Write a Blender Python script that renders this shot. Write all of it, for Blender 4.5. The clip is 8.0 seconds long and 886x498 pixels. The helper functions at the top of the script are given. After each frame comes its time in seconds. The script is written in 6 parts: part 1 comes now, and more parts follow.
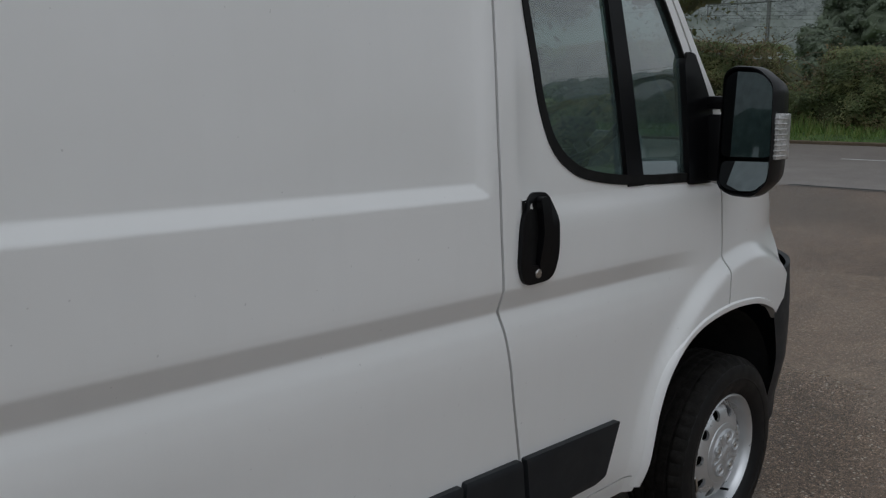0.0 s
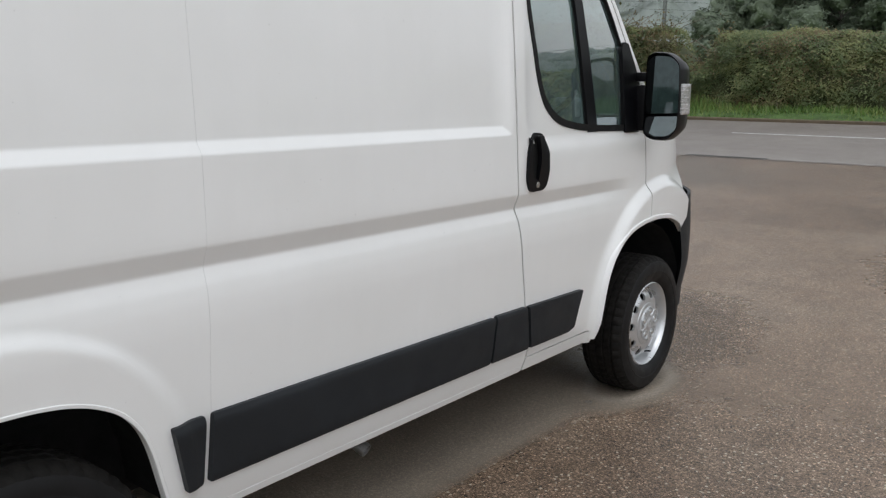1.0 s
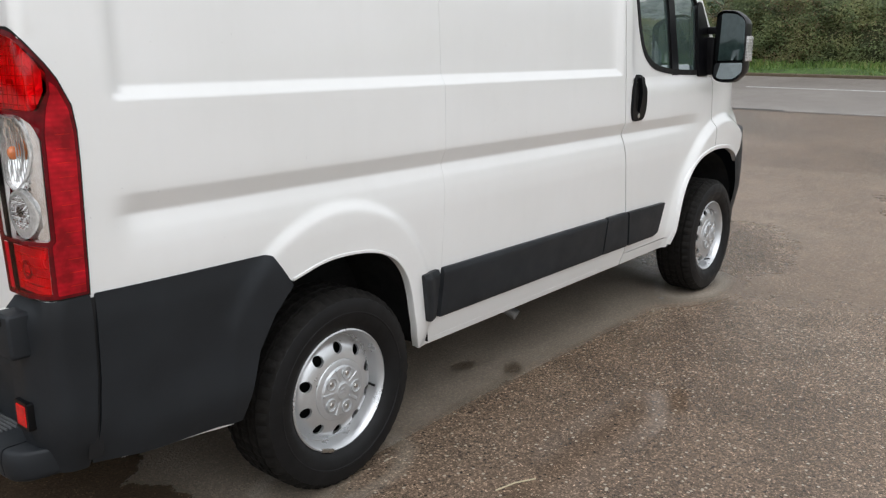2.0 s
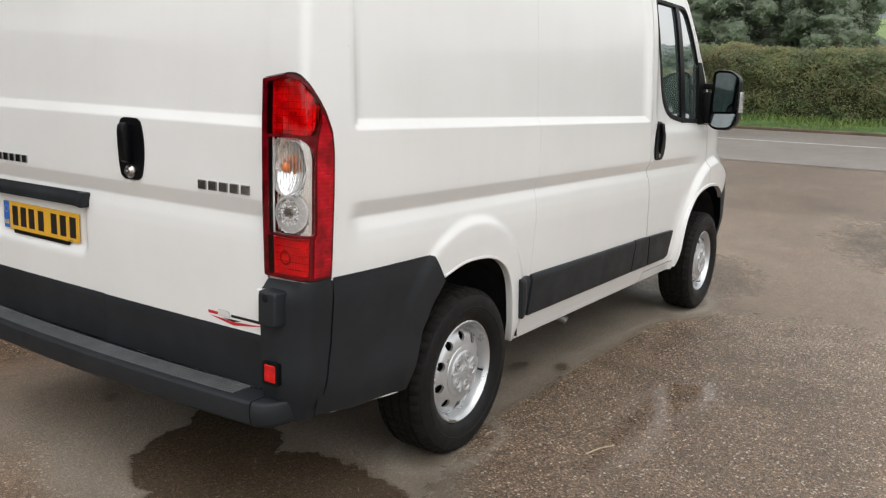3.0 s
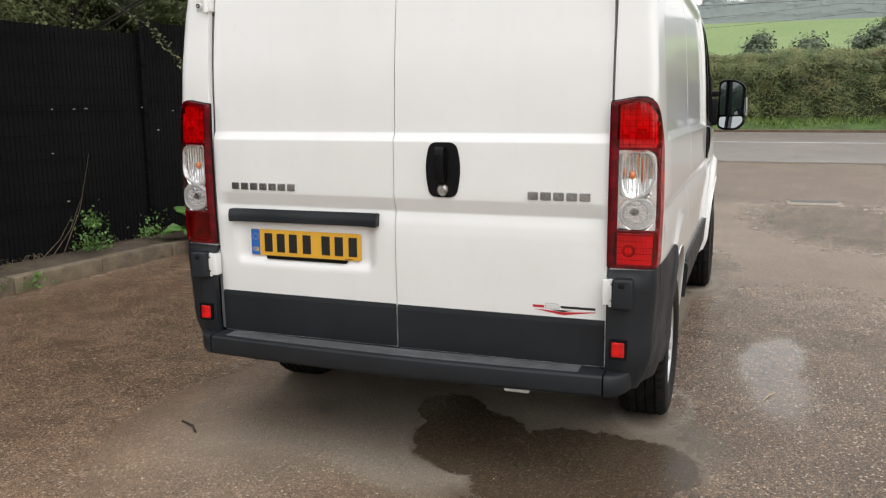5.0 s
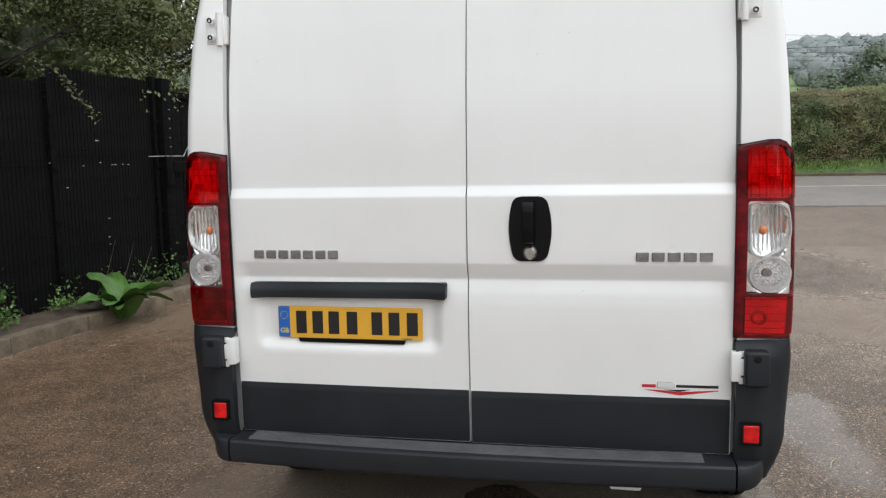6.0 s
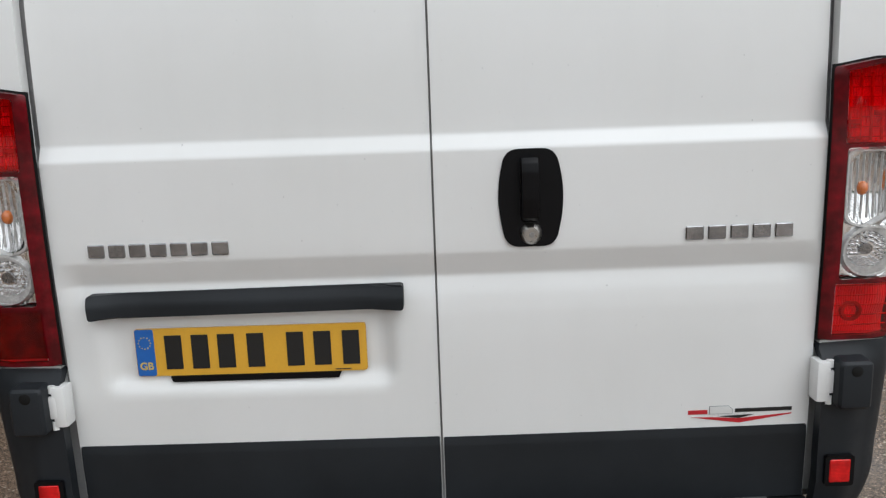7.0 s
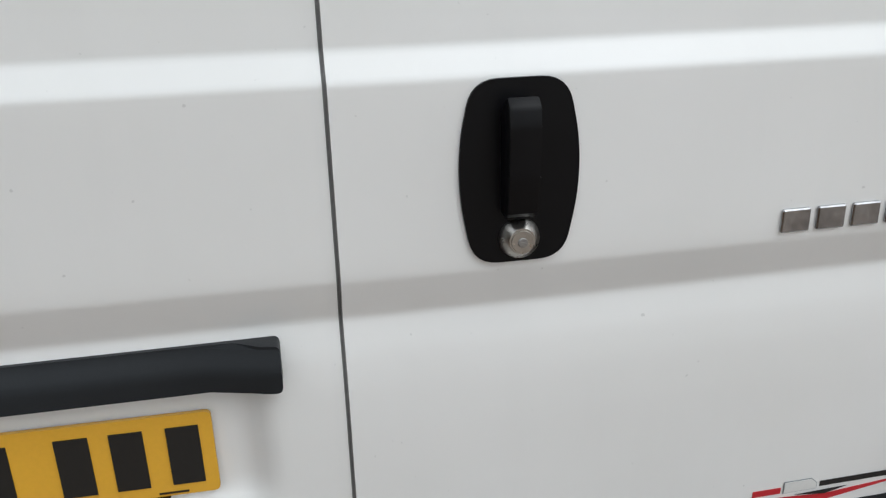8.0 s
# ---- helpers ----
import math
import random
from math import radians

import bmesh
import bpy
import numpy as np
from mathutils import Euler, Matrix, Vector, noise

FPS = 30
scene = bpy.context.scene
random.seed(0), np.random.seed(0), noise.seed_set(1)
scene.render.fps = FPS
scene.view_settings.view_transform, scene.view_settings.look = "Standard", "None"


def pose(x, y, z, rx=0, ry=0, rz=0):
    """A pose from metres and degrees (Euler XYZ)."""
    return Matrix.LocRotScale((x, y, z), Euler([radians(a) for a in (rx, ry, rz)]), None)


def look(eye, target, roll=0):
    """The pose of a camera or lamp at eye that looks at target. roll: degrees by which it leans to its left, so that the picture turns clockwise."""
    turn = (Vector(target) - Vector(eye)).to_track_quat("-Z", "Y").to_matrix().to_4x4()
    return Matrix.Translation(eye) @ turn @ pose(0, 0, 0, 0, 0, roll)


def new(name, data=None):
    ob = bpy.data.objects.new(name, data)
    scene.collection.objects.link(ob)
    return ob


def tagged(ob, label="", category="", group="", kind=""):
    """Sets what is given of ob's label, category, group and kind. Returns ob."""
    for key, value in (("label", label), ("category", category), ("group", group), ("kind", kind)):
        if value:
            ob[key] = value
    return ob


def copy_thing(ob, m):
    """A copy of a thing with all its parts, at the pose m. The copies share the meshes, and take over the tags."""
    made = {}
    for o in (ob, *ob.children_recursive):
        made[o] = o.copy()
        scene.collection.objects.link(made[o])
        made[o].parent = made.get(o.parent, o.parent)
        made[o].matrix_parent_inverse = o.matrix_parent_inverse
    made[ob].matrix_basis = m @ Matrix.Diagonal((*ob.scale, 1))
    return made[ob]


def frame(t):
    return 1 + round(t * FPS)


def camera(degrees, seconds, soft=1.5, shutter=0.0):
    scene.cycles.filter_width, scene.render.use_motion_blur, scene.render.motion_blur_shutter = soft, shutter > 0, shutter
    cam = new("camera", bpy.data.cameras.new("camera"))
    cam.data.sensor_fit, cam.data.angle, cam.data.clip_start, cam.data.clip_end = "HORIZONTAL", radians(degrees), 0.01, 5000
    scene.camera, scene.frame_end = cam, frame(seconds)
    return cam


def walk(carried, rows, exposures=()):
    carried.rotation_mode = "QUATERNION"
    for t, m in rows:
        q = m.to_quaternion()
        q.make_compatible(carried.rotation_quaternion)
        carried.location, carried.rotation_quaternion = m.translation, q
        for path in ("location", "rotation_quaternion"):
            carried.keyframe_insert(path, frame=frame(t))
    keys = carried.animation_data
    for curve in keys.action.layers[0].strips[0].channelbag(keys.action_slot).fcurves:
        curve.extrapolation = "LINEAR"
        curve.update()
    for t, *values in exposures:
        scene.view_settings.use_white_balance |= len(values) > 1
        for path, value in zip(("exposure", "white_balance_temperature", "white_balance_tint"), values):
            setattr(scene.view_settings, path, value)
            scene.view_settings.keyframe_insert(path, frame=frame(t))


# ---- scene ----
cam = camera(56.2, 8.0, soft=1.25)
SKY, SUN = 0.085, 0.4
EXPOSURES = [(0.0, -1.24, 6040, 8.2), (0.5, -0.87, 6090, 8.2), (1.0, -0.24, 6240, 9.2), (1.5, -0.03, 6210, 9.2), (3.0, 0.10, 6570, 9.2), (3.5, 0.04, 6490, 9.2), (4.0, 0.16, 6640, 9.2), (4.5, 0.20, 6690, 9.2), (6.0, 0.06, 6320, 8.7), (7.0, -0.12, 6220, 7.7), (7.5, -0.05, 6215, 7.2), (8.0, -0.15, 6210, 6.7)]
PATH = [
    (0, (0.402, -2.269, 1.502), (1.791, -0.868, 1.168), 0.4),
    (0.5, (-0.126, -2.577, 1.495), (1.301, -1.22, 1.144), 1.3),
    (1, (-0.713, -2.722, 1.465), (0.817, -1.49, 1.086), 0.5),
    (1.5, (-1.308, -2.813, 1.433), (0.209, -1.589, 0.985), -0.1),
    (1.7, (-1.512, -2.847, 1.443), (-0.007, -1.618, 0.971), 0.1),
    (2.8, (-2.53, -2.746, 1.394), (-0.928, -1.621, 0.981), 2.2),
    (3, (-2.732, -2.658, 1.434), (-1.092, -1.577, 1.058), 2.3),
    (3.5, (-3.234, -2.425, 1.435), (-1.533, -1.437, 1.075), 2.2),
    (4, (-3.622, -2.115, 1.425), (-1.885, -1.198, 1.05), 1.4),
    (4.5, (-3.9, -1.748, 1.423), (-2.107, -0.933, 1.074), 0.6),
    (4.7, (-3.957, -1.583, 1.433), (-2.141, -0.819, 1.084), 0.2),
    (5.8, (-3.737, -0.587, 1.425), (-1.804, -0.133, 1.184), -1.0),
    (6, (-3.625, -0.467, 1.432), (-1.678, -0.066, 1.212), -1.1),
    (6.5, (-3.193, -0.217, 1.449), (-1.225, 0.026, 1.191), -1.3),
    (7, (-2.712, -0.021, 1.456), (-0.754, -0.015, 1.049), -2.0),
    (7.5, (-2.231, 0.04, 1.464), (-0.328, -0.132, 0.874), -2.1),
    (8, (-1.824, 0.042, 1.446), (0.015, -0.298, 0.737), -1.5),
]
walk(cam, [(t, look(eye, target, roll)) for t, eye, target, roll in PATH], EXPOSURES)

# ---- world and sun: an overcast morning ----
world = bpy.data.worlds.new("world")
scene.world = world
world.use_nodes = True
wn, wl = world.node_tree.nodes, world.node_tree.links
wn.clear()
sky = wn.new("ShaderNodeTexSky")
sky.sky_type, sky.sun_disc = "NISHITA", False
sky.sun_elevation, sky.sun_rotation = radians(55), radians(225)
sky.air_density, sky.dust_density, sky.ozone_density = 1.0, 0.5, 1.0
grey = wn.new("ShaderNodeHueSaturation")
grey.inputs["Saturation"].default_value = 0.06
back = wn.new("ShaderNodeBackground")
back.inputs["Strength"].default_value = SKY
wout = wn.new("ShaderNodeOutputWorld")
wl.new(sky.outputs["Color"], grey.inputs["Color"])
# cloud: brighter overhead than at the horizon
way = wn.new("ShaderNodeTexCoord")
split = wn.new("ShaderNodeSeparateXYZ")
rise = wn.new("ShaderNodeMapRange")
rise.inputs["From Min"].default_value, rise.inputs["From Max"].default_value = 0.0, 1.0
rise.inputs["To Min"].default_value, rise.inputs["To Max"].default_value = 1.35, 5.0
cloud = wn.new("ShaderNodeMix")
cloud.data_type, cloud.blend_type = "RGBA", "MULTIPLY"
cloud.inputs[0].default_value = 1.0
wl.new(way.outputs["Generated"], split.inputs[0])
wl.new(split.outputs["Z"], rise.inputs["Value"])
wl.new(grey.outputs["Color"], cloud.inputs[6])
wl.new(rise.outputs["Result"], cloud.inputs[7])
wl.new(cloud.outputs[2], back.inputs["Color"])
wl.new(back.outputs["Background"], wout.inputs["Surface"])
sun_data = bpy.data.lights.new("sun", "SUN")
sun_data.energy, sun_data.angle, sun_data.color = SUN, radians(50), (1.0, 0.99, 0.98)
sun_lamp = new("sun", sun_data)
sun_lamp.matrix_world = look((-10, -9, 19), (0, 0, 0))


# ---- materials ----
def tint(c, k):
    return tuple(min(1.0, a * k) for a in c)


class Nodes:
    """A small wrapper to wire up one material."""

    def __init__(self, name):
        self.mat = bpy.data.materials.new(name)
        self.mat.use_nodes = True
        self.tree = self.mat.node_tree
        self.bsdf = self.tree.nodes["Principled BSDF"]
        self.geo = None

    def node(self, kind, **settings):
        n = self.tree.nodes.new(kind)
        for key, value in settings.items():
            n.inputs[key].default_value = value
        return n

    def link(self, a, b):
        self.tree.links.new(a, b)

    def place(self):
        if self.geo is None:
            self.geo = self.tree.nodes.new("ShaderNodeNewGeometry")
        return self.geo.outputs["Position"]

    def noise(self, scale, detail=4.0, rough=0.55, vector=None):
        n = self.node("ShaderNodeTexNoise", Scale=scale, Detail=detail, Roughness=rough)
        self.link(vector or self.place(), n.inputs["Vector"])
        return n.outputs["Fac"]

    def ramp(self, value, stops):
        n = self.tree.nodes.new("ShaderNodeValToRGB")
        while len(n.color_ramp.elements) < len(stops):
            n.color_ramp.elements.new(0.5)
        for e, (p, c) in zip(n.color_ramp.elements, stops):
            e.position = p
            e.color = (c, c, c, 1) if isinstance(c, (int, float)) else (*c, 1)
        self.link(value, n.inputs["Fac"])
        return n.outputs["Color"]

    def mix(self, fac, a, b, blend="MIX"):
        n = self.tree.nodes.new("ShaderNodeMix")
        n.data_type, n.blend_type = "RGBA", blend
        for value, slot in ((fac, 0), (a, 6), (b, 7)):
            if isinstance(value, (int, float)):
                n.inputs[slot].default_value = value if slot == 0 else (value, value, value, 1)
            elif isinstance(value, tuple):
                n.inputs[slot].default_value = (*value, 1)
            else:
                self.link(value, n.inputs[slot])
        return n.outputs[2]

    def math(self, op, a, b=0.0, c=0.0):
        n = self.tree.nodes.new("ShaderNodeMath")
        n.operation = op
        for slot, value in enumerate((a, b, c)):
            if isinstance(value, (int, float)):
                n.inputs[slot].default_value = value
            else:
                self.link(value, n.inputs[slot])
        return n.outputs[0]

    def bump(self, height, strength, distance=0.001):
        n = self.node("ShaderNodeBump", Strength=strength, Distance=distance)
        self.link(height, n.inputs["Height"])
        self.link(n.outputs["Normal"], self.bsdf.inputs["Normal"])

    def put(self, **inputs):
        for key, value in inputs.items():
            key = key.replace("_", " ")
            if isinstance(value, (int, float)):
                self.bsdf.inputs[key].default_value = value
            elif isinstance(value, tuple):
                self.bsdf.inputs[key].default_value = (*value, 1)
            else:
                self.link(value, self.bsdf.inputs[key])
        return self.mat


def surface(name, base, rough, metal=0.0, spread=0.15, scale=6.0, fine=150.0, relief=0.0, coat=0.0, depth=0.0005, shine=0.5):
    """Base colour with a broad and a fine variation, and fine relief."""
    n = Nodes(name)
    broad = n.ramp(n.noise(scale), [(0.3, tint(base, 1 - spread)), (0.7, tint(base, 1 + spread * 0.6))])
    grain = n.ramp(n.noise(fine, 2), [(0.35, 1 - spread * 0.6), (0.65, 1.0)])
    n.put(Base_Color=n.mix(1.0, broad, grain, "MULTIPLY"), Metallic=metal, Coat_Weight=coat, Coat_Roughness=0.04, Specular_IOR_Level=shine)
    n.put(Roughness=n.ramp(n.noise(scale * 2.3), [(0.3, max(0.02, rough * 0.85)), (0.7, min(1, rough * 1.15))]))
    if relief:
        n.bump(n.noise(fine, 3), relief, depth)
    return n.mat


def paint_material():
    """White car paint under a clear coat, with faint road film and a few specks."""
    n = Nodes("white_paint")
    film = n.ramp(n.noise(2.2, 5), [(0.35, (0.80, 0.80, 0.785)), (0.7, (0.835, 0.835, 0.825))])
    streak = n.node("ShaderNodeMapping", Scale=(9.0, 9.0, 0.9))
    n.link(n.place(), streak.inputs["Vector"])
    runs = n.ramp(n.noise(1.5, 4, 0.6, streak.outputs["Vector"]), [(0.5, 1.0), (0.9, 0.98)])
    speck = n.ramp(n.noise(95, 1), [(0.78, 1.0), (0.83, 0.8)])
    col = n.mix(1.0, n.mix(1.0, film, runs, "MULTIPLY"), speck, "MULTIPLY")
    n.put(Base_Color=col, Roughness=0.30, Coat_Weight=0.8, Coat_Roughness=0.05)
    n.put(Coat_IOR=1.42)
    n.bump(n.noise(5, 2), 0.03, 0.01)
    return n.mat


def glass_material(name, colour, gloss=1.0, veil=0.0):
    """A thin tinted pane: clear through, with a mirror-like sheen that grows at a slant."""
    n = Nodes(name)
    clear, sheen = n.node("ShaderNodeBsdfTransparent", Color=(*colour, 1)), n.node("ShaderNodeBsdfGlossy", Roughness=0.015)
    slant, both = n.node("ShaderNodeLayerWeight", Blend=0.5), n.node("ShaderNodeMixShader")
    grow = n.math("POWER", slant.outputs["Facing"], 3.0)
    n.link(n.math("ADD", n.math("MULTIPLY", grow, 0.9 * gloss), 0.08 * gloss), both.inputs[0])
    n.link(clear.outputs[0], both.inputs[1])
    n.link(sheen.outputs[0], both.inputs[2])
    last = both
    if veil:
        # A pale teal diffuse layer stands for sky reflected in the pane.
        film, last = n.node("ShaderNodeBsdfDiffuse", Color=(0.36, 0.52, 0.50, 1)), n.node("ShaderNodeMixShader")
        n.link(n.math("MULTIPLY", n.ramp(n.noise(3.0, 5, 0.6), [(0.3, 0.7), (0.7, 1.2)]), veil), last.inputs[0])
        n.link(both.outputs[0], last.inputs[1])
        n.link(film.outputs[0], last.inputs[2])
    n.link(last.outputs[0], n.tree.nodes["Material Output"].inputs["Surface"])
    return n.mat


def lens_material(name, base, ribs, depth=0.25):
    """Moulded tail-lamp plastic: faint ribs and an inner play of light put into the colour, under a smooth face."""
    n = Nodes(name)
    wave = n.node("ShaderNodeTexWave", Scale=ribs, Distortion=0.4)
    wave.bands_direction = "Z"
    n.link(n.place(), wave.inputs["Vector"])
    play = n.ramp(n.noise(22, 3), [(0.35, tint(base, 0.45)), (0.6, base), (0.75, tint(base, 1.5))])
    n.put(Base_Color=n.mix(n.math("MULTIPLY", wave.outputs["Fac"], depth), play, tint(base, 0.4)), Roughness=0.12, Specular_IOR_Level=0.35)
    return n.mat


PAINT = paint_material()
BLACK = surface("black_grained_plastic", (0.0172, 0.0200, 0.0236), 0.5, spread=0.25, scale=4, fine=900, relief=0.25, shine=0.30)
TRIM = surface("black_smooth_plastic", (0.004, 0.004, 0.005), 0.34, spread=0.2, scale=8, fine=500, relief=0.08, shine=0.18)
RUBBER = surface("rubber_seal", (0.006, 0.006, 0.006), 0.6, spread=0.2, scale=10, shine=0.25)
DARK = surface("dark_underbody", (0.007, 0.007, 0.008), 0.85, spread=0.4, scale=5, fine=60, relief=0.4)
TYRE = surface("tyre_rubber", (0.006, 0.006, 0.0065), 0.55, spread=0.4, scale=9, fine=250, relief=0.25, shine=0.3)
TREAD = surface("tyre_tread_dusty", (0.011, 0.0098, 0.0085), 0.8, spread=0.6, scale=22, fine=160, relief=0.5, depth=0.0015, shine=0.2)
STEEL = surface("silver_wheel_paint", (0.62, 0.63, 0.64), 0.30, metal=0.7, spread=0.05, scale=5, fine=30)
CAP = surface("silver_hub_cap", (0.56, 0.57, 0.58), 0.34, metal=0.6, spread=0.08, scale=20, fine=220)
CHROME = surface("badge_chrome", (0.42, 0.42, 0.43), 0.22, metal=1.0, spread=0.3, scale=25)
BRUSHED = surface("brushed_steel_lock", (0.52, 0.50, 0.47), 0.3, metal=1.0, spread=0.15, scale=40, fine=600, relief=0.1)
PIPE = surface("exhaust_steel", (0.45, 0.45, 0.45), 0.4, metal=0.9, spread=0.3, scale=30)
DEEP_RED = lens_material("deep_red_lamp_body", (0.150, 0.0015, 0.006), 12)
RED_REFLEX = lens_material("red_reflector", (0.75, 0.012, 0.012), 90, 0.3)
SIDE_RED = lens_material("side_lamp_lens", (0.50, 0.004, 0.014), 25, 0.3)
MID_RED = lens_material("moulded_red_optics", (0.80, 0.02, 0.03), 60, 0.2)
AMBER = surface("amber_bulb", (0.72, 0.20, 0.05), 0.2, spread=0.2, coat=1.0)
PLATE_YELLOW = surface("yellow_plate", (0.78, 0.42, 0.035), 0.35, spread=0.05, scale=3, coat=0.4)
PLATE_BLUE = surface("blue_plate_band", (0.02, 0.14, 0.50), 0.35, spread=0.08)
INK = surface("black_ink", (0.012, 0.012, 0.012), 0.4, spread=0.1)
RED_INK = surface("red_ink", (0.55, 0.02, 0.03), 0.4, spread=0.1)
PALE_INK = surface("white_ink", (0.75, 0.75, 0.73), 0.45, spread=0.06)
GLASS = glass_material("window_glass", (0.74, 0.95, 0.92), 2.6, 0.10)
SCREEN = glass_material("windscreen_glass", (0.78, 0.86, 0.84), 1.0, 0.03)
SEAT = surface("grey_seat_cloth", (0.46, 0.49, 0.50), 0.9, spread=0.3, scale=25, fine=400, relief=0.4)
DASH = surface("dashboard_plastic", (0.15, 0.158, 0.165), 0.65, spread=0.25, scale=10, fine=500, relief=0.2)


def mirror_material(name, base):
    n = Nodes(name)
    return n.put(Base_Color=base, Metallic=1.0, Roughness=0.02)


def reflector_material(name, base, bands, scale, cells, strength, rough=0.16, metal=1.0):
    """Bright metal behind a lamp's lens, moulded into ribs and small facets."""
    n = Nodes(name)
    wave = n.node("ShaderNodeTexWave", Scale=scale, Distortion=0.15)
    wave.bands_direction = bands
    n.link(n.place(), wave.inputs["Vector"])
    cell = n.node("ShaderNodeTexVoronoi", Scale=cells)
    n.link(n.place(), cell.inputs["Vector"])
    n.put(Base_Color=base, Metallic=metal, Roughness=rough)
    n.bump(n.math("ADD", wave.outputs["Fac"], n.math("MULTIPLY", cell.outputs["Distance"], 0.8)), strength, 0.004)
    return n.mat


MIRROR = mirror_material("mirror_glass", (0.18, 0.20, 0.205))
# The wide glass has a brighter base, standing for the sky it reflects.
WIDE_MIRROR = mirror_material("wide_mirror_glass", (0.36, 0.38, 0.39))
BOWL = reflector_material("lamp_bowl", (0.95, 0.945, 0.94), "Y", 24, 30, 0.14, 0.12)
RED_BOWL = reflector_material("lamp_bowl_behind_red", (0.97, 0.95, 0.94), "Y", 60, 45, 0.7, 0.3, 0.12)
ROUND = reflector_material("faceted_round_lens", (0.90, 0.90, 0.90), "Z", 60, 150, 0.9)
RIBBED = surface("clear_ribbed_lens", (0.62, 0.62, 0.61), 0.18, metal=0.3, spread=0.25, scale=40)
CLEAR = surface("clear_indicator_lens", (0.55, 0.55, 0.54), 0.12, metal=0.25, spread=0.35, scale=45, coat=0.8)
FROST = surface("frosted_lens_edge", (0.76, 0.76, 0.75), 0.25, metal=0.35, spread=0.25, scale=60, coat=0.6)
COVER = glass_material("clear_lamp_cover", (0.97, 0.97, 0.97), 0.45)
RED_COVER = glass_material("red_lamp_cover", (0.94, 0.004, 0.022), 0.5)


# ---- mesh helpers ----
from mathutils.geometry import delaunay_2d_cdt


def inside(p, poly):
    x, y = p
    hit = False
    for (x0, y0), (x1, y1) in zip(poly, poly[1:] + poly[:1]):
        if (y0 > y) != (y1 > y) and x < x0 + (y - y0) / (y1 - y0) * (x1 - x0):
            hit = not hit
    return hit


def resample(poly, step):
    out = []
    for (x0, y0), (x1, y1) in zip(poly, poly[1:] + poly[:1]):
        k = max(1, int(math.hypot(x1 - x0, y1 - y0) / step))
        out += [(x0 + (x1 - x0) * i / k, y0 + (y1 - y0) * i / k) for i in range(k)]
    return out


def rounded(poly, radius, k=5):
    """A polygon with its corners rounded."""
    out = []
    m = len(poly)
    for i, p in enumerate(poly):
        r = radius[i] if isinstance(radius, (list, tuple)) else radius
        p, a, b = Vector(p), Vector(poly[i - 1]), Vector(poly[(i + 1) % m])
        u, v = (a - p), (b - p)
        r = min(r, u.length * 0.48, v.length * 0.48)
        s, e = p + u.normalized() * r, p + v.normalized() * r
        if r < 1e-5:
            out.append(tuple(p))
            continue
        for j in range(k + 1):
            q = j / k
            out.append(tuple(s * (1 - q) ** 2 + p * 2 * q * (1 - q) + e * q * q))
    return out


def flowing(points, k=4):
    """A smooth curve through points."""
    out = []
    ps = [Vector(p) for p in (points[0], *points, points[-1])]
    for a, b, c, d in zip(ps, ps[1:], ps[2:], ps[3:]):
        for i in range(k):
            t = i / k
            out.append(tuple(0.5 * (2 * b + (c - a) * t + (2 * a - 5 * b + 4 * c - d) * t * t + (3 * b - a - 3 * c + d) * t ** 3)))
    return out + [tuple(points[-1])]


def ring(cx, cy, rx, ry=None, k=24, turn=0.0):
    ry = ry or rx
    pts = []
    for i in range(k):
        a = 2 * math.pi * i / k
        x, y = rx * math.cos(a), ry * math.sin(a)
        pts.append((cx + x * math.cos(turn) - y * math.sin(turn), cy + x * math.sin(turn) + y * math.cos(turn)))
    return pts


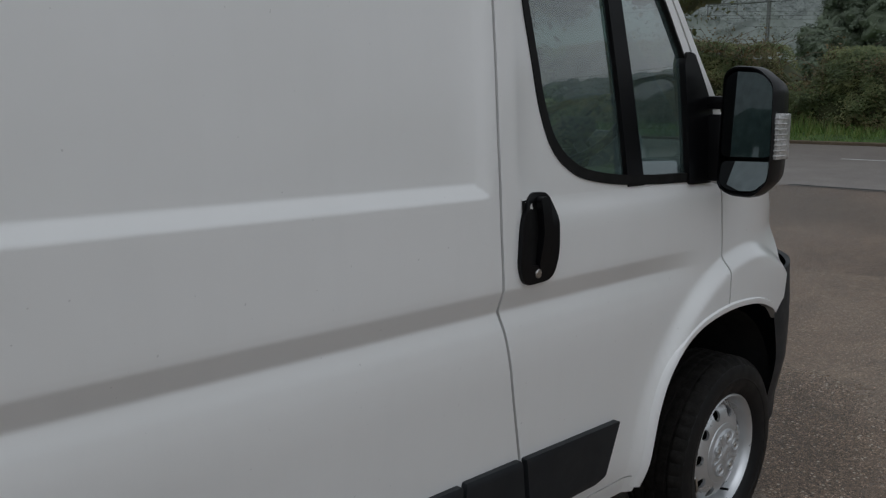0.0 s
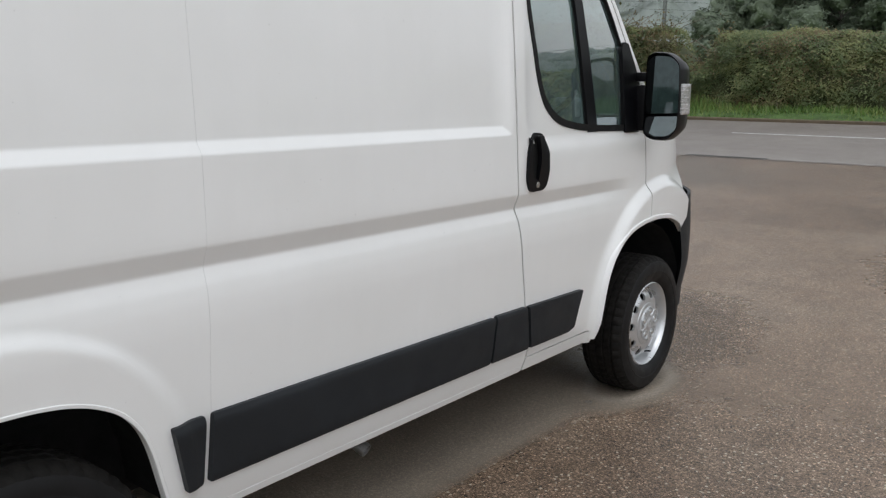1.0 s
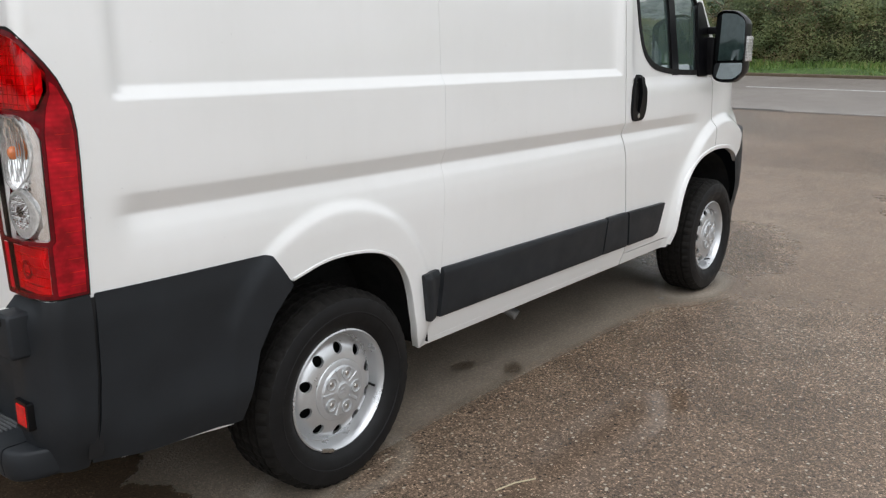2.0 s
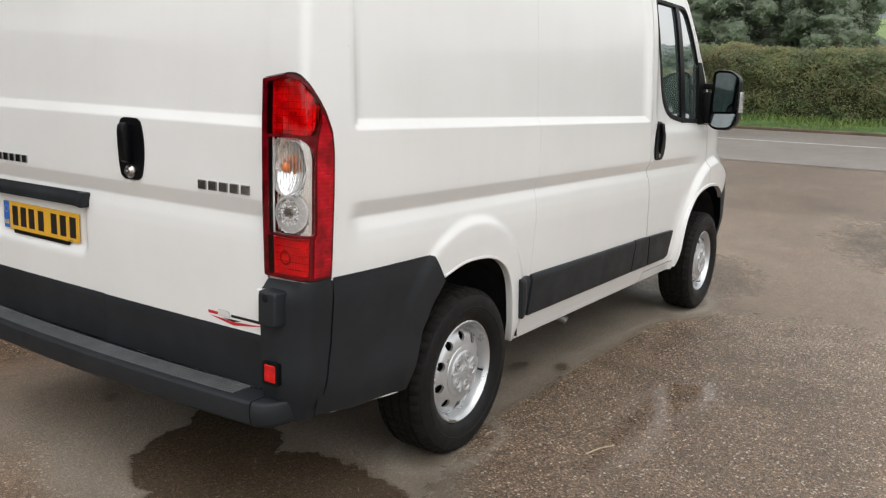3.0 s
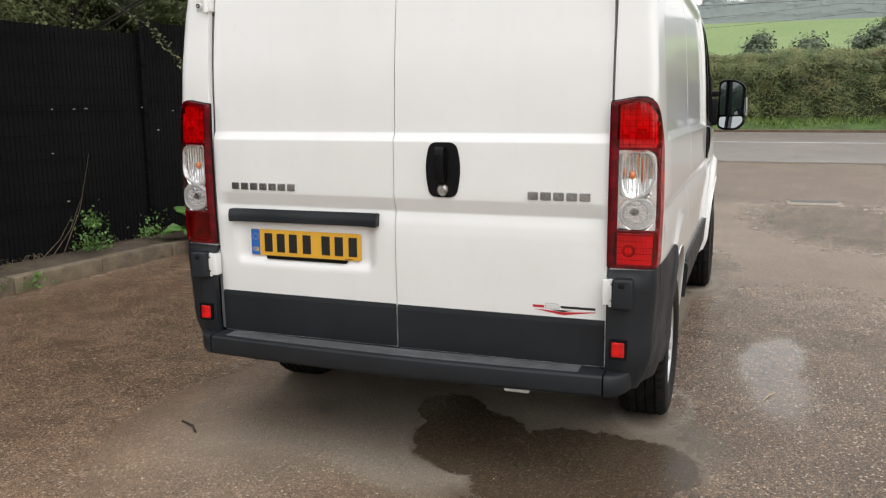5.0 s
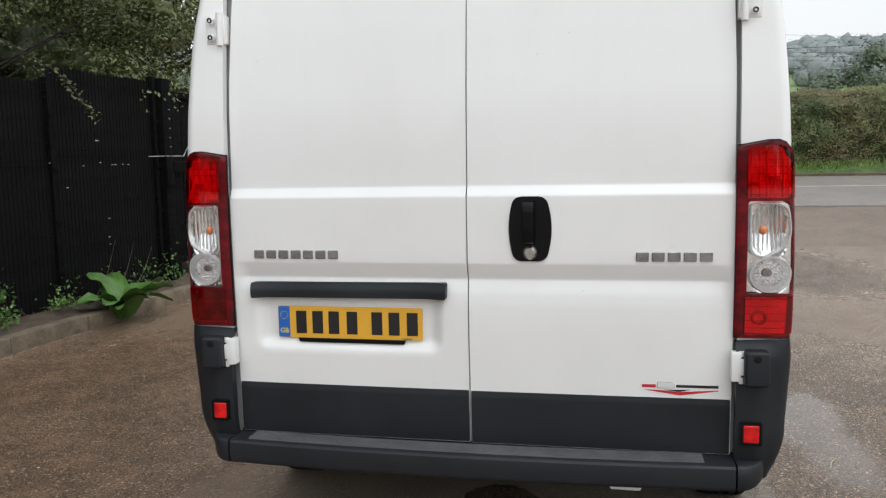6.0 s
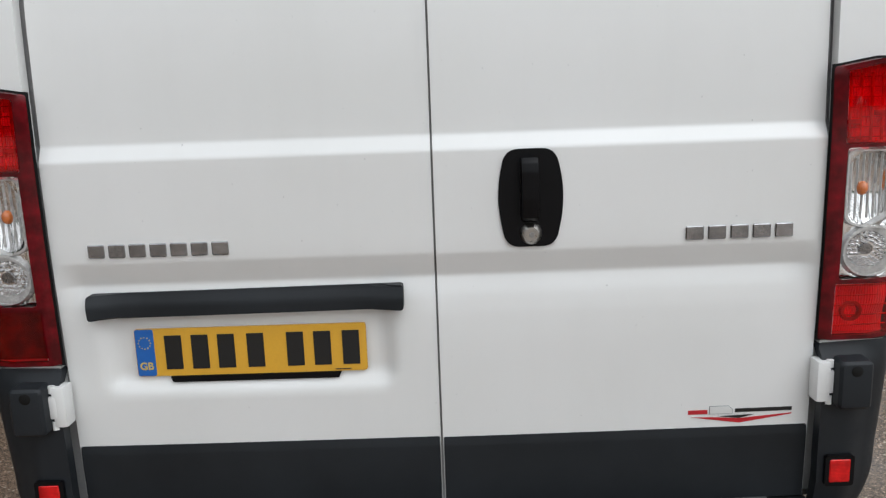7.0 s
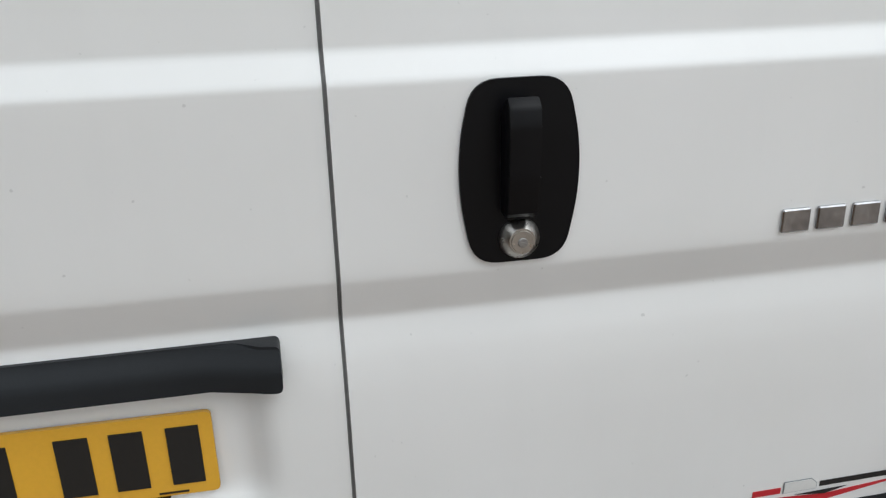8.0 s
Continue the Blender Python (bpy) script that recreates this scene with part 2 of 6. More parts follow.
def sheet(outer, surf, us=(), vs=(), holes=(), inward=(0, 0, 0), step=0.03, turn=None):
    """A curved panel: a flat outline with holes, laid on surf(u, v), with its rim turned inward (turn: by place)."""
    verts, edges = [], []
    for poly in (outer, *holes):
        poly = resample(list(poly), step)
        base = len(verts)
        verts += [Vector(p) for p in poly]
        edges += [(base + i, base + (i + 1) % len(poly)) for i in range(len(poly))]
    lo_u, hi_u = min(p[0] for p in outer), max(p[0] for p in outer)
    lo_v, hi_v = min(p[1] for p in outer), max(p[1] for p in outer)
    us = [u for u in us if lo_u < u < hi_u]
    for v in [v for v in vs if lo_v < v < hi_v]:
        base = len(verts)
        row = [lo_u - 0.01, *us, hi_u + 0.01]
        verts += [Vector((u, v)) for u in row]
        edges += [(base + i, base + i + 1) for i in range(len(row) - 1)]
    vs_out, _, fs_out, *_ = delaunay_2d_cdt(verts, edges, [], 0, 1e-5)
    bm = bmesh.new()
    made = {}
    outer = list(outer)
    for f in fs_out:
        c = sum((vs_out[i] for i in f), Vector((0, 0))) / len(f)
        if not inside(c, outer) or any(inside(c, list(h)) for h in holes):
            continue
        ids = []
        for i in f:
            if i not in made:
                made[i] = bm.verts.new(surf(vs_out[i].x, vs_out[i].y))
            ids.append(made[i])
        try:
            bm.faces.new(ids)
        except ValueError:
            pass
    bmesh.ops.recalc_face_normals(bm, faces=bm.faces)
    inward = Vector(inward)
    if inward.length and bm.faces:
        total = sum((f.normal * f.calc_area() for f in bm.faces), Vector())
        if total.dot(inward) > 0:
            bmesh.ops.reverse_faces(bm, faces=bm.faces)
        rim = [e for e in bm.edges if len(e.link_faces) == 1]
        geo = bmesh.ops.extrude_edge_only(bm, edges=rim)["geom"]
        for v in geo:
            if isinstance(v, bmesh.types.BMVert):
                v.co += turn(v.co) if turn else inward
        bmesh.ops.recalc_face_normals(bm, faces=bm.faces)
        total = sum((f.normal * f.calc_area() for f in list(bm.faces)), Vector())
        if total.dot(inward) > 0:
            bmesh.ops.reverse_faces(bm, faces=bm.faces)
    return bm


def block(x0, x1, y0, y1, z0, z1, bevel=0.0, k=2):
    bm = bmesh.new()
    bmesh.ops.create_cube(bm, size=1.0, matrix=Matrix.LocRotScale(((x0 + x1) / 2, (y0 + y1) / 2, (z0 + z1) / 2), None, (x1 - x0, y1 - y0, z1 - z0)))
    if bevel:
        bmesh.ops.bevel(bm, geom=list(bm.edges), offset=bevel, segments=k, profile=0.6, affect="EDGES")
    return bm


def prism(poly, place, depth):
    """A flat outline pushed through by depth (a vector); place(u, v) gives its points."""
    bm = bmesh.new()
    ring_a = [bm.verts.new(place(*p)) for p in poly]
    ring_b = [bm.verts.new(Vector(place(*p)) + Vector(depth)) for p in poly]
    bm.faces.new(ring_a)
    bm.faces.new(ring_b[::-1])
    for i in range(len(poly)):
        j = (i + 1) % len(poly)
        bm.faces.new((ring_a[i], ring_b[i], ring_b[j], ring_a[j]))
    bmesh.ops.recalc_face_normals(bm, faces=bm.faces)
    return bm


def spin(profile, k=48, wave=None):
    """Turns a profile of (radius, y) round the y axis."""
    bm = bmesh.new()
    rows = []
    for i in range(k):
        a = 2 * math.pi * i / k
        row = []
        for j, (r, y) in enumerate(profile):
            r2 = r + (wave(i, j) if wave else 0.0)
            row.append(bm.verts.new((r2 * math.cos(a), y, r2 * math.sin(a))))
        rows.append(row)
    for i in range(k):
        a, b = rows[i], rows[(i + 1) % k]
        for j in range(len(profile) - 1):
            bm.faces.new((a[j], a[j + 1], b[j + 1], b[j]))
    bmesh.ops.recalc_face_normals(bm, faces=bm.faces)
    return bm


def tube(points, radius, k=8, taper=1.0):
    """A round bar along points."""
    bm = bmesh.new()
    points = [Vector(p) for p in points]
    rings = []
    for i, p in enumerate(points):
        d = (points[min(i + 1, len(points) - 1)] - points[max(i - 1, 0)]).normalized()
        a = d.orthogonal().normalized() if i == 0 else (side - d * side.dot(d)).normalized()
        side = a
        b = d.cross(a)
        r = radius * (1 + (taper - 1) * i / max(1, len(points) - 1))
        rings.append([bm.verts.new(p + (a * math.cos(2 * math.pi * j / k) + b * math.sin(2 * math.pi * j / k)) * r) for j in range(k)])
    for ra, rb in zip(rings, rings[1:]):
        for j in range(k):
            bm.faces.new((ra[j], ra[(j + 1) % k], rb[(j + 1) % k], rb[j]))
    bm.faces.new(rings[0][::-1])
    bm.faces.new(rings[-1])
    bmesh.ops.recalc_face_normals(bm, faces=bm.faces)
    return bm


def join(*bms):
    out = bmesh.new()
    for b in bms:
        me = bpy.data.meshes.new("tmp")
        b.to_mesh(me)
        out.from_mesh(me)
        b.free()
        bpy.data.meshes.remove(me)
    return out


def moved(bm, m):
    bmesh.ops.transform(bm, matrix=m, verts=bm.verts)
    if m.to_3x3().determinant() < 0:
        bmesh.ops.reverse_faces(bm, faces=bm.faces)
    return bm


def part(name, bm, material, parent=None, label="", smooth=35):
    me = bpy.data.meshes.new(name)
    bm.to_mesh(me)
    bm.free()
    me.materials.append(material)
    if smooth:
        me.shade_smooth()
        me.set_sharp_from_angle(angle=radians(smooth))
    ob = new(name, me)
    ob.parent = parent
    if label:
        ob["label"] = label
    return ob


def thing(name, label, category, group="", kind=""):
    return tagged(new(name), label, category, group, kind)


# the far side is the near side turned over about the van's middle line
MIRRORED = Matrix.Diagonal((1, -1, 1, 1))


def smooth(a, b, x):
    t = min(1.0, max(0.0, (x - a) / (b - a)))
    return t * t * (3 - 2 * t)


def spread(a, b, step):
    k = max(1, round((b - a) / step))
    return [a + (b - a) * i / k for i in range(k + 1)]


# ---- the van's skin: half width over (x, z), rear face over (y, z) ----
ZS = np.arange(0.2, 2.5, 0.002)


def softened(zs, values, sigma):
    line = np.interp(ZS, zs, values)
    if sigma:
        k = np.exp(-0.5 * (np.arange(-40, 41) * 0.002 / sigma) ** 2)
        line = np.convolve(np.pad(line, 40, mode="edge"), k / k.sum(), mode="valid")
    return line


FLANK = softened((0.30, 0.36, 0.45, 0.66, 0.90, 1.10, 1.33, 1.60, 1.80, 1.90, 2.03, 2.12, 2.18, 2.22), (0.942, 0.968, 0.995, 1.010, 1.024, 1.026, 1.020, 1.006, 0.990, 0.976, 0.950, 0.905, 0.835, 0.735), 0.02)
GROOVE = softened((0.88, 0.945, 0.985, 1.029, 1.082, 1.10), (0, 0.003, 0.009, 0.022, 0.001, 0), 0.0025)
TAIL = softened((0.40, 0.65, 0.90, 1.08, 1.30, 1.60, 1.90, 2.05, 2.14, 2.22), (-0.930, -0.938, -0.948, -0.955, -0.957, -0.948, -0.918, -0.895, -0.86, -0.80), 0.02)
TAIL_STEP = softened((1.304, 1.336), (0.0, 0.017), 0.0015)


def at_z(line, z):
    return float(np.interp(z, ZS, line))


def flare(x, z):
    """The swell round the wheel arches."""
    rear = math.hypot(x + 0.04, z - 0.49)
    front = math.hypot(x - 3.07, z - 0.45)
    out = 0.014 * (1 - smooth(0.440, 0.482, rear)) + 0.036 * (1 - smooth(0.56, 0.62, front))
    return out


def box_depth(x, z, x0, x1, z0, z1, r):
    """How far (x, z) lies inside a rounded box."""
    cx, cz = (x0 + x1) / 2, (z0 + z1) / 2
    dx, dz = abs(x - cx) - (x1 - x0) / 2 + r, abs(z - cz) - (z1 - z0) / 2 + r
    return -(math.hypot(max(dx, 0), max(dz, 0)) + min(max(dx, dz), 0) - r)


def half_width(x, z):
    w = at_z(FLANK, z) + 0.006 * smooth(0.3, 3.0, x)
    w -= at_z(GROOVE, z) * smooth(-0.80, -0.70, x) * (1 - smooth(2.62, 2.80, x)) * (1 - 0.6 * smooth(2.45, 2.75, x))
    w += flare(x, z)
    w -= 0.018 * min(1.0, max(0.0, box_depth(x, z, -0.755, 1.785, 1.304, 2.0, 0.015) / 0.032))
    w -= 0.014 * smooth(0.0, 0.065, box_depth(x, z, 1.87, 2.98, 1.225, 2.35, 0.16))
    w -= 0.15 * max(0.0, -0.60 - x) ** 2
    w -= (0.12 + 0.26 * smooth(0.95, 1.1, z)) * max(0.0, x - 2.98) ** 1.8 + 0.55 * max(0.0, x - 3.45) ** 2
    return w


CORNER = 0.032


def flank(u, z, out=0.0):
    """The right-hand skin: along the side, then round the rear corner to the tail door's edge at u = -1.07."""
    if u >= -0.78:
        return Vector((u, -half_width(u, z) - out, z))
    xa = at_z(TAIL, z) + CORNER
    w = half_width(xa, z)
    straight, bend, rest = -0.78 - xa, CORNER * math.pi / 2, w - CORNER - 0.848
    s = (-0.78 - u) / 0.29 * (straight + bend + rest)
    if s < straight:
        return Vector((-0.78 - s, -half_width(-0.78 - s, z) - out, z))
    if s < straight + bend:
        a = (s - straight) / CORNER
        return Vector((xa - (CORNER + out) * math.sin(a), -(w - CORNER) - (CORNER + out) * math.cos(a), z))
    return Vector((xa - CORNER - out, -(w - CORNER) + (s - straight - bend), z))


def tail(y, z, out=0.0):
    x = at_z(TAIL, z) + 0.008 * (y / 0.82) ** 2
    x += at_z(GROOVE, z) * 0.85 * (1 - smooth(0.795, 0.83, abs(y))) + at_z(TAIL_STEP, z)
    hollow = box_depth(y, z, 0.085, 0.765, 0.770, 1.05, 0.05)
    x += 0.022 * smooth(0.0, 0.048, hollow) * (1 - smooth(0.95, 1.0, z))
    return Vector((x - out, y, z))


FINE_Z = sorted({round(z, 4) for z in (*spread(0.32, 0.56, 0.03), *spread(0.56, 0.86, 0.015), *spread(0.86, 1.00, 0.01), *spread(1.00, 1.10, 0.004), *spread(1.10, 1.29, 0.03), *spread(1.290, 1.350, 0.004), *spread(1.36, 1.95, 0.05), *spread(1.95, 2.22, 0.018))})
REAR_ARCH = flowing([(0.382, 0.36), (0.352, 0.42), (0.328, 0.50), (0.302, 0.595), (0.272, 0.665), (0.225, 0.722), (0.17, 0.757), (0.11, 0.779), (0.04, 0.791), (-0.05, 0.795), (-0.13, 0.788), (-0.24, 0.760)])
FRONT_ARCH = flowing([(2.495, 0.37), (2.503, 0.48), (2.520, 0.60), (2.553, 0.694), (2.600, 0.762), (2.67, 0.815), (2.764, 0.849), (2.90, 0.868), (3.04, 0.866), (3.16, 0.848), (3.28, 0.805), (3.36, 0.75)])
DOOR_BACK = flowing([(1.808, 2.04), (1.812, 1.60), (1.820, 1.30), (1.831, 1.09), (1.834, 1.035), (1.850, 0.965), (1.880, 0.82), (1.922, 0.64), (1.966, 0.46), (1.974, 0.415)])
ALL_U = sorted({round(u, 4) for u in (*spread(-1.10, -0.78, 0.008), *spread(-0.78, -0.70, 0.02), *spread(-0.70, -0.30, 0.05), *spread(-0.46, 0.52, 0.015), *spread(0.5, 1.75, 0.06), *spread(1.75, 1.90, 0.012), *spread(1.9, 2.5, 0.05), *spread(2.38, 3.7, 0.02))})

van = thing("van", "white panel van with black bumpers, parked on the forecourt", "van")


def both_sides(name, build, material, label=""):
    """A right-hand part and its mirror image."""
    right = part(name, build(), material, van, label)
    other = part(name, moved(build(), MIRRORED), material, van, label)
    return right, other


GAP = 0.0045


LAMP_SEAT = [(-1.050, 0.866), (-0.857, 0.866), (-0.850, 1.18), (-0.850, 1.238), (-0.856, 1.292), (-0.879, 1.348), (-0.899, 1.380), (-0.918, 1.405), (-0.936, 1.428), (-0.953, 1.446), (-0.968, 1.453), (-0.990, 1.454), (-1.050, 1.440)]


def rim_turn(p):
    """Rims turn in towards the van: forwards behind it, sideways along it."""
    return Vector((0.03, 0, 0)) if p.x < -0.90 else Vector((0, 0.03, 0))


def side_panel():
    edge = [(x - GAP, z) for x, z in DOOR_BACK]
    outline = edge[::-1] + [(1.804, 2.20)] + [(-1.07, 2.20), (-1.07, 0.80), (-0.345, 0.80), (-0.30, 0.775), (-0.262, 0.764)]
    outline = [(1.962, 0.352)] + outline + REAR_ARCH[::-1] + [(0.40, 0.352)]
    return sheet(outline, flank, ALL_U, FINE_Z, [LAMP_SEAT], (0, 0.03, 0), turn=rim_turn)


both_sides("side_panel", side_panel, PAINT)


WINDOW = rounded([(1.885, 1.985), (1.926, 1.74), (1.974, 1.507), (2.022, 1.395), (2.125, 1.330), (2.29, 1.303), (2.52, 1.292), (2.74, 1.288), (2.745, 1.53), (2.662, 1.648), (2.510, 1.87), (2.43, 1.985)], [0.05, 0.02, 0.05, 0.06, 0.07, 0.1, 0, 0.01, 0.02, 0.02, 0.02, 0.06])
DOOR_FRONT = [(2.892, 0.866), (2.896, 0.90), (2.894, 0.96), (2.889, 1.050), (2.868, 1.27), (2.80, 1.285), (2.80, 1.515), (2.702, 1.66), (2.545, 1.88), (2.43, 2.045)]


def cab_door():
    low = [p for p in FRONT_ARCH if p[0] < 2.85]
    edge = [(x + GAP, z) for x, z in DOOR_BACK]
    outline = edge[::-1] + [(1.813, 2.045)] + DOOR_FRONT[::-1] + low[::-1] + [(2.47, 0.415)]
    return sheet(outline, flank, ALL_U, FINE_Z, [WINDOW], (0, 0.025, 0))


doors = both_sides("cab_door", cab_door, PAINT, "white cab door with a black handle")


def wing():
    front = [p for p in FRONT_ARCH if p[0] > 2.93]
    gap = [(x + 0.008, z) for x, z in DOOR_FRONT[:5]]
    outline = front[::-1] + gap + [(2.878, 1.275), (3.22, 1.268), (3.36, 1.22), (3.44, 1.15), (3.45, 1.07), (3.405, 1.0), (3.39, 0.95), (3.385, 0.78)]
    return sheet(outline, flank, ALL_U, FINE_Z, inward=(0, 0.03, 0))


both_sides("wing", wing, PAINT)


def door_seal(path, wide=0.012):
    """A near-black strip that stands for the shade in the gap beside a door."""
    rows = []
    for i, (x, z) in enumerate(path):
        a, b = Vector(path[max(0, i - 1)]), Vector(path[min(len(path) - 1, i + 1)])
        n = Vector((b.y - a.y, a.x - b.x)).normalized() * wide
        rows.append([flank(x - n.x, z - n.y, -0.010), flank(x, z, -0.012), flank(x + n.x, z + n.y, -0.010)])
    return sweep(rows)


def pillar():
    outline = [(2.807, 1.292), (3.10, 1.288), (2.932, 1.44), (2.765, 1.64), (2.592, 1.865), (2.475, 2.05), (2.438, 2.045), (2.553, 1.883), (2.710, 1.665), (2.807, 1.52)]
    return sheet(outline, flank, ALL_U, FINE_Z, inward=(0, 0.03, 0))


both_sides("windscreen_pillar", pillar, PAINT)


def sill():
    return sheet([(1.978, 0.352), (2.49, 0.352), (2.49, 0.408), (1.978, 0.408)], flank, ALL_U, FINE_Z, inward=(0, 0.04, 0.0))


both_sides("sill", sill, PAINT)

# the roof, and the skin over the cab's front
part("roof", sheet([(-0.86, -0.83), (2.42, -0.83), (2.42, 0.83), (-0.86, 0.83)], lambda u, v: Vector((u, v, 2.165 + 0.07 * (1 - (v / 0.83) ** 2) - 0.16 * max(0, u - 2.0) ** 2)), spread(-0.8, 2.4, 0.2), spread(-0.8, 0.8, 0.16), inward=(0, 0, -0.03)), PAINT, van)


def screen(u, v):
    """Windscreen: u across, v from its foot to the roof."""
    half = 0.90 - 0.12 * v
    x = 3.17 - 0.76 * v - 0.16 * u * u
    return Vector((x, u * half, 1.30 + 0.795 * v + 0.03 * math.sin(math.pi * v)))


part("windscreen", sheet([(-0.98, 0), (0.98, 0), (0.98, 1), (-0.98, 1)], screen, spread(-0.9, 0.9, 0.15), spread(0.1, 0.9, 0.1), inward=(-0.005, 0, 0)), SCREEN, van, "curved clear windscreen").visible_shadow = False


def bonnet(u, v):
    x = 3.24 + 0.60 * v - 0.14 * u * u
    return Vector((x, u * (0.93 - 0.10 * v), 1.27 - 0.17 * v - 0.18 * v ** 3 - 0.05 * u * u))


part("bonnet", sheet([(-0.97, 0), (0.97, 0), (0.97, 1), (-0.97, 1)], bonnet, spread(-0.9, 0.9, 0.15), spread(0.1, 0.9, 0.1), inward=(0, 0, -0.03)), PAINT, van)


def nose(u, z):
    """Front bumper: u runs round the front from side to side."""
    a = u * math.pi / 2
    half = 1.043 - 0.012 * smooth(0.75, 0.95, z) - 0.035 * (1 - smooth(0.38, 0.62, z))
    return Vector((3.345 + 0.55 * max(0.0, math.cos(a)) ** 0.8, half * math.copysign(abs(math.sin(a)) ** 1.2, a), z))


part("front_bumper", sheet([(-0.955, 0.34), (0.955, 0.34), (0.962, 0.50), (0.98, 0.65), (1, 0.755), (1, 0.925), (0.9, 0.945), (0.7, 0.96), (-0.7, 0.96), (-0.9, 0.945), (-1, 0.925), (-1, 0.755), (-0.98, 0.65), (-0.962, 0.50)], nose, spread(-0.98, 0.98, 0.04), spread(0.35, 0.9, 0.08), inward=(-0.04, 0, 0)), BLACK, van, "dark grey plastic front bumper")
part("grille", sheet([(-0.7, 0.945), (0.7, 0.945), (0.62, 1.06), (-0.62, 1.06)], lambda u, z: nose(u, 0.9) + Vector((-0.03 - 0.4 * (z - 0.945), 0, z - 0.9)), spread(-0.6, 0.6, 0.06), (0.98, 1.02), inward=(-0.03, 0, 0)), TRIM, van)

# a near-black block that stands for the shade behind the gaps, and the wheel housings
part("inner_body", join(block(-0.88, -0.80, -0.82, 0.82, 0.46, 2.0, 0.01), block(-0.82, 1.83, -0.86, 0.86, 0.80, 2.05, 0.02), block(0.46, 2.48, -0.90, 0.90, 0.33, 0.82, 0.02), block(-0.82, -0.42, -0.90, 0.90, 0.42, 0.82, 0.02)), DARK, van)
part("radiator", block(3.5, 3.75, -0.7, 0.7, 0.35, 0.95, 0.05), DARK, van)


def housing(x):
    arc = [(x + 0.46 * math.cos(a), 0.38 + 0.455 * math.sin(a)) for a in (math.pi * i / 14 for i in range(15))]
    bm = bmesh.new()
    rows = [[bm.verts.new((px, y, pz)) for px, pz in [(arc[0][0], 0.37), *arc, (arc[-1][0], 0.37)]] for y in (-0.985, -0.65)]
    for j in range(len(rows[0]) - 1):
        bm.faces.new((rows[0][j], rows[0][j + 1], rows[1][j + 1], rows[1][j]))
    bm.faces.new(rows[1])
    return bm


for axle in (-0.03, 3.0):
    both_sides("wheel_housing", lambda: housing(axle), DARK)
part("axle_beam", tube([(0, -0.8, 0.30), (0, 0, 0.27), (0, 0.8, 0.30)], 0.035), DARK, van)
part("underfloor", block(-0.8, 3.4, -0.62, 0.62, 0.30, 0.40, 0.03), DARK, van)
part("exhaust_pipe", join(spin([(0.024, 0.0), (0.024, -0.16), (0.020, -0.16), (0.020, -0.02)], 20)), PIPE, van, "short bent steel exhaust tip").matrix_local = pose(1.135, -0.745, 0.335, 26, 0, 13)

# ---- side details ----


def sweep(rows):
    bm = bmesh.new()
    made = [[bm.verts.new(p) for p in row] for row in rows]
    for a, b in zip(made, made[1:]):
        for j in range(len(a) - 1):
            bm.faces.new((a[j], a[j + 1], b[j + 1], b[j]))
    for row in (made[0], made[-1]):
        try:
            bm.faces.new(row)
        except ValueError:
            pass
    bmesh.ops.recalc_face_normals(bm, faces=bm.faces)
    return bm


def arch_lip(arch, k=1.0):
    """The rolled edge of a wheel arch."""
    rows = []
    for i, (x, z) in enumerate(arch):
        a, b = Vector(arch[max(0, i - 1)]), Vector(arch[min(len(arch) - 1, i + 1)])
        n = Vector((-(b - a).y, (b - a).x)).normalized()
        n = n if n.y > 0 or (abs(n.y) < 0.3 and n.x * (x - sum(p[0] for p in arch) / len(arch)) > 0) else -n
        row = []
        for up, out in ((-0.004, -0.03), (-0.006, 0.0), (-0.004, 0.005), (0.004, 0.007), (0.014, 0.006), (0.018, 0.0)):
            p = flank(x + n.x * up * k, z + n.y * up * k, out * k)
            row.append(p)
        rows.append(row)
    return sweep(rows)


both_sides("door_seal", lambda: door_seal(DOOR_BACK), RUBBER)
both_sides("door_seal", lambda: door_seal([(x + 0.004, z) for x, z in DOOR_FRONT[:5]]), RUBBER)
both_sides("arch_lip", lambda: arch_lip(REAR_ARCH, 0.45), PAINT)
both_sides("arch_lip", lambda: arch_lip([p for p in FRONT_ARCH if p[0] < 3.27]), PAINT)


def strip(outline, out=0.020):
    return lambda: sheet(rounded(outline, 0.006, 2), lambda u, z: flank(u, z, out - 0.010 * smooth(0.628, 0.655, z) - 0.004 * (1 - smooth(0.46, 0.475, z))), ALL_U, spread(0.46, 0.66, 0.012), inward=(0, 0.025, 0), step=0.02)


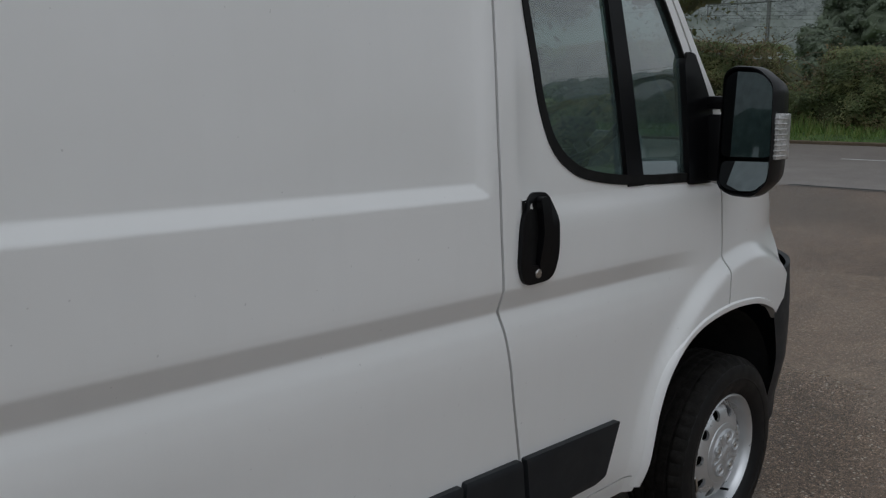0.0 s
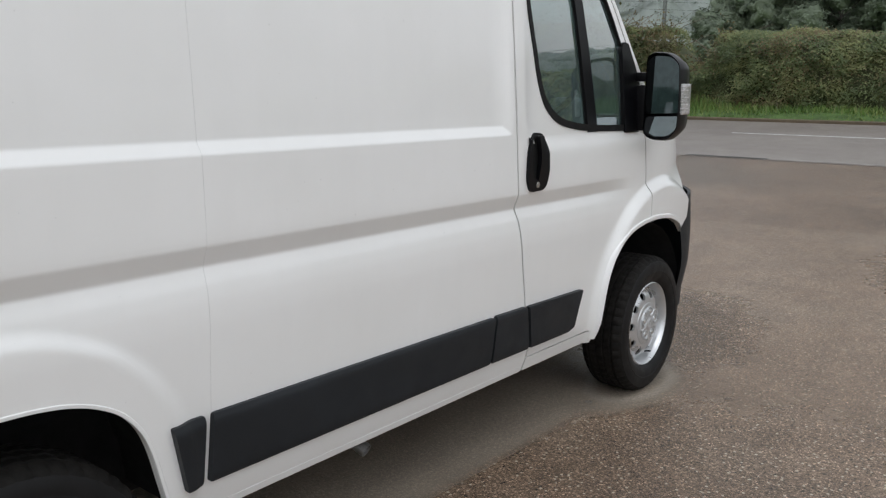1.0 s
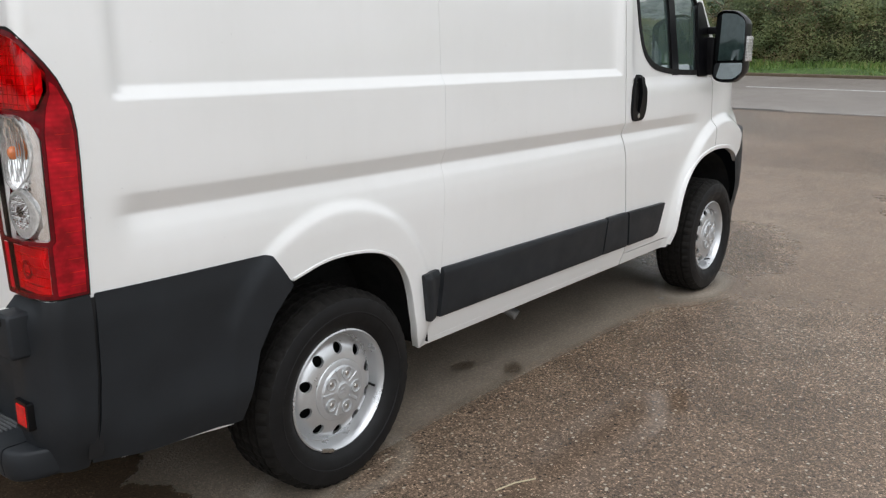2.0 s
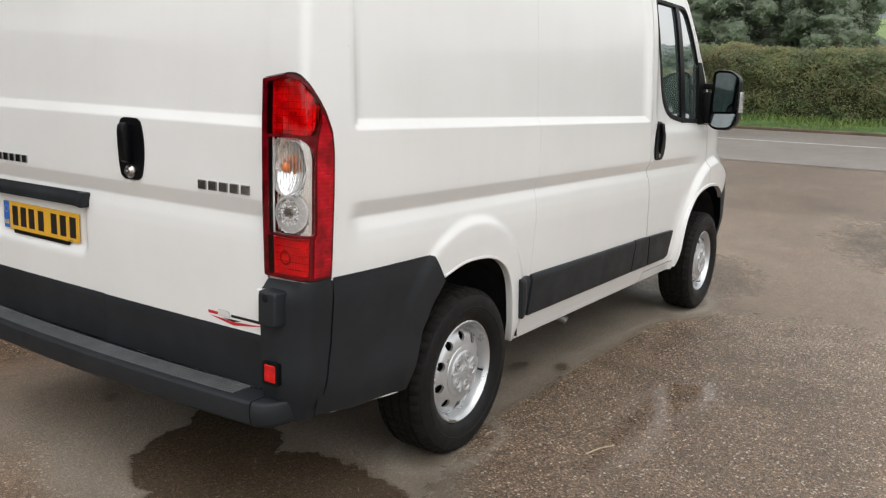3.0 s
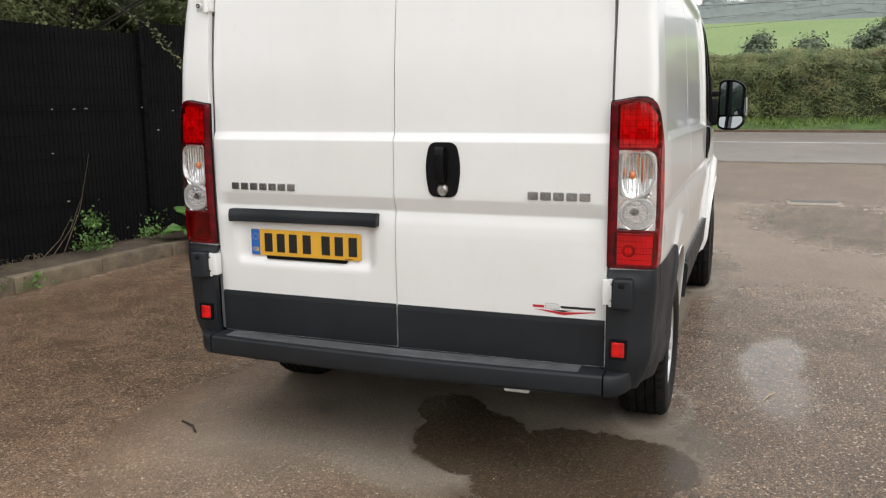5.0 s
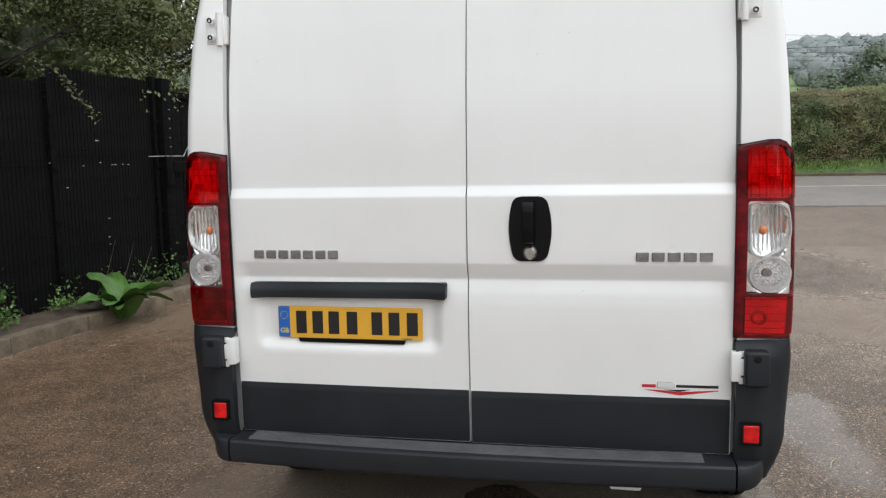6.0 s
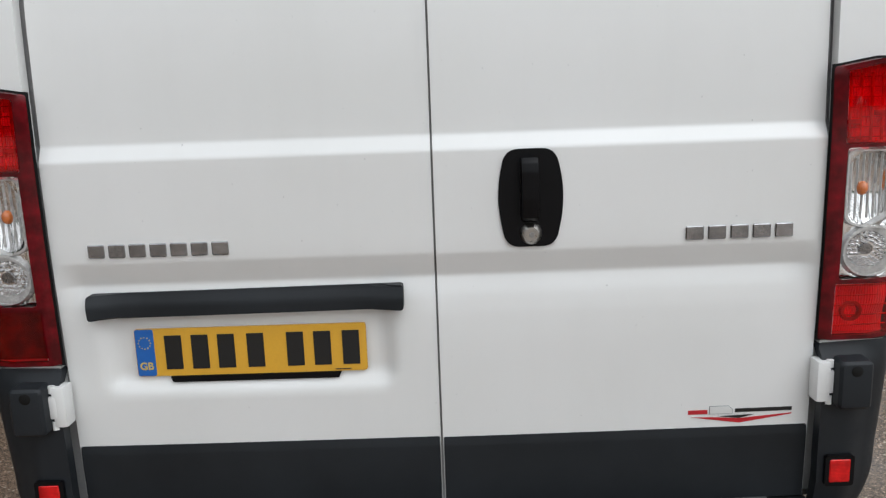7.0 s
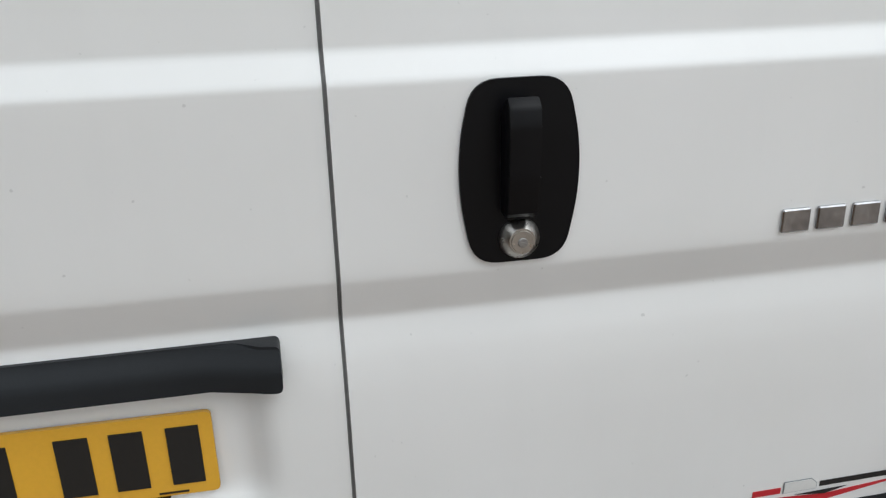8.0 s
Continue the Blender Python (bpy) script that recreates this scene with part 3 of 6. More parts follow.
both_sides("rubbing_strip", strip([(0.388, 0.465), (0.440, 0.462), (0.450, 0.650), (0.348, 0.650)]), BLACK)
both_sides("rubbing_strip", strip([(0.464, 0.462), (1.690, 0.461), (1.703, 0.640), (0.474, 0.650)]), BLACK)
both_sides("rubbing_strip", strip([(1.703, 0.461), (1.949, 0.459), (1.913, 0.640), (1.716, 0.643)]), BLACK)
SLID = Matrix.Translation((-0.028, 0, 0))
for door, flip in zip(doors, (Matrix(), MIRRORED)):
    part("rubbing_strip", moved(strip([(1.967, 0.459), (2.26, 0.458), (2.298, 0.475), (2.343, 0.630), (1.930, 0.638)])(), flip), BLACK, door)
    # window seal, glass, divider
    part("window_seal", moved(sheet(WINDOW, lambda u, z: flank(u, z, 0.004), ALL_U, FINE_Z, [[(2.35 + (x - 2.35) * 0.955 + 0.004, 1.62 + (z - 1.62) * 0.935 + 0.006) for x, z in WINDOW]], (0, 0.03, 0)), flip), RUBBER, door, "black rubber window seal")
    part("window_glass", moved(sheet([(2.35 + (x - 2.35) * 0.985, 1.62 + (z - 1.62) * 0.98) for x, z in WINDOW], lambda u, z: flank(u, z, -0.010), spread(2, 2.8, 0.1), spread(1.3, 1.98, 0.1), inward=(0, 0.004, 0)), flip), GLASS, door, "tinted side window").visible_shadow = False
    part("window_divider", moved(sheet([(2.358, 1.294), (2.438, 1.294), (2.288, 1.985), (2.232, 1.985)], lambda u, z: flank(u, z, 0.004), spread(2.2, 2.6, 0.02), spread(1.3, 1.98, 0.1), inward=(0, 0.02, 0)), flip), TRIM, door)
    grip = part("door_handle", moved(sheet(rounded([(1.950, 1.308), (2.030, 1.304), (2.050, 1.25), (2.052, 1.15), (2.030, 1.090), (1.925, 1.086), (1.905, 1.13), (1.915, 1.25)], 0.035), lambda u, z: flank(u, max(z, 1.11), 0.014 - 0.4 * abs(z - 1.2) ** 2) + Vector((0, 0, min(0, z - 1.11))), spread(1.89, 2.06, 0.012), spread(1.08, 1.32, 0.02), [rounded([(1.940, 1.285), (2.012, 1.283), (2.020, 1.16), (2.000, 1.128), (1.938, 1.135), (1.928, 1.18)], 0.025)], (0, 0.03, 0), step=0.012), flip @ SLID), TRIM, van, "black pull handle in a black surround")
    part("handle_pocket", moved(sheet([(1.92, 1.29), (2.03, 1.29), (2.03, 1.12), (1.92, 1.12)], lambda u, z: flank(u, z, 0.004), spread(1.92, 2.03, 0.02), (1.15, 1.2, 1.25)), flip @ SLID), RUBBER, grip)
    part("handle_grip", moved(sheet(rounded([(1.972, 1.296), (2.004, 1.296), (2.012, 1.21), (2.004, 1.132), (1.980, 1.120), (1.970, 1.135), (1.978, 1.21)], 0.012), lambda u, z: flank(u, 1.2, 0.024 - 1.1 * abs(z - 1.21) ** 2) + Vector((0, 0, z - 1.2)), spread(1.96, 2.02, 0.01), spread(1.13, 1.29, 0.02), inward=(0, 0.018, 0), step=0.01), flip @ SLID), TRIM, grip)
    part("lock", moved(spin([(0.0, -0.003), (0.009, -0.003), (0.0115, -0.001), (0.0115, 0.004)], 20), flip @ SLID @ Matrix.Translation(flank(1.972, 1.112, 0.011))), BRUSHED, grip)
# Slightly darker strips stand for the faint shadow lines of seam and fold.
SEAM_PAINT = surface("panel_seam", (0.78, 0.78, 0.77), 0.45)
both_sides("seam", lambda: sheet([(0.475, 0.655), (0.4763, 0.655), (0.4763, 1.96), (0.475, 1.96)], lambda u, z: flank(u, z, 0.0007), (), FINE_Z, inward=(0, 0.002, 0)), SEAM_PAINT)


both_sides("sill_fold", lambda: sheet([(0.43, 0.3745), (1.95, 0.3745), (1.95, 0.377), (0.43, 0.377)], lambda u, z: flank(u, z, 0.0012), spread(0.4, 2.0, 0.1), (), inward=(0, 0.003, 0)), SEAM_PAINT)


def mirror_unit():
    """Door mirror on two short arms, with two glasses and a clear indicator."""
    unit = tagged(new("door_mirror"), "black door mirror with two glasses")
    foot = rounded([(2.678, 1.281), (2.812, 1.281), (2.812, 1.51), (2.705, 1.668), (2.662, 1.672), (2.645, 1.64)], 0.012)
    part("mount", sheet(foot, lambda u, z: flank(u, z, 0.010), (2.70, 2.75), spread(1.3, 1.65, 0.06), inward=(0, 0.03, 0)), TRIM, unit)
    part("arm", block(2.775, 2.83, -1.08, -0.95, 1.505, 1.545, 0.01), TRIM, unit)
    part("arm", block(2.785, 2.84, -1.055, -0.95, 1.287, 1.490, 0.01), TRIM, unit)
    squeeze = lambda pts: [(-1.056 + (y + 1.088) * 0.91, 1.441 + (z - 1.4525) * 0.945) for y, z in pts]
    face = squeeze(rounded([(-1.095, 1.635), (-1.135, 1.655), (-1.235, 1.648), (-1.305, 1.60), (-1.312, 1.42), (-1.308, 1.30), (-1.25, 1.252), (-1.145, 1.250), (-1.088, 1.275)], 0.03))

    def shell(bm_steps):
        bm = bmesh.new()
        rows = []
        for dx, k in bm_steps:
            rows.append([bm.verts.new((2.738 + dx + 0.42 * (y + 1.14) * (1 - min(1, dx / 0.1)), -1.14 + (y + 1.14) * k, 1.455 + (z - 1.455) * k)) for y, z in face])
        for a, b in zip(rows, rows[1:]):
            for j in range(len(face)):
                bm.faces.new((a[j], a[(j + 1) % len(face)], b[(j + 1) % len(face)], b[j]))
        bm.faces.new(rows[-1])
        bm.faces.new(rows[0][::-1])
        bmesh.ops.recalc_face_normals(bm, faces=bm.faces)
        return bm

    part("housing", shell([(0.062, 0.88), (0.004, 0.945), (0.0, 0.965), (0.0, 0.985), (0.012, 1.0), (0.045, 1.0), (0.08, 0.93), (0.112, 0.72), (0.128, 0.5)]), TRIM, unit)
    tilt = lambda y, z: Vector((2.752 + 0.16 * (y + 1.14), y, z))
    upper = squeeze(rounded([(-1.108, 1.615), (-1.14, 1.637), (-1.232, 1.630), (-1.285, 1.59), (-1.292, 1.46), (-1.290, 1.378), (-1.106, 1.372)], 0.025))
    lower = squeeze(rounded([(-1.106, 1.358), (-1.290, 1.364), (-1.288, 1.315), (-1.24, 1.272), (-1.15, 1.268), (-1.106, 1.288)], 0.02))
    part("mirror_glass", sheet(upper, tilt, spread(-1.29, -1.1, 0.04), spread(1.3, 1.62, 0.06), inward=(0.004, 0, 0)), MIRROR, unit)
    part("mirror_glass", sheet(lower, lambda y, z: tilt(y, z) + Vector((0.22 * (z - 1.31), 0, 0)), (), (), inward=(0.004, 0, 0)), WIDE_MIRROR, unit, "wide-angle lower mirror glass")
    part("indicator", block(2.706, 2.79, -1.268, -1.247, 1.365, 1.496, 0.007), CLEAR, unit, "clear ribbed indicator lens")
    for i in range(8):
        part("indicator_rib", block(2.703, 2.76, -1.2695, -1.250, 1.373 + 0.015 * i, 1.379 + 0.015 * i, 0.002, 1), RIBBED, unit)
    return unit


right_mirror = mirror_unit()
right_mirror.parent = van
left_mirror = mirror_unit()
left_mirror.parent = van
left_mirror.matrix_local = MIRRORED

# ---- wheels ----


def softened_profile(line):
    """A profile with its corners eased."""
    rs = np.linspace(0, 0.19, 191)
    ys = np.array([line(r) for r in rs])
    ys = np.convolve(np.pad(ys, 6, mode="edge"), np.ones(13) / 13, mode="valid")
    return lambda r: float(np.interp(r, rs, ys))


def make_wheel():
    wheel = tagged(new("wheel"), "silver steel wheel with black tyre")
    part("tyre", join(spin([(0.203, -0.076), (0.211, -0.092), (0.238, -0.107), (0.270, -0.112), (0.296, -0.110), (0.312, -0.1045), (0.316, -0.099)], 72), spin([(0.316, 0.099), (0.296, 0.110), (0.26, 0.112), (0.203, 0.075)], 72)), TYRE, wheel, "black rubber tyre wall")
    shoulder = [(0.309, -0.1055), (0.318, -0.1010), (0.327, -0.0925), (0.3335, -0.082)]
    band = list(shoulder)
    for c in (-0.060, -0.020, 0.020, 0.060):
        band += [(0.337, c - 0.007), (0.328, c - 0.0045), (0.328, c + 0.0045), (0.337, c + 0.007)]
    band += [(r, -y) for r, y in shoulder[::-1]]
    cut = {1: 0.003, 2: 0.007, 3: 0.008, 20: 0.008, 21: 0.007, 22: 0.003}
    part("tread", spin(band, 150, lambda i, j: -cut.get(j, 0.0035 if 3 < j < 20 else 0) if i % 3 == 0 else 0.0), TREAD, wheel, "worn dusty tread blocks", 25)
    part("sidewall_band", spin([(0.262, -0.1105), (0.264, -0.1124), (0.268, -0.1128), (0.270, -0.1112)], 64), TYRE, wheel)

    depth_at = lambda r: float(np.interp(r, (0, 0.092, 0.108, 0.128, 0.150, 0.163, 0.172, 0.182), (-0.084, -0.084, -0.081, -0.078, -0.070, -0.058, -0.044, -0.036)))
    profile = softened_profile(depth_at)
    at = lambda a, r: Vector((r * math.cos(a), profile(r), r * math.sin(a)))
    bm = bmesh.new()
    side = 6
    square = [(1, -1 + 2 * i / side) for i in range(side)] + [(1 - 2 * i / side, 1) for i in range(side)] + [(-1, 1 - 2 * i / side) for i in range(side)] + [(-1 + 2 * i / side, -1) for i in range(side)]
    for k in range(10):
        mid = 2 * math.pi * k / 10
        loops = []
        for q in (-0.12, 0.0, 0.12, 0.35, 0.65, 1.0):
            loop = []
            for u, v in square:
                w = math.hypot(u, v)
                ca, cr = 0.0185 * u / w / 0.143, 0.143 + 0.0185 * v / w
                ba, br = u * math.pi / 10, 0.143 + 0.024 * v
                p = at(mid + ca + (ba - ca) * max(0, q), cr + (br - cr) * max(0, q))
                loop.append(bm.verts.new(p + Vector((0, 0.010 if q < 0 else 0, 0))))
            loops.append(loop)
        for a, b in zip(loops, loops[1:]):
            for i in range(len(square)):
                j = (i + 1) % len(square)
                bm.faces.new((a[i], a[j], b[j], b[i]))
    bmesh.ops.recalc_face_normals(bm, faces=bm.faces)
    inner = spin([(r, profile(r)) for r in (0.0, 0.09, 0.105, 0.119)], 72)
    outer = spin([(r, profile(r)) for r in (0.167, 0.172, 0.177, 0.182)] + [(0.186, -0.046), (0.190, -0.066), (0.196, -0.085), (0.203, -0.0925), (0.208, -0.090), (0.208, -0.074), (0.192, -0.05), (0.192, 0.06)], 72)
    disc = join(bm, inner, outer)
    bmesh.ops.remove_doubles(disc, verts=disc.verts, dist=0.0004)
    bmesh.ops.recalc_face_normals(disc, faces=disc.faces)
    rim = part("rim", disc, STEEL, wheel, "silver painted steel rim with round vents", 40)
    # A near-black disc stands for the shade behind the vents.
    part("rim_back", spin([(0.0, 0.02), (0.19, 0.02), (0.19, -0.01)], 40), DARK, wheel)
    cap = part("hub_cap", spin([(0.0, -0.101), (0.026, -0.101), (0.030, -0.098), (0.060, -0.096), (0.080, -0.094), (0.086, -0.088), (0.096, -0.087), (0.104, -0.084), (0.108, -0.078)], 48), CAP, wheel, "silver plastic hub cap")
    for i in range(5):
        a = math.pi / 2 + 2 * math.pi * i / 5
        c = Matrix.Translation((0.061 * math.cos(a), 0, 0.061 * math.sin(a)))
        part("nut_well", moved(spin([(0.0170, -0.094), (0.0190, -0.1005), (0.0215, -0.1005), (0.0235, -0.092)], 20), c), CAP, wheel)
        part("well_floor", moved(spin([(0.0, -0.0955), (0.0180, -0.0955), (0.0180, -0.094)], 16), c), CAP, wheel)
        part("wheel_nut", moved(spin([(0.0, -0.1000), (0.0070, -0.1000), (0.0085, -0.0985), (0.0085, -0.085)], 6), c), BRUSHED, wheel)
        s = Matrix.Rotation(-a - math.pi / 5, 4, "Y")
        part("cap_rib", moved(block(0.036, 0.083, -0.0985, -0.088, -0.006, 0.006, 0.002, 1), s), CAP, wheel)
    for dz in (-0.006, 0.006):
        part("cap_mark", moved(prism([(-0.014, -0.004), (0, 0.004), (0.014, -0.004), (0.014, 0.0), (0, 0.008), (-0.014, 0.0)], lambda a, b: Vector((a, -0.1005, b)), (0, -0.0025, 0)), Matrix.Translation((0, 0, dz))), STEEL, wheel)
    part("valve", tube([(0.176, -0.05, 0.02), (0.168, -0.082, 0.02)], 0.0045, 8), TRIM, wheel)
    part("balance_weight", block(-0.028, 0.028, -0.096, -0.086, -0.208, -0.195, 0.003), BRUSHED, wheel)
    return wheel


wheel = make_wheel()
wheel.matrix_world = pose(-0.022, -0.902, 0.329, 0, 20, 0)
for m in (pose(3.0, -0.945, 0.337, 0, 75, 0), pose(-0.022, 0.902, 0.329, 0, 10, 180), pose(3.0, 0.945, 0.337, 0, 40, 180)):
    copy_thing(wheel, m)
for w in [o for o in scene.objects if o.name.split(".")[0] == "wheel"]:
    w.parent = van

# ---- tail: doors, lamps, bumper ----
TAIL_Y = sorted({*spread(-0.84, 0.06, 0.04), *spread(0.06, 0.15, 0.012), *spread(0.15, 0.70, 0.05), *spread(0.70, 0.79, 0.012), 0.81})


def rear_door(y0, y1):
    outline = rounded([(y0, 0.468), (y1, 0.468), (y1, 1.7), (y1 * 0.985 if y1 > 0.5 else y1, 2.12), (y0 * 0.985 if y0 < -0.5 else y0, 2.12), (y0, 1.7)], 0.005)
    lap = 0.005 if y0 < 0 else 0.0
    return sheet(outline, lambda y, z: tail(y, z, lap), TAIL_Y, FINE_Z, inward=(0.035, 0, 0))


door_right = part("rear_door", rear_door(-0.836, -0.0005), PAINT, van, "white rear door with handle plate")
door_left = part("rear_door", rear_door(0.0042, 0.836), PAINT, van, "white rear door with number plate")
part("door_edge", sheet([(-0.003, 0.47), (0.010, 0.47), (0.010, 2.11), (-0.003, 2.11)], lambda y, z: tail(y, z, -0.010), (), FINE_Z, inward=(0.01, 0, 0)), surface("grey_seal", (0.34, 0.34, 0.335), 0.6), van)
# The grey is lightened to offset the shade inside the gap.
both_sides("hinge_seal", lambda: sheet([(-0.862, 0.47), (-0.822, 0.47), (-0.822, 2.10), (-0.862, 2.10)], lambda y, z: tail(y, z, -0.016), (), FINE_Z, inward=(0.008, 0, 0)), surface("dusty_seal", (0.34, 0.34, 0.34), 0.7), "grey rubber seal beside the rear door")


def lower_trim(y0, y1, z0, z1):
    return sheet(rounded([(y0, z0), (y1, z0), (y1, z1), (y0, z1)], 0.004), lambda y, z: tail(y, z, (0.011 if y < 0 else 0.006) - 0.004 * smooth(z1 - 0.016, z1, z)), TAIL_Y, spread(0.47, 0.66, 0.012), inward=(0.006, 0, 0), step=0.02)


part("lower_trim", lower_trim(-0.8325, -0.0025, 0.4715, 0.650), BLACK, door_right)
part("lower_trim", lower_trim(0.0062, 0.8325, 0.4715, 0.650), BLACK, door_left)

# handle plate, grip and lock
plate_shape = rounded([(-0.152, 1.302), (-0.259, 1.302), (-0.275, 1.23), (-0.275, 1.17), (-0.259, 1.092), (-0.152, 1.092), (-0.137, 1.17), (-0.137, 1.23)], [0.03, 0.03, 0.05, 0.05, 0.03, 0.03, 0.05, 0.05], 6)
handle = part("handle_plate", sheet(plate_shape, lambda y, z: tail(y, 1.2, 0.0095) + Vector((0, 0, z - 1.2)), spread(-0.27, -0.13, 0.02), spread(1.09, 1.30, 0.03), inward=(0.012, 0, 0), step=0.01), TRIM, van, "flat black handle plate")
grip_shape = [(0.0, 1.262), (0.018, 1.282), (0.030, 1.286), (0.040, 1.276), (0.043, 1.255), (0.041, 1.20), (0.034, 1.158), (0.022, 1.150), (0.0, 1.152)]
part("handle_grip", (lambda b: (bmesh.ops.bevel(b, geom=list(b.edges), offset=0.004, segments=2, profile=0.6, affect="EDGES"), b)[1])(prism(grip_shape, lambda d, z: tail(-0.184, 1.2, d + 0.004) + Vector((0, 0, z - 1.2)), (0, -0.036, 0))), TRIM, handle, "black moulded pull grip")
part("grip_foot", block(-0.9695, -0.958, -0.222, -0.19, 1.143, 1.147, 0.001, 1), RUBBER, handle)
lock_at = tail(-0.2050, 1.121, 0.008)
lock = part("lock", moved(spin([(0.0, -0.019), (0.0125, -0.019), (0.0130, -0.0175), (0.0150, -0.0175), (0.0232, -0.0085), (0.0240, -0.004), (0.0240, 0.004)], 40), Matrix.Translation(lock_at) @ pose(0, 0, 0, 0, 0, -90)), BRUSHED, handle, "round brushed steel lock")
part("key_cap", moved(join(spin([(0.0, -0.0215), (0.0052, -0.0215), (0.0058, -0.019)], 20), block(-0.0045, 0.0045, -0.0222, -0.0205, -0.0011, 0.0011)), Matrix.Translation(lock_at + Vector((0, 0, -0.001))) @ pose(0, 0, 0, 0, 12, -90)), PIPE, handle)

# plate recess, light bar, number plate
bar = part("light_bar", sheet(rounded([(0.074, 0.962), (0.765, 0.958), (0.768, 1.012), (0.074, 1.016)], 0.008), lambda y, z: tail(y, 0.93, 0.030 - 0.012 * smooth(0.985, 1.016, z)) + Vector((0, 0, z - 0.93)), spread(0.1, 0.75, 0.06), spread(0.962, 1.012, 0.008), inward=(0.05, 0, 0), step=0.015), BLACK, door_left, "black plate-light bar")

plate = part("number_plate", sheet(rounded([(0.163, 0.8145), (0.683, 0.8145), (0.683, 0.9255), (0.163, 0.9255)], 0.008), lambda y, z: tail(y, 0.87, 0.010) + Vector((0, 0, z - 0.87)), (), (), inward=(0.006, 0, 0)), PLATE_YELLOW, van, "yellow number plate with black characters")
FACE = lambda y, z: tail(y, 0.87, 0.0108) + Vector((0, 0, z - 0.87))
part("blue_band", prism(rounded([(0.640, 0.8155), (0.682, 0.8155), (0.682, 0.9245), (0.640, 0.9245)], 0.006), FACE, (0.002, 0, 0)), PLATE_BLUE, plate)
STAR = surface("plate_gold", (0.75, 0.55, 0.12), 0.4)
for i in range(12):
    a = 2 * math.pi * i / 12
    part("star", prism(ring(0.661 + 0.0135 * math.cos(a), 0.893 + 0.0135 * math.sin(a), 0.0016, k=6), lambda y, z: FACE(y, z) + Vector((-0.001, 0, 0)), (0.002, 0, 0)), STAR, plate)


def lettering(name, words, size, m, material, parent, bold=0.0, deep=0.0006, wide=1.0):
    data = bpy.data.curves.new(name, "FONT")
    data.body, data.size, data.offset, data.extrude = words, size, bold, deep
    data.align_x, data.align_y = "CENTER", "CENTER"
    ob = new("tmp_letters", data)
    bpy.context.view_layer.update()
    me = bpy.data.meshes.new_from_object(ob.evaluated_get(bpy.context.evaluated_depsgraph_get()))
    bpy.data.objects.remove(ob)
    me.transform(m @ Matrix.Diagonal((wide, 1, 1, 1)))
    me.materials.append(material)
    out = new(name, me)
    out.parent = parent
    return out


ON_TAIL = lambda y, z, out: Matrix.Translation(tail(y, z, out)) @ pose(0, 0, 0, 90, 0, -90)
lettering("country_letters", "GB", 0.024, ON_TAIL(0.661, 0.838, 0.0118), STAR, plate, 0.0006)
# seven plain bars stand for the characters
for i, y in enumerate((0.597, 0.537, 0.478, 0.412, 0.323, 0.262, 0.198)):
    part("character", prism([(y - 0.019, 0.8305), (y + 0.019, 0.8305), (y + 0.019, 0.9095), (y - 0.019, 0.9095)], lambda a, b: FACE(a, b) + Vector((-0.001, 0, 0)), (0.0014, 0, 0)), INK, plate)
part("maker_bar", prism([(0.20, 0.8185), (0.235, 0.8185), (0.235, 0.8205), (0.20, 0.8205)], lambda a, b: FACE(a, b) + Vector((-0.001, 0, 0)), (0.0014, 0, 0)), INK, plate)
part("plate_foot", prism(rounded([(0.228, 0.800), (0.604, 0.800), (0.610, 0.8140), (0.222, 0.8140)], 0.003), lambda y, z: tail(y, 0.87, 0.0130) + Vector((0, 0, z - 0.87)), (0.008, 0, 0)), TRIM, plate)
part("maker_bar", prism([(0.385, 0.8045), (0.455, 0.8045), (0.455, 0.8100), (0.385, 0.8100)], lambda y, z: tail(y, 0.87, 0.0098) + Vector((0, 0, z - 0.87)), (0.001, 0, 0)), PALE_INK, plate)
part("maker_bar", prism([(0.460, 0.8035), (0.468, 0.8035), (0.468, 0.8110), (0.460, 0.8110)], lambda y, z: tail(y, 0.87, 0.0098) + Vector((0, 0, z - 0.87)), (0.001, 0, 0)), PALE_INK, plate)

# maker's badges as plain chrome shapes, and the dealer's sticker as plain shapes
for y0, y1, z0, z1, parent, k in ((0.758, 0.443, 1.095, 1.124, door_left, 7), (-0.534, -0.776, 1.093, 1.123, door_right, 5)):
    wide = (y1 - y0) / k
    for i in range(k):
        a, b = y0 + wide * (i + 0.10), y0 + wide * (i + 0.90)
        part("badge_shape", (lambda m: (bmesh.ops.bevel(m, geom=list(m.edges), offset=0.0018, segments=1, affect="EDGES"), m)[1])(prism([(a, z0), (b, z0), (b, z1), (a, z1)], lambda y, z: tail(y, 1.11, 0.010 if y < 0 else 0.005) + Vector((0, 0, z - 1.11)), (0.006, 0, 0))), CHROME, parent)
ON = lambda k: (lambda y, z: tail(y - 0.012, z - 0.013, 0.0062 + 0.0008 * k))
part("sticker_shape", prism([(-0.548, 0.696), (-0.592, 0.696), (-0.592, 0.706), (-0.548, 0.706)], ON(0), (0.0008, 0, 0)), RED_INK, door_right)
part("sticker_shape", prism([(-0.655, 0.698), (-0.785, 0.698), (-0.785, 0.707), (-0.655, 0.707)], ON(0), (0.0008, 0, 0)), INK, door_right)
part("sticker_shape", prism([(-0.555, 0.689), (-0.60, 0.688), (-0.665, 0.683), (-0.785, 0.692), (-0.785, 0.6895), (-0.665, 0.672), (-0.60, 0.682)], ON(0), (0.0008, 0, 0)), RED_INK, door_right)
part("sticker_shape", prism([(-0.615, 0.690), (-0.70, 0.692), (-0.665, 0.684)], ON(1), (0.0008, 0, 0)), INK, door_right)
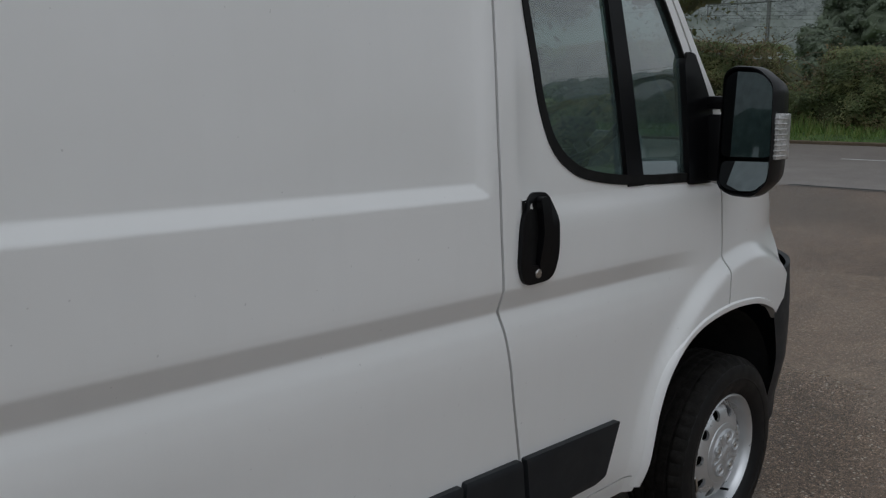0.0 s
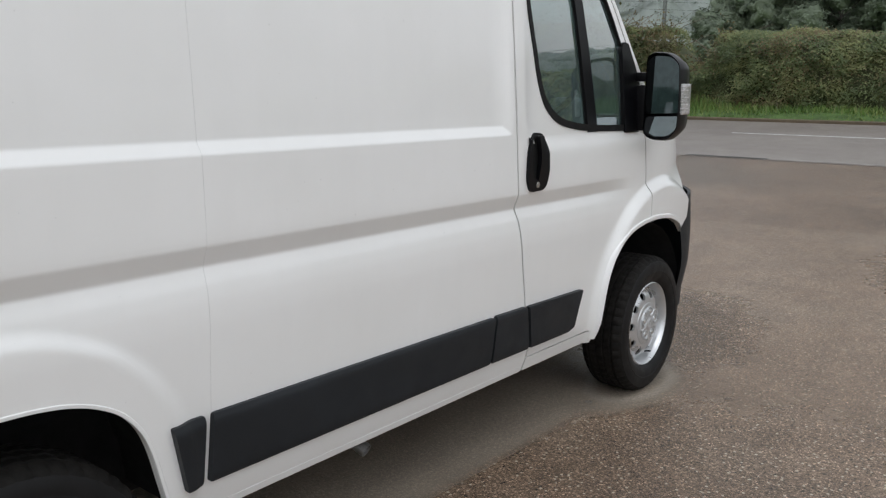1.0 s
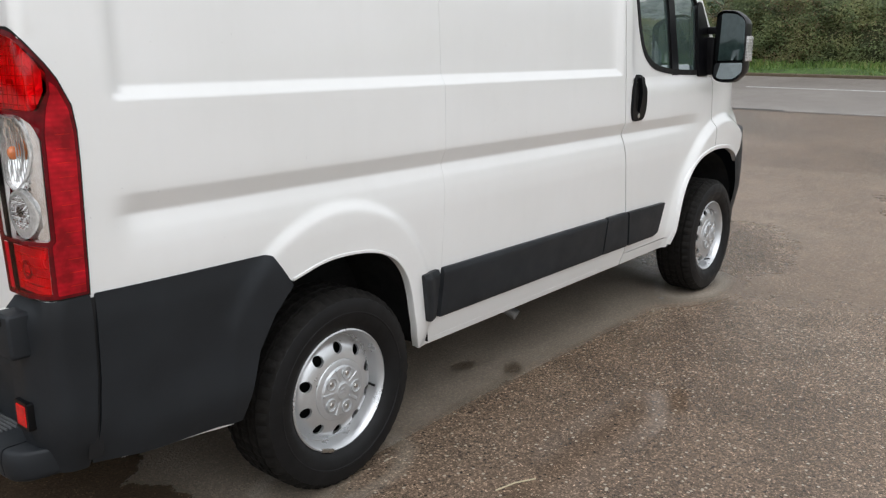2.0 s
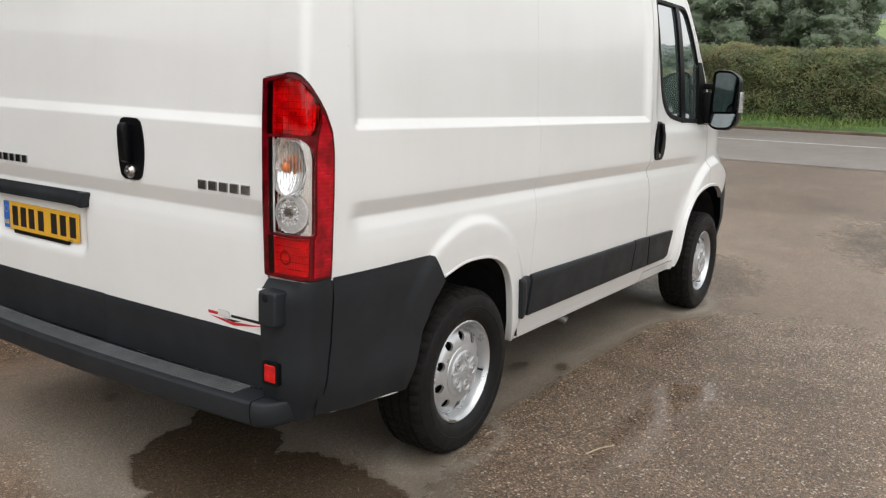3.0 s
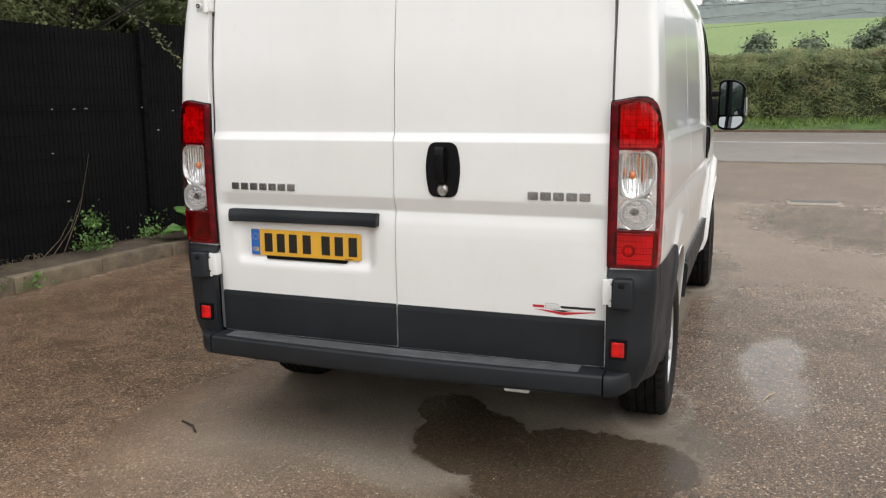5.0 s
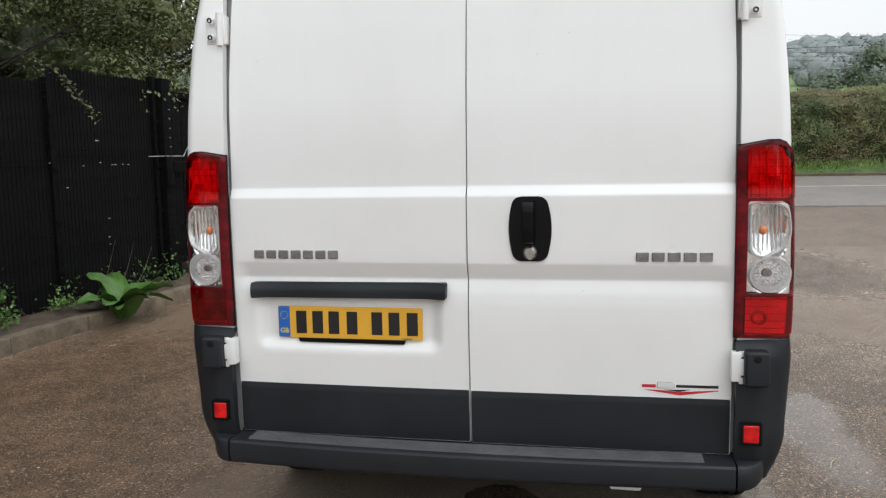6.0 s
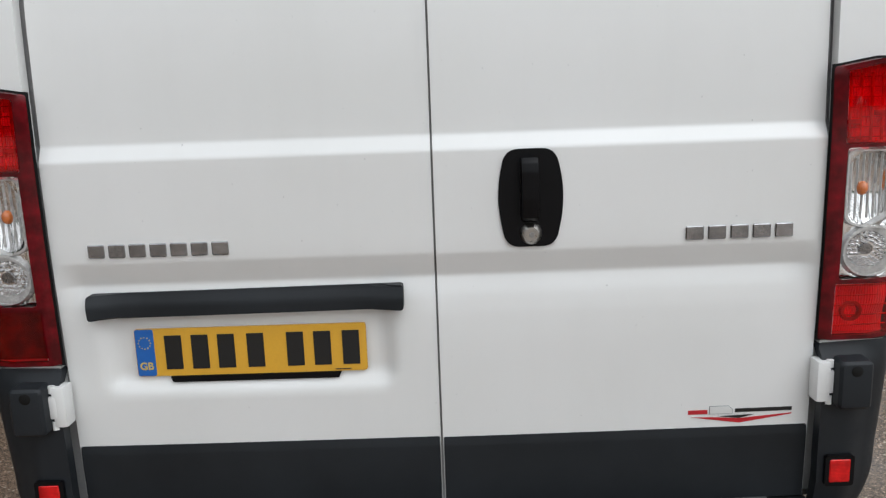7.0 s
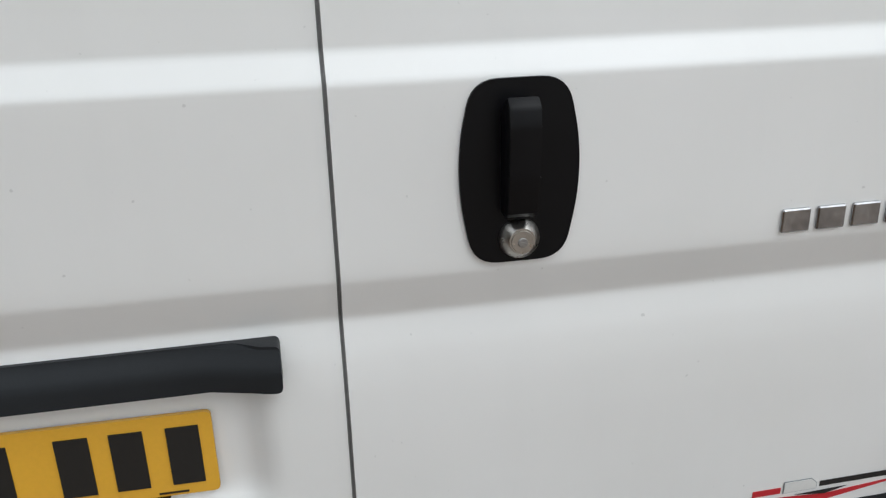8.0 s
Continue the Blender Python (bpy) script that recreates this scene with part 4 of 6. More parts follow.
part("sticker_shape", prism([(-0.596, 0.695), (-0.650, 0.695), (-0.650, 0.706), (-0.64, 0.715), (-0.596, 0.715)], ON(0), (0.0008, 0, 0)), surface("sticker_grey", (0.30, 0.32, 0.33), 0.5), door_right)
part("sticker_shape", prism([(-0.5975, 0.6962), (-0.6488, 0.6962), (-0.6488, 0.7055), (-0.6395, 0.7138), (-0.5975, 0.7138)], ON(1), (0.0008, 0, 0)), PALE_INK, door_right)

# lamps
LAMP = [(-1.0695, 0.858), (-0.849, 0.858), (-0.842, 1.18), (-0.842, 1.24), (-0.848, 1.297), (-0.872, 1.355), (-0.893, 1.388), (-0.912, 1.412), (-0.930, 1.436), (-0.948, 1.455), (-0.965, 1.462), (-0.990, 1.4625), (-1.0695, 1.448)]
LAMP_U, LAMP_Z = spread(-1.06, -0.83, 0.008), spread(0.86, 1.46, 0.03)


def on_flank(outline, out, soft=0.0, sunk=0.0, step=0.012):
    return lambda: sheet(outline, lambda u, z: flank(u, z, out), LAMP_U, LAMP_Z, inward=(0.006, 0.012, 0), step=step)


def lamp_out(u):
    """The lamp stands proud of the tail and lies flush along the side."""
    return 0.004 + 0.014 * (1 - smooth(-0.985, -0.945, u))


def tail_lamp(flip, lit=True):
    """lit: the lower lens shows a reflector; the other side's is a plain dark red."""
    upper = rounded([(-1.0545, 1.289), (-0.915, 1.289), (-0.893, 1.330), (-0.893, 1.374), (-0.912, 1.401), (-0.930, 1.424), (-0.950, 1.444), (-0.968, 1.451), (-0.990, 1.452), (-1.0545, 1.439)], 0.004)
    clear = rounded([(-1.050, 0.996), (-0.915, 0.996), (-0.913, 1.225), (-0.928, 1.262), (-0.950, 1.281), (-1.050, 1.281)], 0.008)
    lower = rounded([(-1.056, 0.868), (-0.924, 0.868), (-0.922, 0.986), (-1.056, 0.986)], 0.004)
    lamp = part("tail_lamp", moved(sheet(rounded(LAMP, 0.006, 3), lambda u, z: flank(u, z, lamp_out(u)), LAMP_U, LAMP_Z, [upper, clear, lower], (0.006, 0.012, 0), 0.012), flip), DEEP_RED, van, "tall red tail lamp with a clear centre")
    part("lamp_seal", moved(sheet([(-0.952 + (u + 0.952) * 1.03, 1.15 + (z - 1.15) * 1.017) for u, z in LAMP], lambda u, z: flank(u, z, 0.002), LAMP_U, LAMP_Z, [LAMP_SEAT], (0.004, 0.008, 0), 0.02), flip), RUBBER, lamp)

    def pane(name, outline, out, material, label=""):
        ob = part(name, moved(sheet(outline, lambda u, z: flank(u, z, lamp_out(u) + out), LAMP_U, LAMP_Z, step=0.012), flip), material, lamp, label)
        ob.visible_shadow = False
        return ob

    def bowl(name, outline, depth, material, zs):
        return part(name, moved(sheet(outline, lambda u, z: flank(u, z, -depth(u, z)), spread(-1.06, -0.88, 0.008), zs, step=0.008), flip), material, lamp)

    def bars(name, boxes, out, material):
        """Thin moulded bars behind a lens."""
        made = [sheet([(u0, z0), (u1, z0), (u1, z1), (u0, z1)], lambda u, z: flank(u, z, out), spread(-1.06, -0.86, 0.02), spread(0.86, 1.46, 0.03), inward=(0.003, 0.003, 0), step=0.03) for u0, u1, z0, z1 in boxes]
        return part(name, moved(join(*made), flip), material, lamp)

    # upper red lens: shallow optics crossed by rows and columns, with two darker blocks
    bowl("red_reflector", upper, lambda u, z: 0.012 - 0.008 * math.sin((z - 1.29) * 75) * math.sin((u + 1.05) * 60), RED_BOWL, spread(1.28, 1.45, 0.006))
    bars("lens_rows", [(-1.050, -0.912 - 0.75 * max(0, z - 1.36), z, z + 0.0020) for z in spread(1.300, 1.425, 0.0220)], -0.003, MID_RED)
    bars("lens_columns", [(u, u + 0.0020, 1.294, 1.434 if u < -0.955 else 1.434 - 1.2 * (u + 0.955)) for u in spread(-1.040, -0.915, 0.0210)], -0.004, MID_RED)
    bars("lens_blocks", [(-1.042, -1.018, 1.328, 1.338), (-0.992, -0.966, 1.346, 1.356)], -0.002, SIDE_RED)
    if lit:
        bowl("red_reflector", lower, lambda u, z: 0.012 - 0.008 * math.sin((z - 0.87) * 60) * math.sin((u + 1.05) * 48), RED_BOWL, spread(0.865, 0.99, 0.006))
        bars("lens_rows", [(-1.048, -0.930, z, z + 0.0020) for z in spread(0.884, 0.975, 0.0220)], -0.003, MID_RED)
        part("bulb_ring", moved(sheet(ring(-1.010, 0.918, 0.021, 0.023, 24), lambda u, z: flank(u, z, -0.001), (), (), [ring(-1.010, 0.918, 0.015, 0.016, 24)], (0.004, 0.004, 0), 0.01), flip), SIDE_RED, lamp)
    else:
        bowl("red_reflector", lower, lambda u, z: 0.010, DEEP_RED, spread(0.865, 0.99, 0.02))

    # the clear middle: a tall fluted indicator bowl over a round reversing lamp
    def well(u, z):
        tall = 0.040 * (1 - min(1.0, math.hypot((u + 0.990) / 0.052, (z - 1.190) / 0.092)) ** 2)
        low = 0.020 * (1 - min(1.0, math.hypot((u + 0.985) / 0.060, (z - 1.054) / 0.062)) ** 2)
        return max(tall, low)

    bowl("reflector", clear, lambda u, z: 0.004 + well(u, z), BOWL, spread(0.99, 1.285, 0.008))
    panel = rounded([(-1.042, 1.120), (-1.000, 1.104), (-0.944, 1.138), (-0.930, 1.190), (-0.938, 1.252), (-0.956, 1.274), (-1.042, 1.276)], 0.016)
    inner = [(-0.988 + (u + 0.988) * 0.93, 1.192 + (z - 1.192) * 0.955) for u, z in panel]
    part("indicator_frame", moved(sheet(panel, lambda u, z: flank(u, z, 0.003), LAMP_U, LAMP_Z, [inner], (0.012, 0.012, 0), 0.01), flip), FROST, lamp)
    bars("indicator_flutes", [(u, u + 0.0014, 1.126, 1.266) for u in spread(-1.030, -0.960, 0.0115)], -0.006, FROST)
    bulb = flank(-1.008, 1.192, -0.006)
    ball = bmesh.new()
    bmesh.ops.create_uvsphere(ball, u_segments=14, v_segments=10, radius=0.012, matrix=Matrix.Translation(bulb) @ Matrix.Diagonal((1, 1, 1.3, 1)))
    part("amber_bulb", moved(ball, flip), AMBER, lamp, "amber indicator bulb")
    cu, cz = -0.985, 1.054
    part("reversing_lens", moved(sheet(ring(cu, cz, 0.055, 0.056, 36), lambda u, z: flank(u, z, 0.004), (), (), [ring(cu, cz, 0.051, 0.052, 36)], (0.016, 0.016, 0), 0.01), flip), FROST, lamp, "round clear reversing lens")
    part("lens_rim", moved(sheet(ring(cu, cz, 0.051, 0.052, 36), lambda u, z: flank(u, z, 0.002), (), (), [ring(cu - 0.008, cz + 0.004, 0.040, 0.041, 30)], (0.004, 0.004, 0), 0.01), flip), RIBBED, lamp)
    cups = []
    for row, (rad, count, size) in enumerate(((0.036, 22, 0.0046), (0.028, 17, 0.0044), (0.020, 12, 0.0042))):
        for i in range(count):
            a = 2 * math.pi * (i + 0.5 * (row % 2)) / count
            at_u, at_z2 = cu - 0.008 + rad * math.cos(a), cz + 0.004 + rad * math.sin(a)
            dome = bmesh.new()
            bmesh.ops.create_icosphere(dome, subdivisions=1, radius=size, matrix=Matrix.Translation(flank(at_u, at_z2, 0.001)))
            cups.append(dome)
    part("lens_facets", moved(join(*cups), flip), ROUND, lamp)
    part("lens_dish", moved(sheet(ring(cu - 0.008, cz + 0.004, 0.041, 0.042, 30), lambda u, z: flank(u, z, -0.002), (), (), [], (0.002, 0.002, 0), 0.01), flip), BOWL, lamp)
    part("lens_eye", moved(sheet(ring(cu - 0.010, cz + 0.006, 0.012, 0.0125, 20), lambda u, z: flank(u, z, 0.003), (), (), [], (0.004, 0.004, 0), 0.01), flip), CHROME, lamp)
    pane("upper_lens", upper, 0.0025, RED_COVER, "red upper lens with moulded optics")
    pane("lower_lens", lower, 0.0025, RED_COVER, "red lower lens")
    pane("clear_lens", clear, 0.0025, COVER, "clear lens")
    # the ribbed outer strip
    part("side_lens", moved(on_flank(rounded([(-0.914, 0.866), (-0.856, 0.866), (-0.849, 1.18), (-0.849, 1.238), (-0.855, 1.290), (-0.874, 1.338), (-0.888, 1.352), (-0.888, 1.325), (-0.898, 1.295), (-0.906, 1.24), (-0.907, 0.995), (-0.914, 0.985)], 0.003), 0.0062)(), flip), SIDE_RED, lamp)
    bars("side_ribs", [(-0.888, -0.857, z, z + 0.0018) for z in spread(0.885, 1.235, 0.0318)], 0.0076, RED_REFLEX)
    return lamp


tail_lamp(Matrix())
tail_lamp(MIRRORED, False)

# bumper corners, side guards and step


def swell(z, u=-0.4):
    """How far the bumper's skin stands out, by height; it tucks in below at the corner."""
    return 0.012 + 0.010 * (1 - smooth(0.45, 0.60, z)) - 0.0075 * smooth(0.78, 0.862, z) - 0.032 * (1 - smooth(0.39, 0.56, z)) * (1 - smooth(-0.88, -0.70, u)) + 0.030 * (1 - smooth(-1.02, -0.93, u)) * (1 - smooth(0.80, 0.85, z))


def bumper_corner():
    return sheet(rounded([(-1.075, 0.400), (-0.880, 0.392), (-0.864, 0.50), (-0.851, 0.64), (-0.848, 0.856), (-1.075, 0.846)], 0.01), lambda u, z: flank(u, z, swell(z, u)), LAMP_U, spread(0.41, 0.86, 0.02), inward=(0.045, 0.003, 0), turn=rim_turn)


def side_guard():
    outline = [(-0.872, 0.400), (-0.60, 0.385), (-0.43, 0.375), (-0.405, 0.46), (-0.37, 0.58), (-0.315, 0.675), (-0.246, 0.748), (-0.318, 0.850), (-0.338, 0.855), (-0.8385, 0.856), (-0.8415, 0.64), (-0.8545, 0.50)]
    return sheet(rounded(outline, 0.005, 2), lambda u, z: flank(u, z, swell(z, u) - 0.001 - 0.12 * flare(u, z)), ALL_U, spread(0.38, 0.86, 0.02), inward=(0, 0.03, 0))


corners = both_sides("bumper_corner", bumper_corner, BLACK, "dark grey plastic bumper corner")
# A near-black sheet stands for the shade in the gap beside the guard.
both_sides("guard_gap", lambda: sheet([(-0.89, 0.42), (-0.85, 0.42), (-0.832, 0.64), (-0.832, 0.848), (-0.865, 0.848), (-0.865, 0.64)], lambda u, z: flank(u, z, 0.004), LAMP_U, LAMP_Z), DARK)
both_sides("side_guard", side_guard, BLACK, "dark grey plastic guard behind the wheel")


def step_profile(out):
    return [(-0.925, 0.464), (-1.022 - out, 0.466), (-1.030 - out, 0.463), (-1.035 - out, 0.456), (-1.038 - out, 0.430), (-1.033 - out, 0.394), (-1.026 - out, 0.384), (-1.012 - out, 0.378), (-0.93, 0.372)]


# Paler rib plastic: wear and light on the tops, both put into the colour.
WORN_AND_LIT = surface("scuffed_black_plastic", (0.105, 0.108, 0.112), 0.75, spread=0.3, scale=8)
step = part("rear_step", sweep([[(x + 0.03 * (y / 0.82) ** 2, y, z) for x, z in step_profile(0.025)] for y in spread(-0.842, 0.842, 0.06)]), BLACK, van, "dark grey moulded bumper step", 24)
for i in range(7):
    x = -0.960 - 0.0120 * i
    part("tread_rib", sweep([[(x + 0.03 * (y / 0.82) ** 2 + dx, y, z) for dx, z in ((0.0022, 0.4645), (0.0010, 0.4710), (-0.0010, 0.4710), (-0.0022, 0.4645))] for y in spread(-0.75, 0.78, 0.08)]), WORN_AND_LIT, step)


def step_end():
    """The step's outer end, wrapped round the corner and dying into it."""
    rows = []
    for i in range(17):
        q = i / 16
        rows.append([])
        for x, z in step_profile(0.025 - 0.012 * q):
            d = max(0.0, -0.925 - x - 0.0316)
            corner = [(-0.925 - d, -0.848), (-0.925 - d, -0.894), (-0.918 - d * 0.85, -0.930 - d * 0.05), (-0.868, -0.945 - d * 0.06)]
            a, b, c, e = (Vector(p) for p in corner)
            p = a * (1 - q) ** 3 + b * 3 * q * (1 - q) ** 2 + c * 3 * q * q * (1 - q) + e * q ** 3
            rows[-1].append((p.x, p.y, z + 0.022 * smooth(0.1, 1, q) * (1 - smooth(0.38, 0.47, z))))
    return sweep(rows)


both_sides("step_end", step_end, BLACK)
SET_OUT = Matrix.Translation((0, -0.012, 0))
for corner, flip in zip(corners, (Matrix(), MIRRORED)):
    part("reflector_frame", moved(prism(rounded([(-0.846, 0.520), (-0.911, 0.520), (-0.911, 0.594), (-0.846, 0.594)], 0.008), lambda y, z: Vector((-0.9890, y, z)), (0.03, 0, 0)), flip @ SET_OUT), TRIM, corner)
    part("reflector", moved(block(-0.9915, -0.97, -0.902, -0.855, 0.529, 0.585, 0.005, 3), flip @ SET_OUT), RED_REFLEX, corner, "red reflector")
    box = part("stop_box", moved(block(-1.018, -0.95, -0.928, -0.852, 0.712, 0.824, 0.016, 3), flip @ SET_OUT), BLACK, corner, "charcoal moulded door stop")
    part("stop_hole", moved(spin([(0.0, -0.002), (0.010, -0.002), (0.0125, -0.001), (0.0125, 0.01)], 16), flip @ SET_OUT @ pose(-1.018, -0.888, 0.803, 0, 0, -90)), RUBBER, corner)
    part("hinge", moved(join(block(-0.989, -0.945, -0.846, -0.816, 0.722, 0.816, 0.006), block(-0.990, -0.962, -0.856, -0.834, 0.742, 0.796, 0.006), tube([(-0.980, -0.846, 0.716), (-0.980, -0.846, 0.736)], 0.008, 12), tube([(-0.980, -0.846, 0.802), (-0.980, -0.846, 0.818)], 0.008, 12)), flip @ SET_OUT), PAINT, van, "white painted door hinge")
    part("hinge", moved(join(block(-0.928, -0.880, -0.893, -0.826, 1.832, 1.930, 0.006), tube([(-0.932, -0.842, 1.826), (-0.932, -0.842, 1.936)], 0.011, 12), *[tube([(-0.92, -0.872, z), (-0.942, -0.872, z)], 0.012, 14) for z in (1.853, 1.910)]), flip @ SET_OUT), PAINT, van, "white painted door hinge")
    for z in (1.853, 1.910):
        part("hinge_bolt", moved(spin([(0.0045, -0.002), (0.0085, -0.003), (0.0085, 0.003)], 18), flip @ SET_OUT @ pose(-0.942, -0.872, z, 0, 0, -90)), RUBBER, van)
part("sill_flap", block(-0.62, -0.50, -0.75, -0.60, 0.352, 0.372, 0.006), PAINT, van)
part("tow_bracket", block(-0.985, -0.90, -0.56, -0.46, 0.350, 0.372, 0.008), PAINT, van, "white tow bracket under the bumper")
both_sides("guard_lip", lambda: sweep([[(u, -half_width(u, 0.40) + 0.018, 0.398 - 0.03 * smooth(-0.9, -0.45, u)), (u, -half_width(u, 0.40) + 0.018, 0.388 - 0.03 * smooth(-0.9, -0.45, u)), (u, -half_width(u, 0.40) + 0.09, 0.388 - 0.03 * smooth(-0.9, -0.45, u))] for u in spread(-0.78, -0.44, 0.05)]), PAINT)

# ---- cab interior ----


def seat(y, w):
    s = tagged(new("cab_seat"), "grey cloth cab seat with headrest")
    s.parent = van
    part("cushion", block(2.05, 2.58, y - w, y + w, 0.90, 1.06, 0.05, 3), SEAT, s)
    part("backrest", moved(block(-0.07, 0.06, -w, w, 0, 0.70, 0.06, 3), pose(2.14, y, 1.02, 0, -12, 0)), SEAT, s)
    part("headrest", moved(block(-0.045, 0.045, -0.13, 0.13, 0.0, 0.20, 0.04, 3), pose(2.00, y, 1.735, 0, -8, 0)), SEAT, s)
    part("base", block(2.08, 2.48, y - w + 0.03, y + w - 0.03, 0.40, 0.83, 0.02), DASH, s)
    return s


seat(-0.50, 0.25)
seat(0.06, 0.22)
seat(0.52, 0.22)
dash = tagged(new("dashboard"), "dark grey van dashboard with instrument hood")
dash.parent = van
part("top", sweep([[(2.78 - 0.05 * math.cos(3 * y), y, 0.85), (2.80 - 0.05 * math.cos(3 * y), y, 1.14), (2.84, y, 1.29), (2.92, y, 1.335), (3.02, y, 1.33), (3.10, y, 1.31), (3.20, y, 0.85)] for y in spread(-0.86, 0.86, 0.08)]), DASH, dash)
part("hood", moved(block(2.86, 3.02, -0.66, -0.30, 1.28, 1.43, 0.05, 3), Matrix()), DASH, dash)
part("glovebox", block(2.70, 2.80, 0.3, 0.8, 0.95, 1.15, 0.03), DASH, dash)
wheel_in = tagged(new("steering_wheel"), "black three-spoke steering wheel")
wheel_in.parent = van
SPIN = pose(2.80, -0.48, 1.43, 0, -38, 0)
part("rim", moved(tube([(0.19 * math.cos(a), 0.19 * math.sin(a), 0) for a in (2 * math.pi * i / 32 for i in range(33))], 0.016, 10), SPIN), TRIM, wheel_in)
part("boss", moved(block(-0.07, 0.07, -0.08, 0.08, -0.04, 0.02, 0.03, 3), SPIN), TRIM, wheel_in)
for a in (0, 130, 230):
    part("spoke", moved(block(0.05, 0.185, -0.018, 0.018, -0.02, 0.0, 0.006), SPIN @ pose(0, 0, 0, 0, 0, a)), TRIM, wheel_in)
part("column", moved(tube([(0, 0, -0.02), (0, 0, -0.32)], 0.05, 12), SPIN), TRIM, wheel_in)
cab_floor = tagged(new("cab_floor"), "dark rubber cab floor and bulkhead")
cab_floor.parent = van
part("mat", block(1.90, 3.2, -0.88, 0.88, 0.38, 0.42), DASH, cab_floor)
part("bulkhead", block(1.86, 1.90, -0.90, 0.90, 0.40, 2.1, 0.01), surface("bulkhead_grey", (0.36, 0.37, 0.37), 0.6), cab_floor)


# ---- ground ----
def ground_z(x, y):
    """Level forecourt, a gentle rise to the road, then fields that climb to a far hill."""
    z = 0.045 * (x - 5) * smooth(4.5, 6.5, x)
    if x > 23:
        z = 0.81 + 0.004 * (x - 23) + 28 * smooth(70, 330, math.hypot(x, y * 0.8)) * smooth(-420, -60, y + 0.4 * x)
    r = math.hypot(x, y)
    if x <= 23 and r > 60:
        z += 6 * smooth(60, 300, r)
    return z


def ground_material():
    """Worn brown-grey tarmac with stones, dry and wet patches; grass beyond the road."""
    n = Nodes("tarmac_and_field")
    place = n.place()
    broad = n.ramp(n.noise(0.55, 6, 0.6), [(0.30, (0.288, 0.199, 0.136)), (0.52, (0.373, 0.265, 0.186)), (0.75, (0.438, 0.329, 0.242))])
    mid = n.ramp(n.noise(3.3, 6, 0.65), [(0.3, 0.74), (0.65, 1.08)])
    stone = n.node("ShaderNodeTexVoronoi", Scale=115.0, Randomness=1.0)
    n.link(place, stone.inputs["Vector"])
    pick = n.ramp(stone.outputs["Color"], [(0.15, 0.70), (0.50, 0.92), (0.72, 1.12), (0.82, 1.45)])
    chip = n.ramp(stone.outputs["Distance"], [(0.20, 1.0), (0.55, 0.60)])
    fleck = n.node("ShaderNodeTexVoronoi", Scale=210.0, Randomness=1.0)
    n.link(place, fleck.inputs["Vector"])
    flecks = n.ramp(fleck.outputs["Color"], [(0.81, 1.0), (0.84, 2.6)])
    grit = n.mix(1.0, n.ramp(n.noise(420, 2), [(0.3, 0.62), (0.7, 1.28)]), n.ramp(n.noise(62, 3, 0.7), [(0.34, 0.70), (0.66, 1.20)]), "MULTIPLY")
    col = n.mix(1.0, n.mix(1.0, broad, mid, "MULTIPLY"), n.mix(1.0, n.mix(1.0, n.mix(1.0, pick, flecks, "MULTIPLY"), chip, "MULTIPLY"), grit, "MULTIPLY"), "MULTIPLY")
    # loose pale and dark chippings
    loose = n.node("ShaderNodeTexVoronoi", Scale=40.0, Randomness=1.0)
    n.link(place, loose.inputs["Vector"])
    lump = n.ramp(loose.outputs["Distance"], [(0.20, 1.0), (0.27, 0.0)])
    pale = n.math("MULTIPLY", lump, n.ramp(loose.outputs["Color"], [(0.60, 0.0), (0.63, 0.95)]))
    sooty = n.math("MULTIPLY", lump, n.ramp(loose.outputs["Color"], [(0.35, 0.9), (0.39, 0.0)]))
    col = n.mix(sooty, n.mix(pale, col, (0.64, 0.56, 0.44)), (0.055, 0.042, 0.034))
    wobble = n.node("ShaderNodeTexNoise", Scale=4.5, Detail=9.0, Roughness=0.72)
    n.link(place, wobble.inputs["Vector"])

    def blob(cx, cy, rx, ry, turn=0.0, ragged=0.35, soft=0.12):
        m = n.node("ShaderNodeMapping")
        m.vector_type = "TEXTURE"
        m.inputs["Location"].default_value = (cx, cy, 0)
        m.inputs["Rotation"].default_value = (0, 0, radians(turn))
        m.inputs["Scale"].default_value = (rx, ry, 1e6)
        n.link(place, m.inputs["Vector"])
        d = n.tree.nodes.new("ShaderNodeVectorMath")
        d.operation = "LENGTH"
        n.link(m.outputs["Vector"], d.inputs[0])
        v = n.math("ADD", d.outputs["Value"], n.math("MULTIPLY", n.math("SUBTRACT", wobble.outputs["Fac"], 0.5), ragged * 2))
        return edge(v, 1 - soft, 1 + soft)

    def edge(v, a, b):
        r = n.tree.nodes.new("ShaderNodeMapRange")
        r.interpolation_type = "SMOOTHSTEP"
        r.inputs["From Min"].default_value, r.inputs["From Max"].default_value = a, b
        r.inputs["To Min"].default_value, r.inputs["To Max"].default_value = 1.0, 0.0
        n.link(v, r.inputs["Value"])
        return r.outputs["Result"]

    def most(*masks):
        out = masks[0]
        for m in masks[1:]:
            out = n.math("MAXIMUM", out, m)
        return out

    # the dry ground that the van shelters
    axes = n.node("ShaderNodeSeparateXYZ")
    n.link(place, axes.inputs["Vector"])
    reach = lambda axis, mid, half: n.math("DIVIDE", n.math("ABSOLUTE", n.math("SUBTRACT", axes.outputs[axis], mid)), half)
    under = n.math("ADD", n.math("MAXIMUM", reach("X", 1.3, 2.15), reach("Y", 0.02, 0.95)), n.math("MULTIPLY", n.math("SUBTRACT", wobble.outputs["Fac"], 0.5), 0.14))
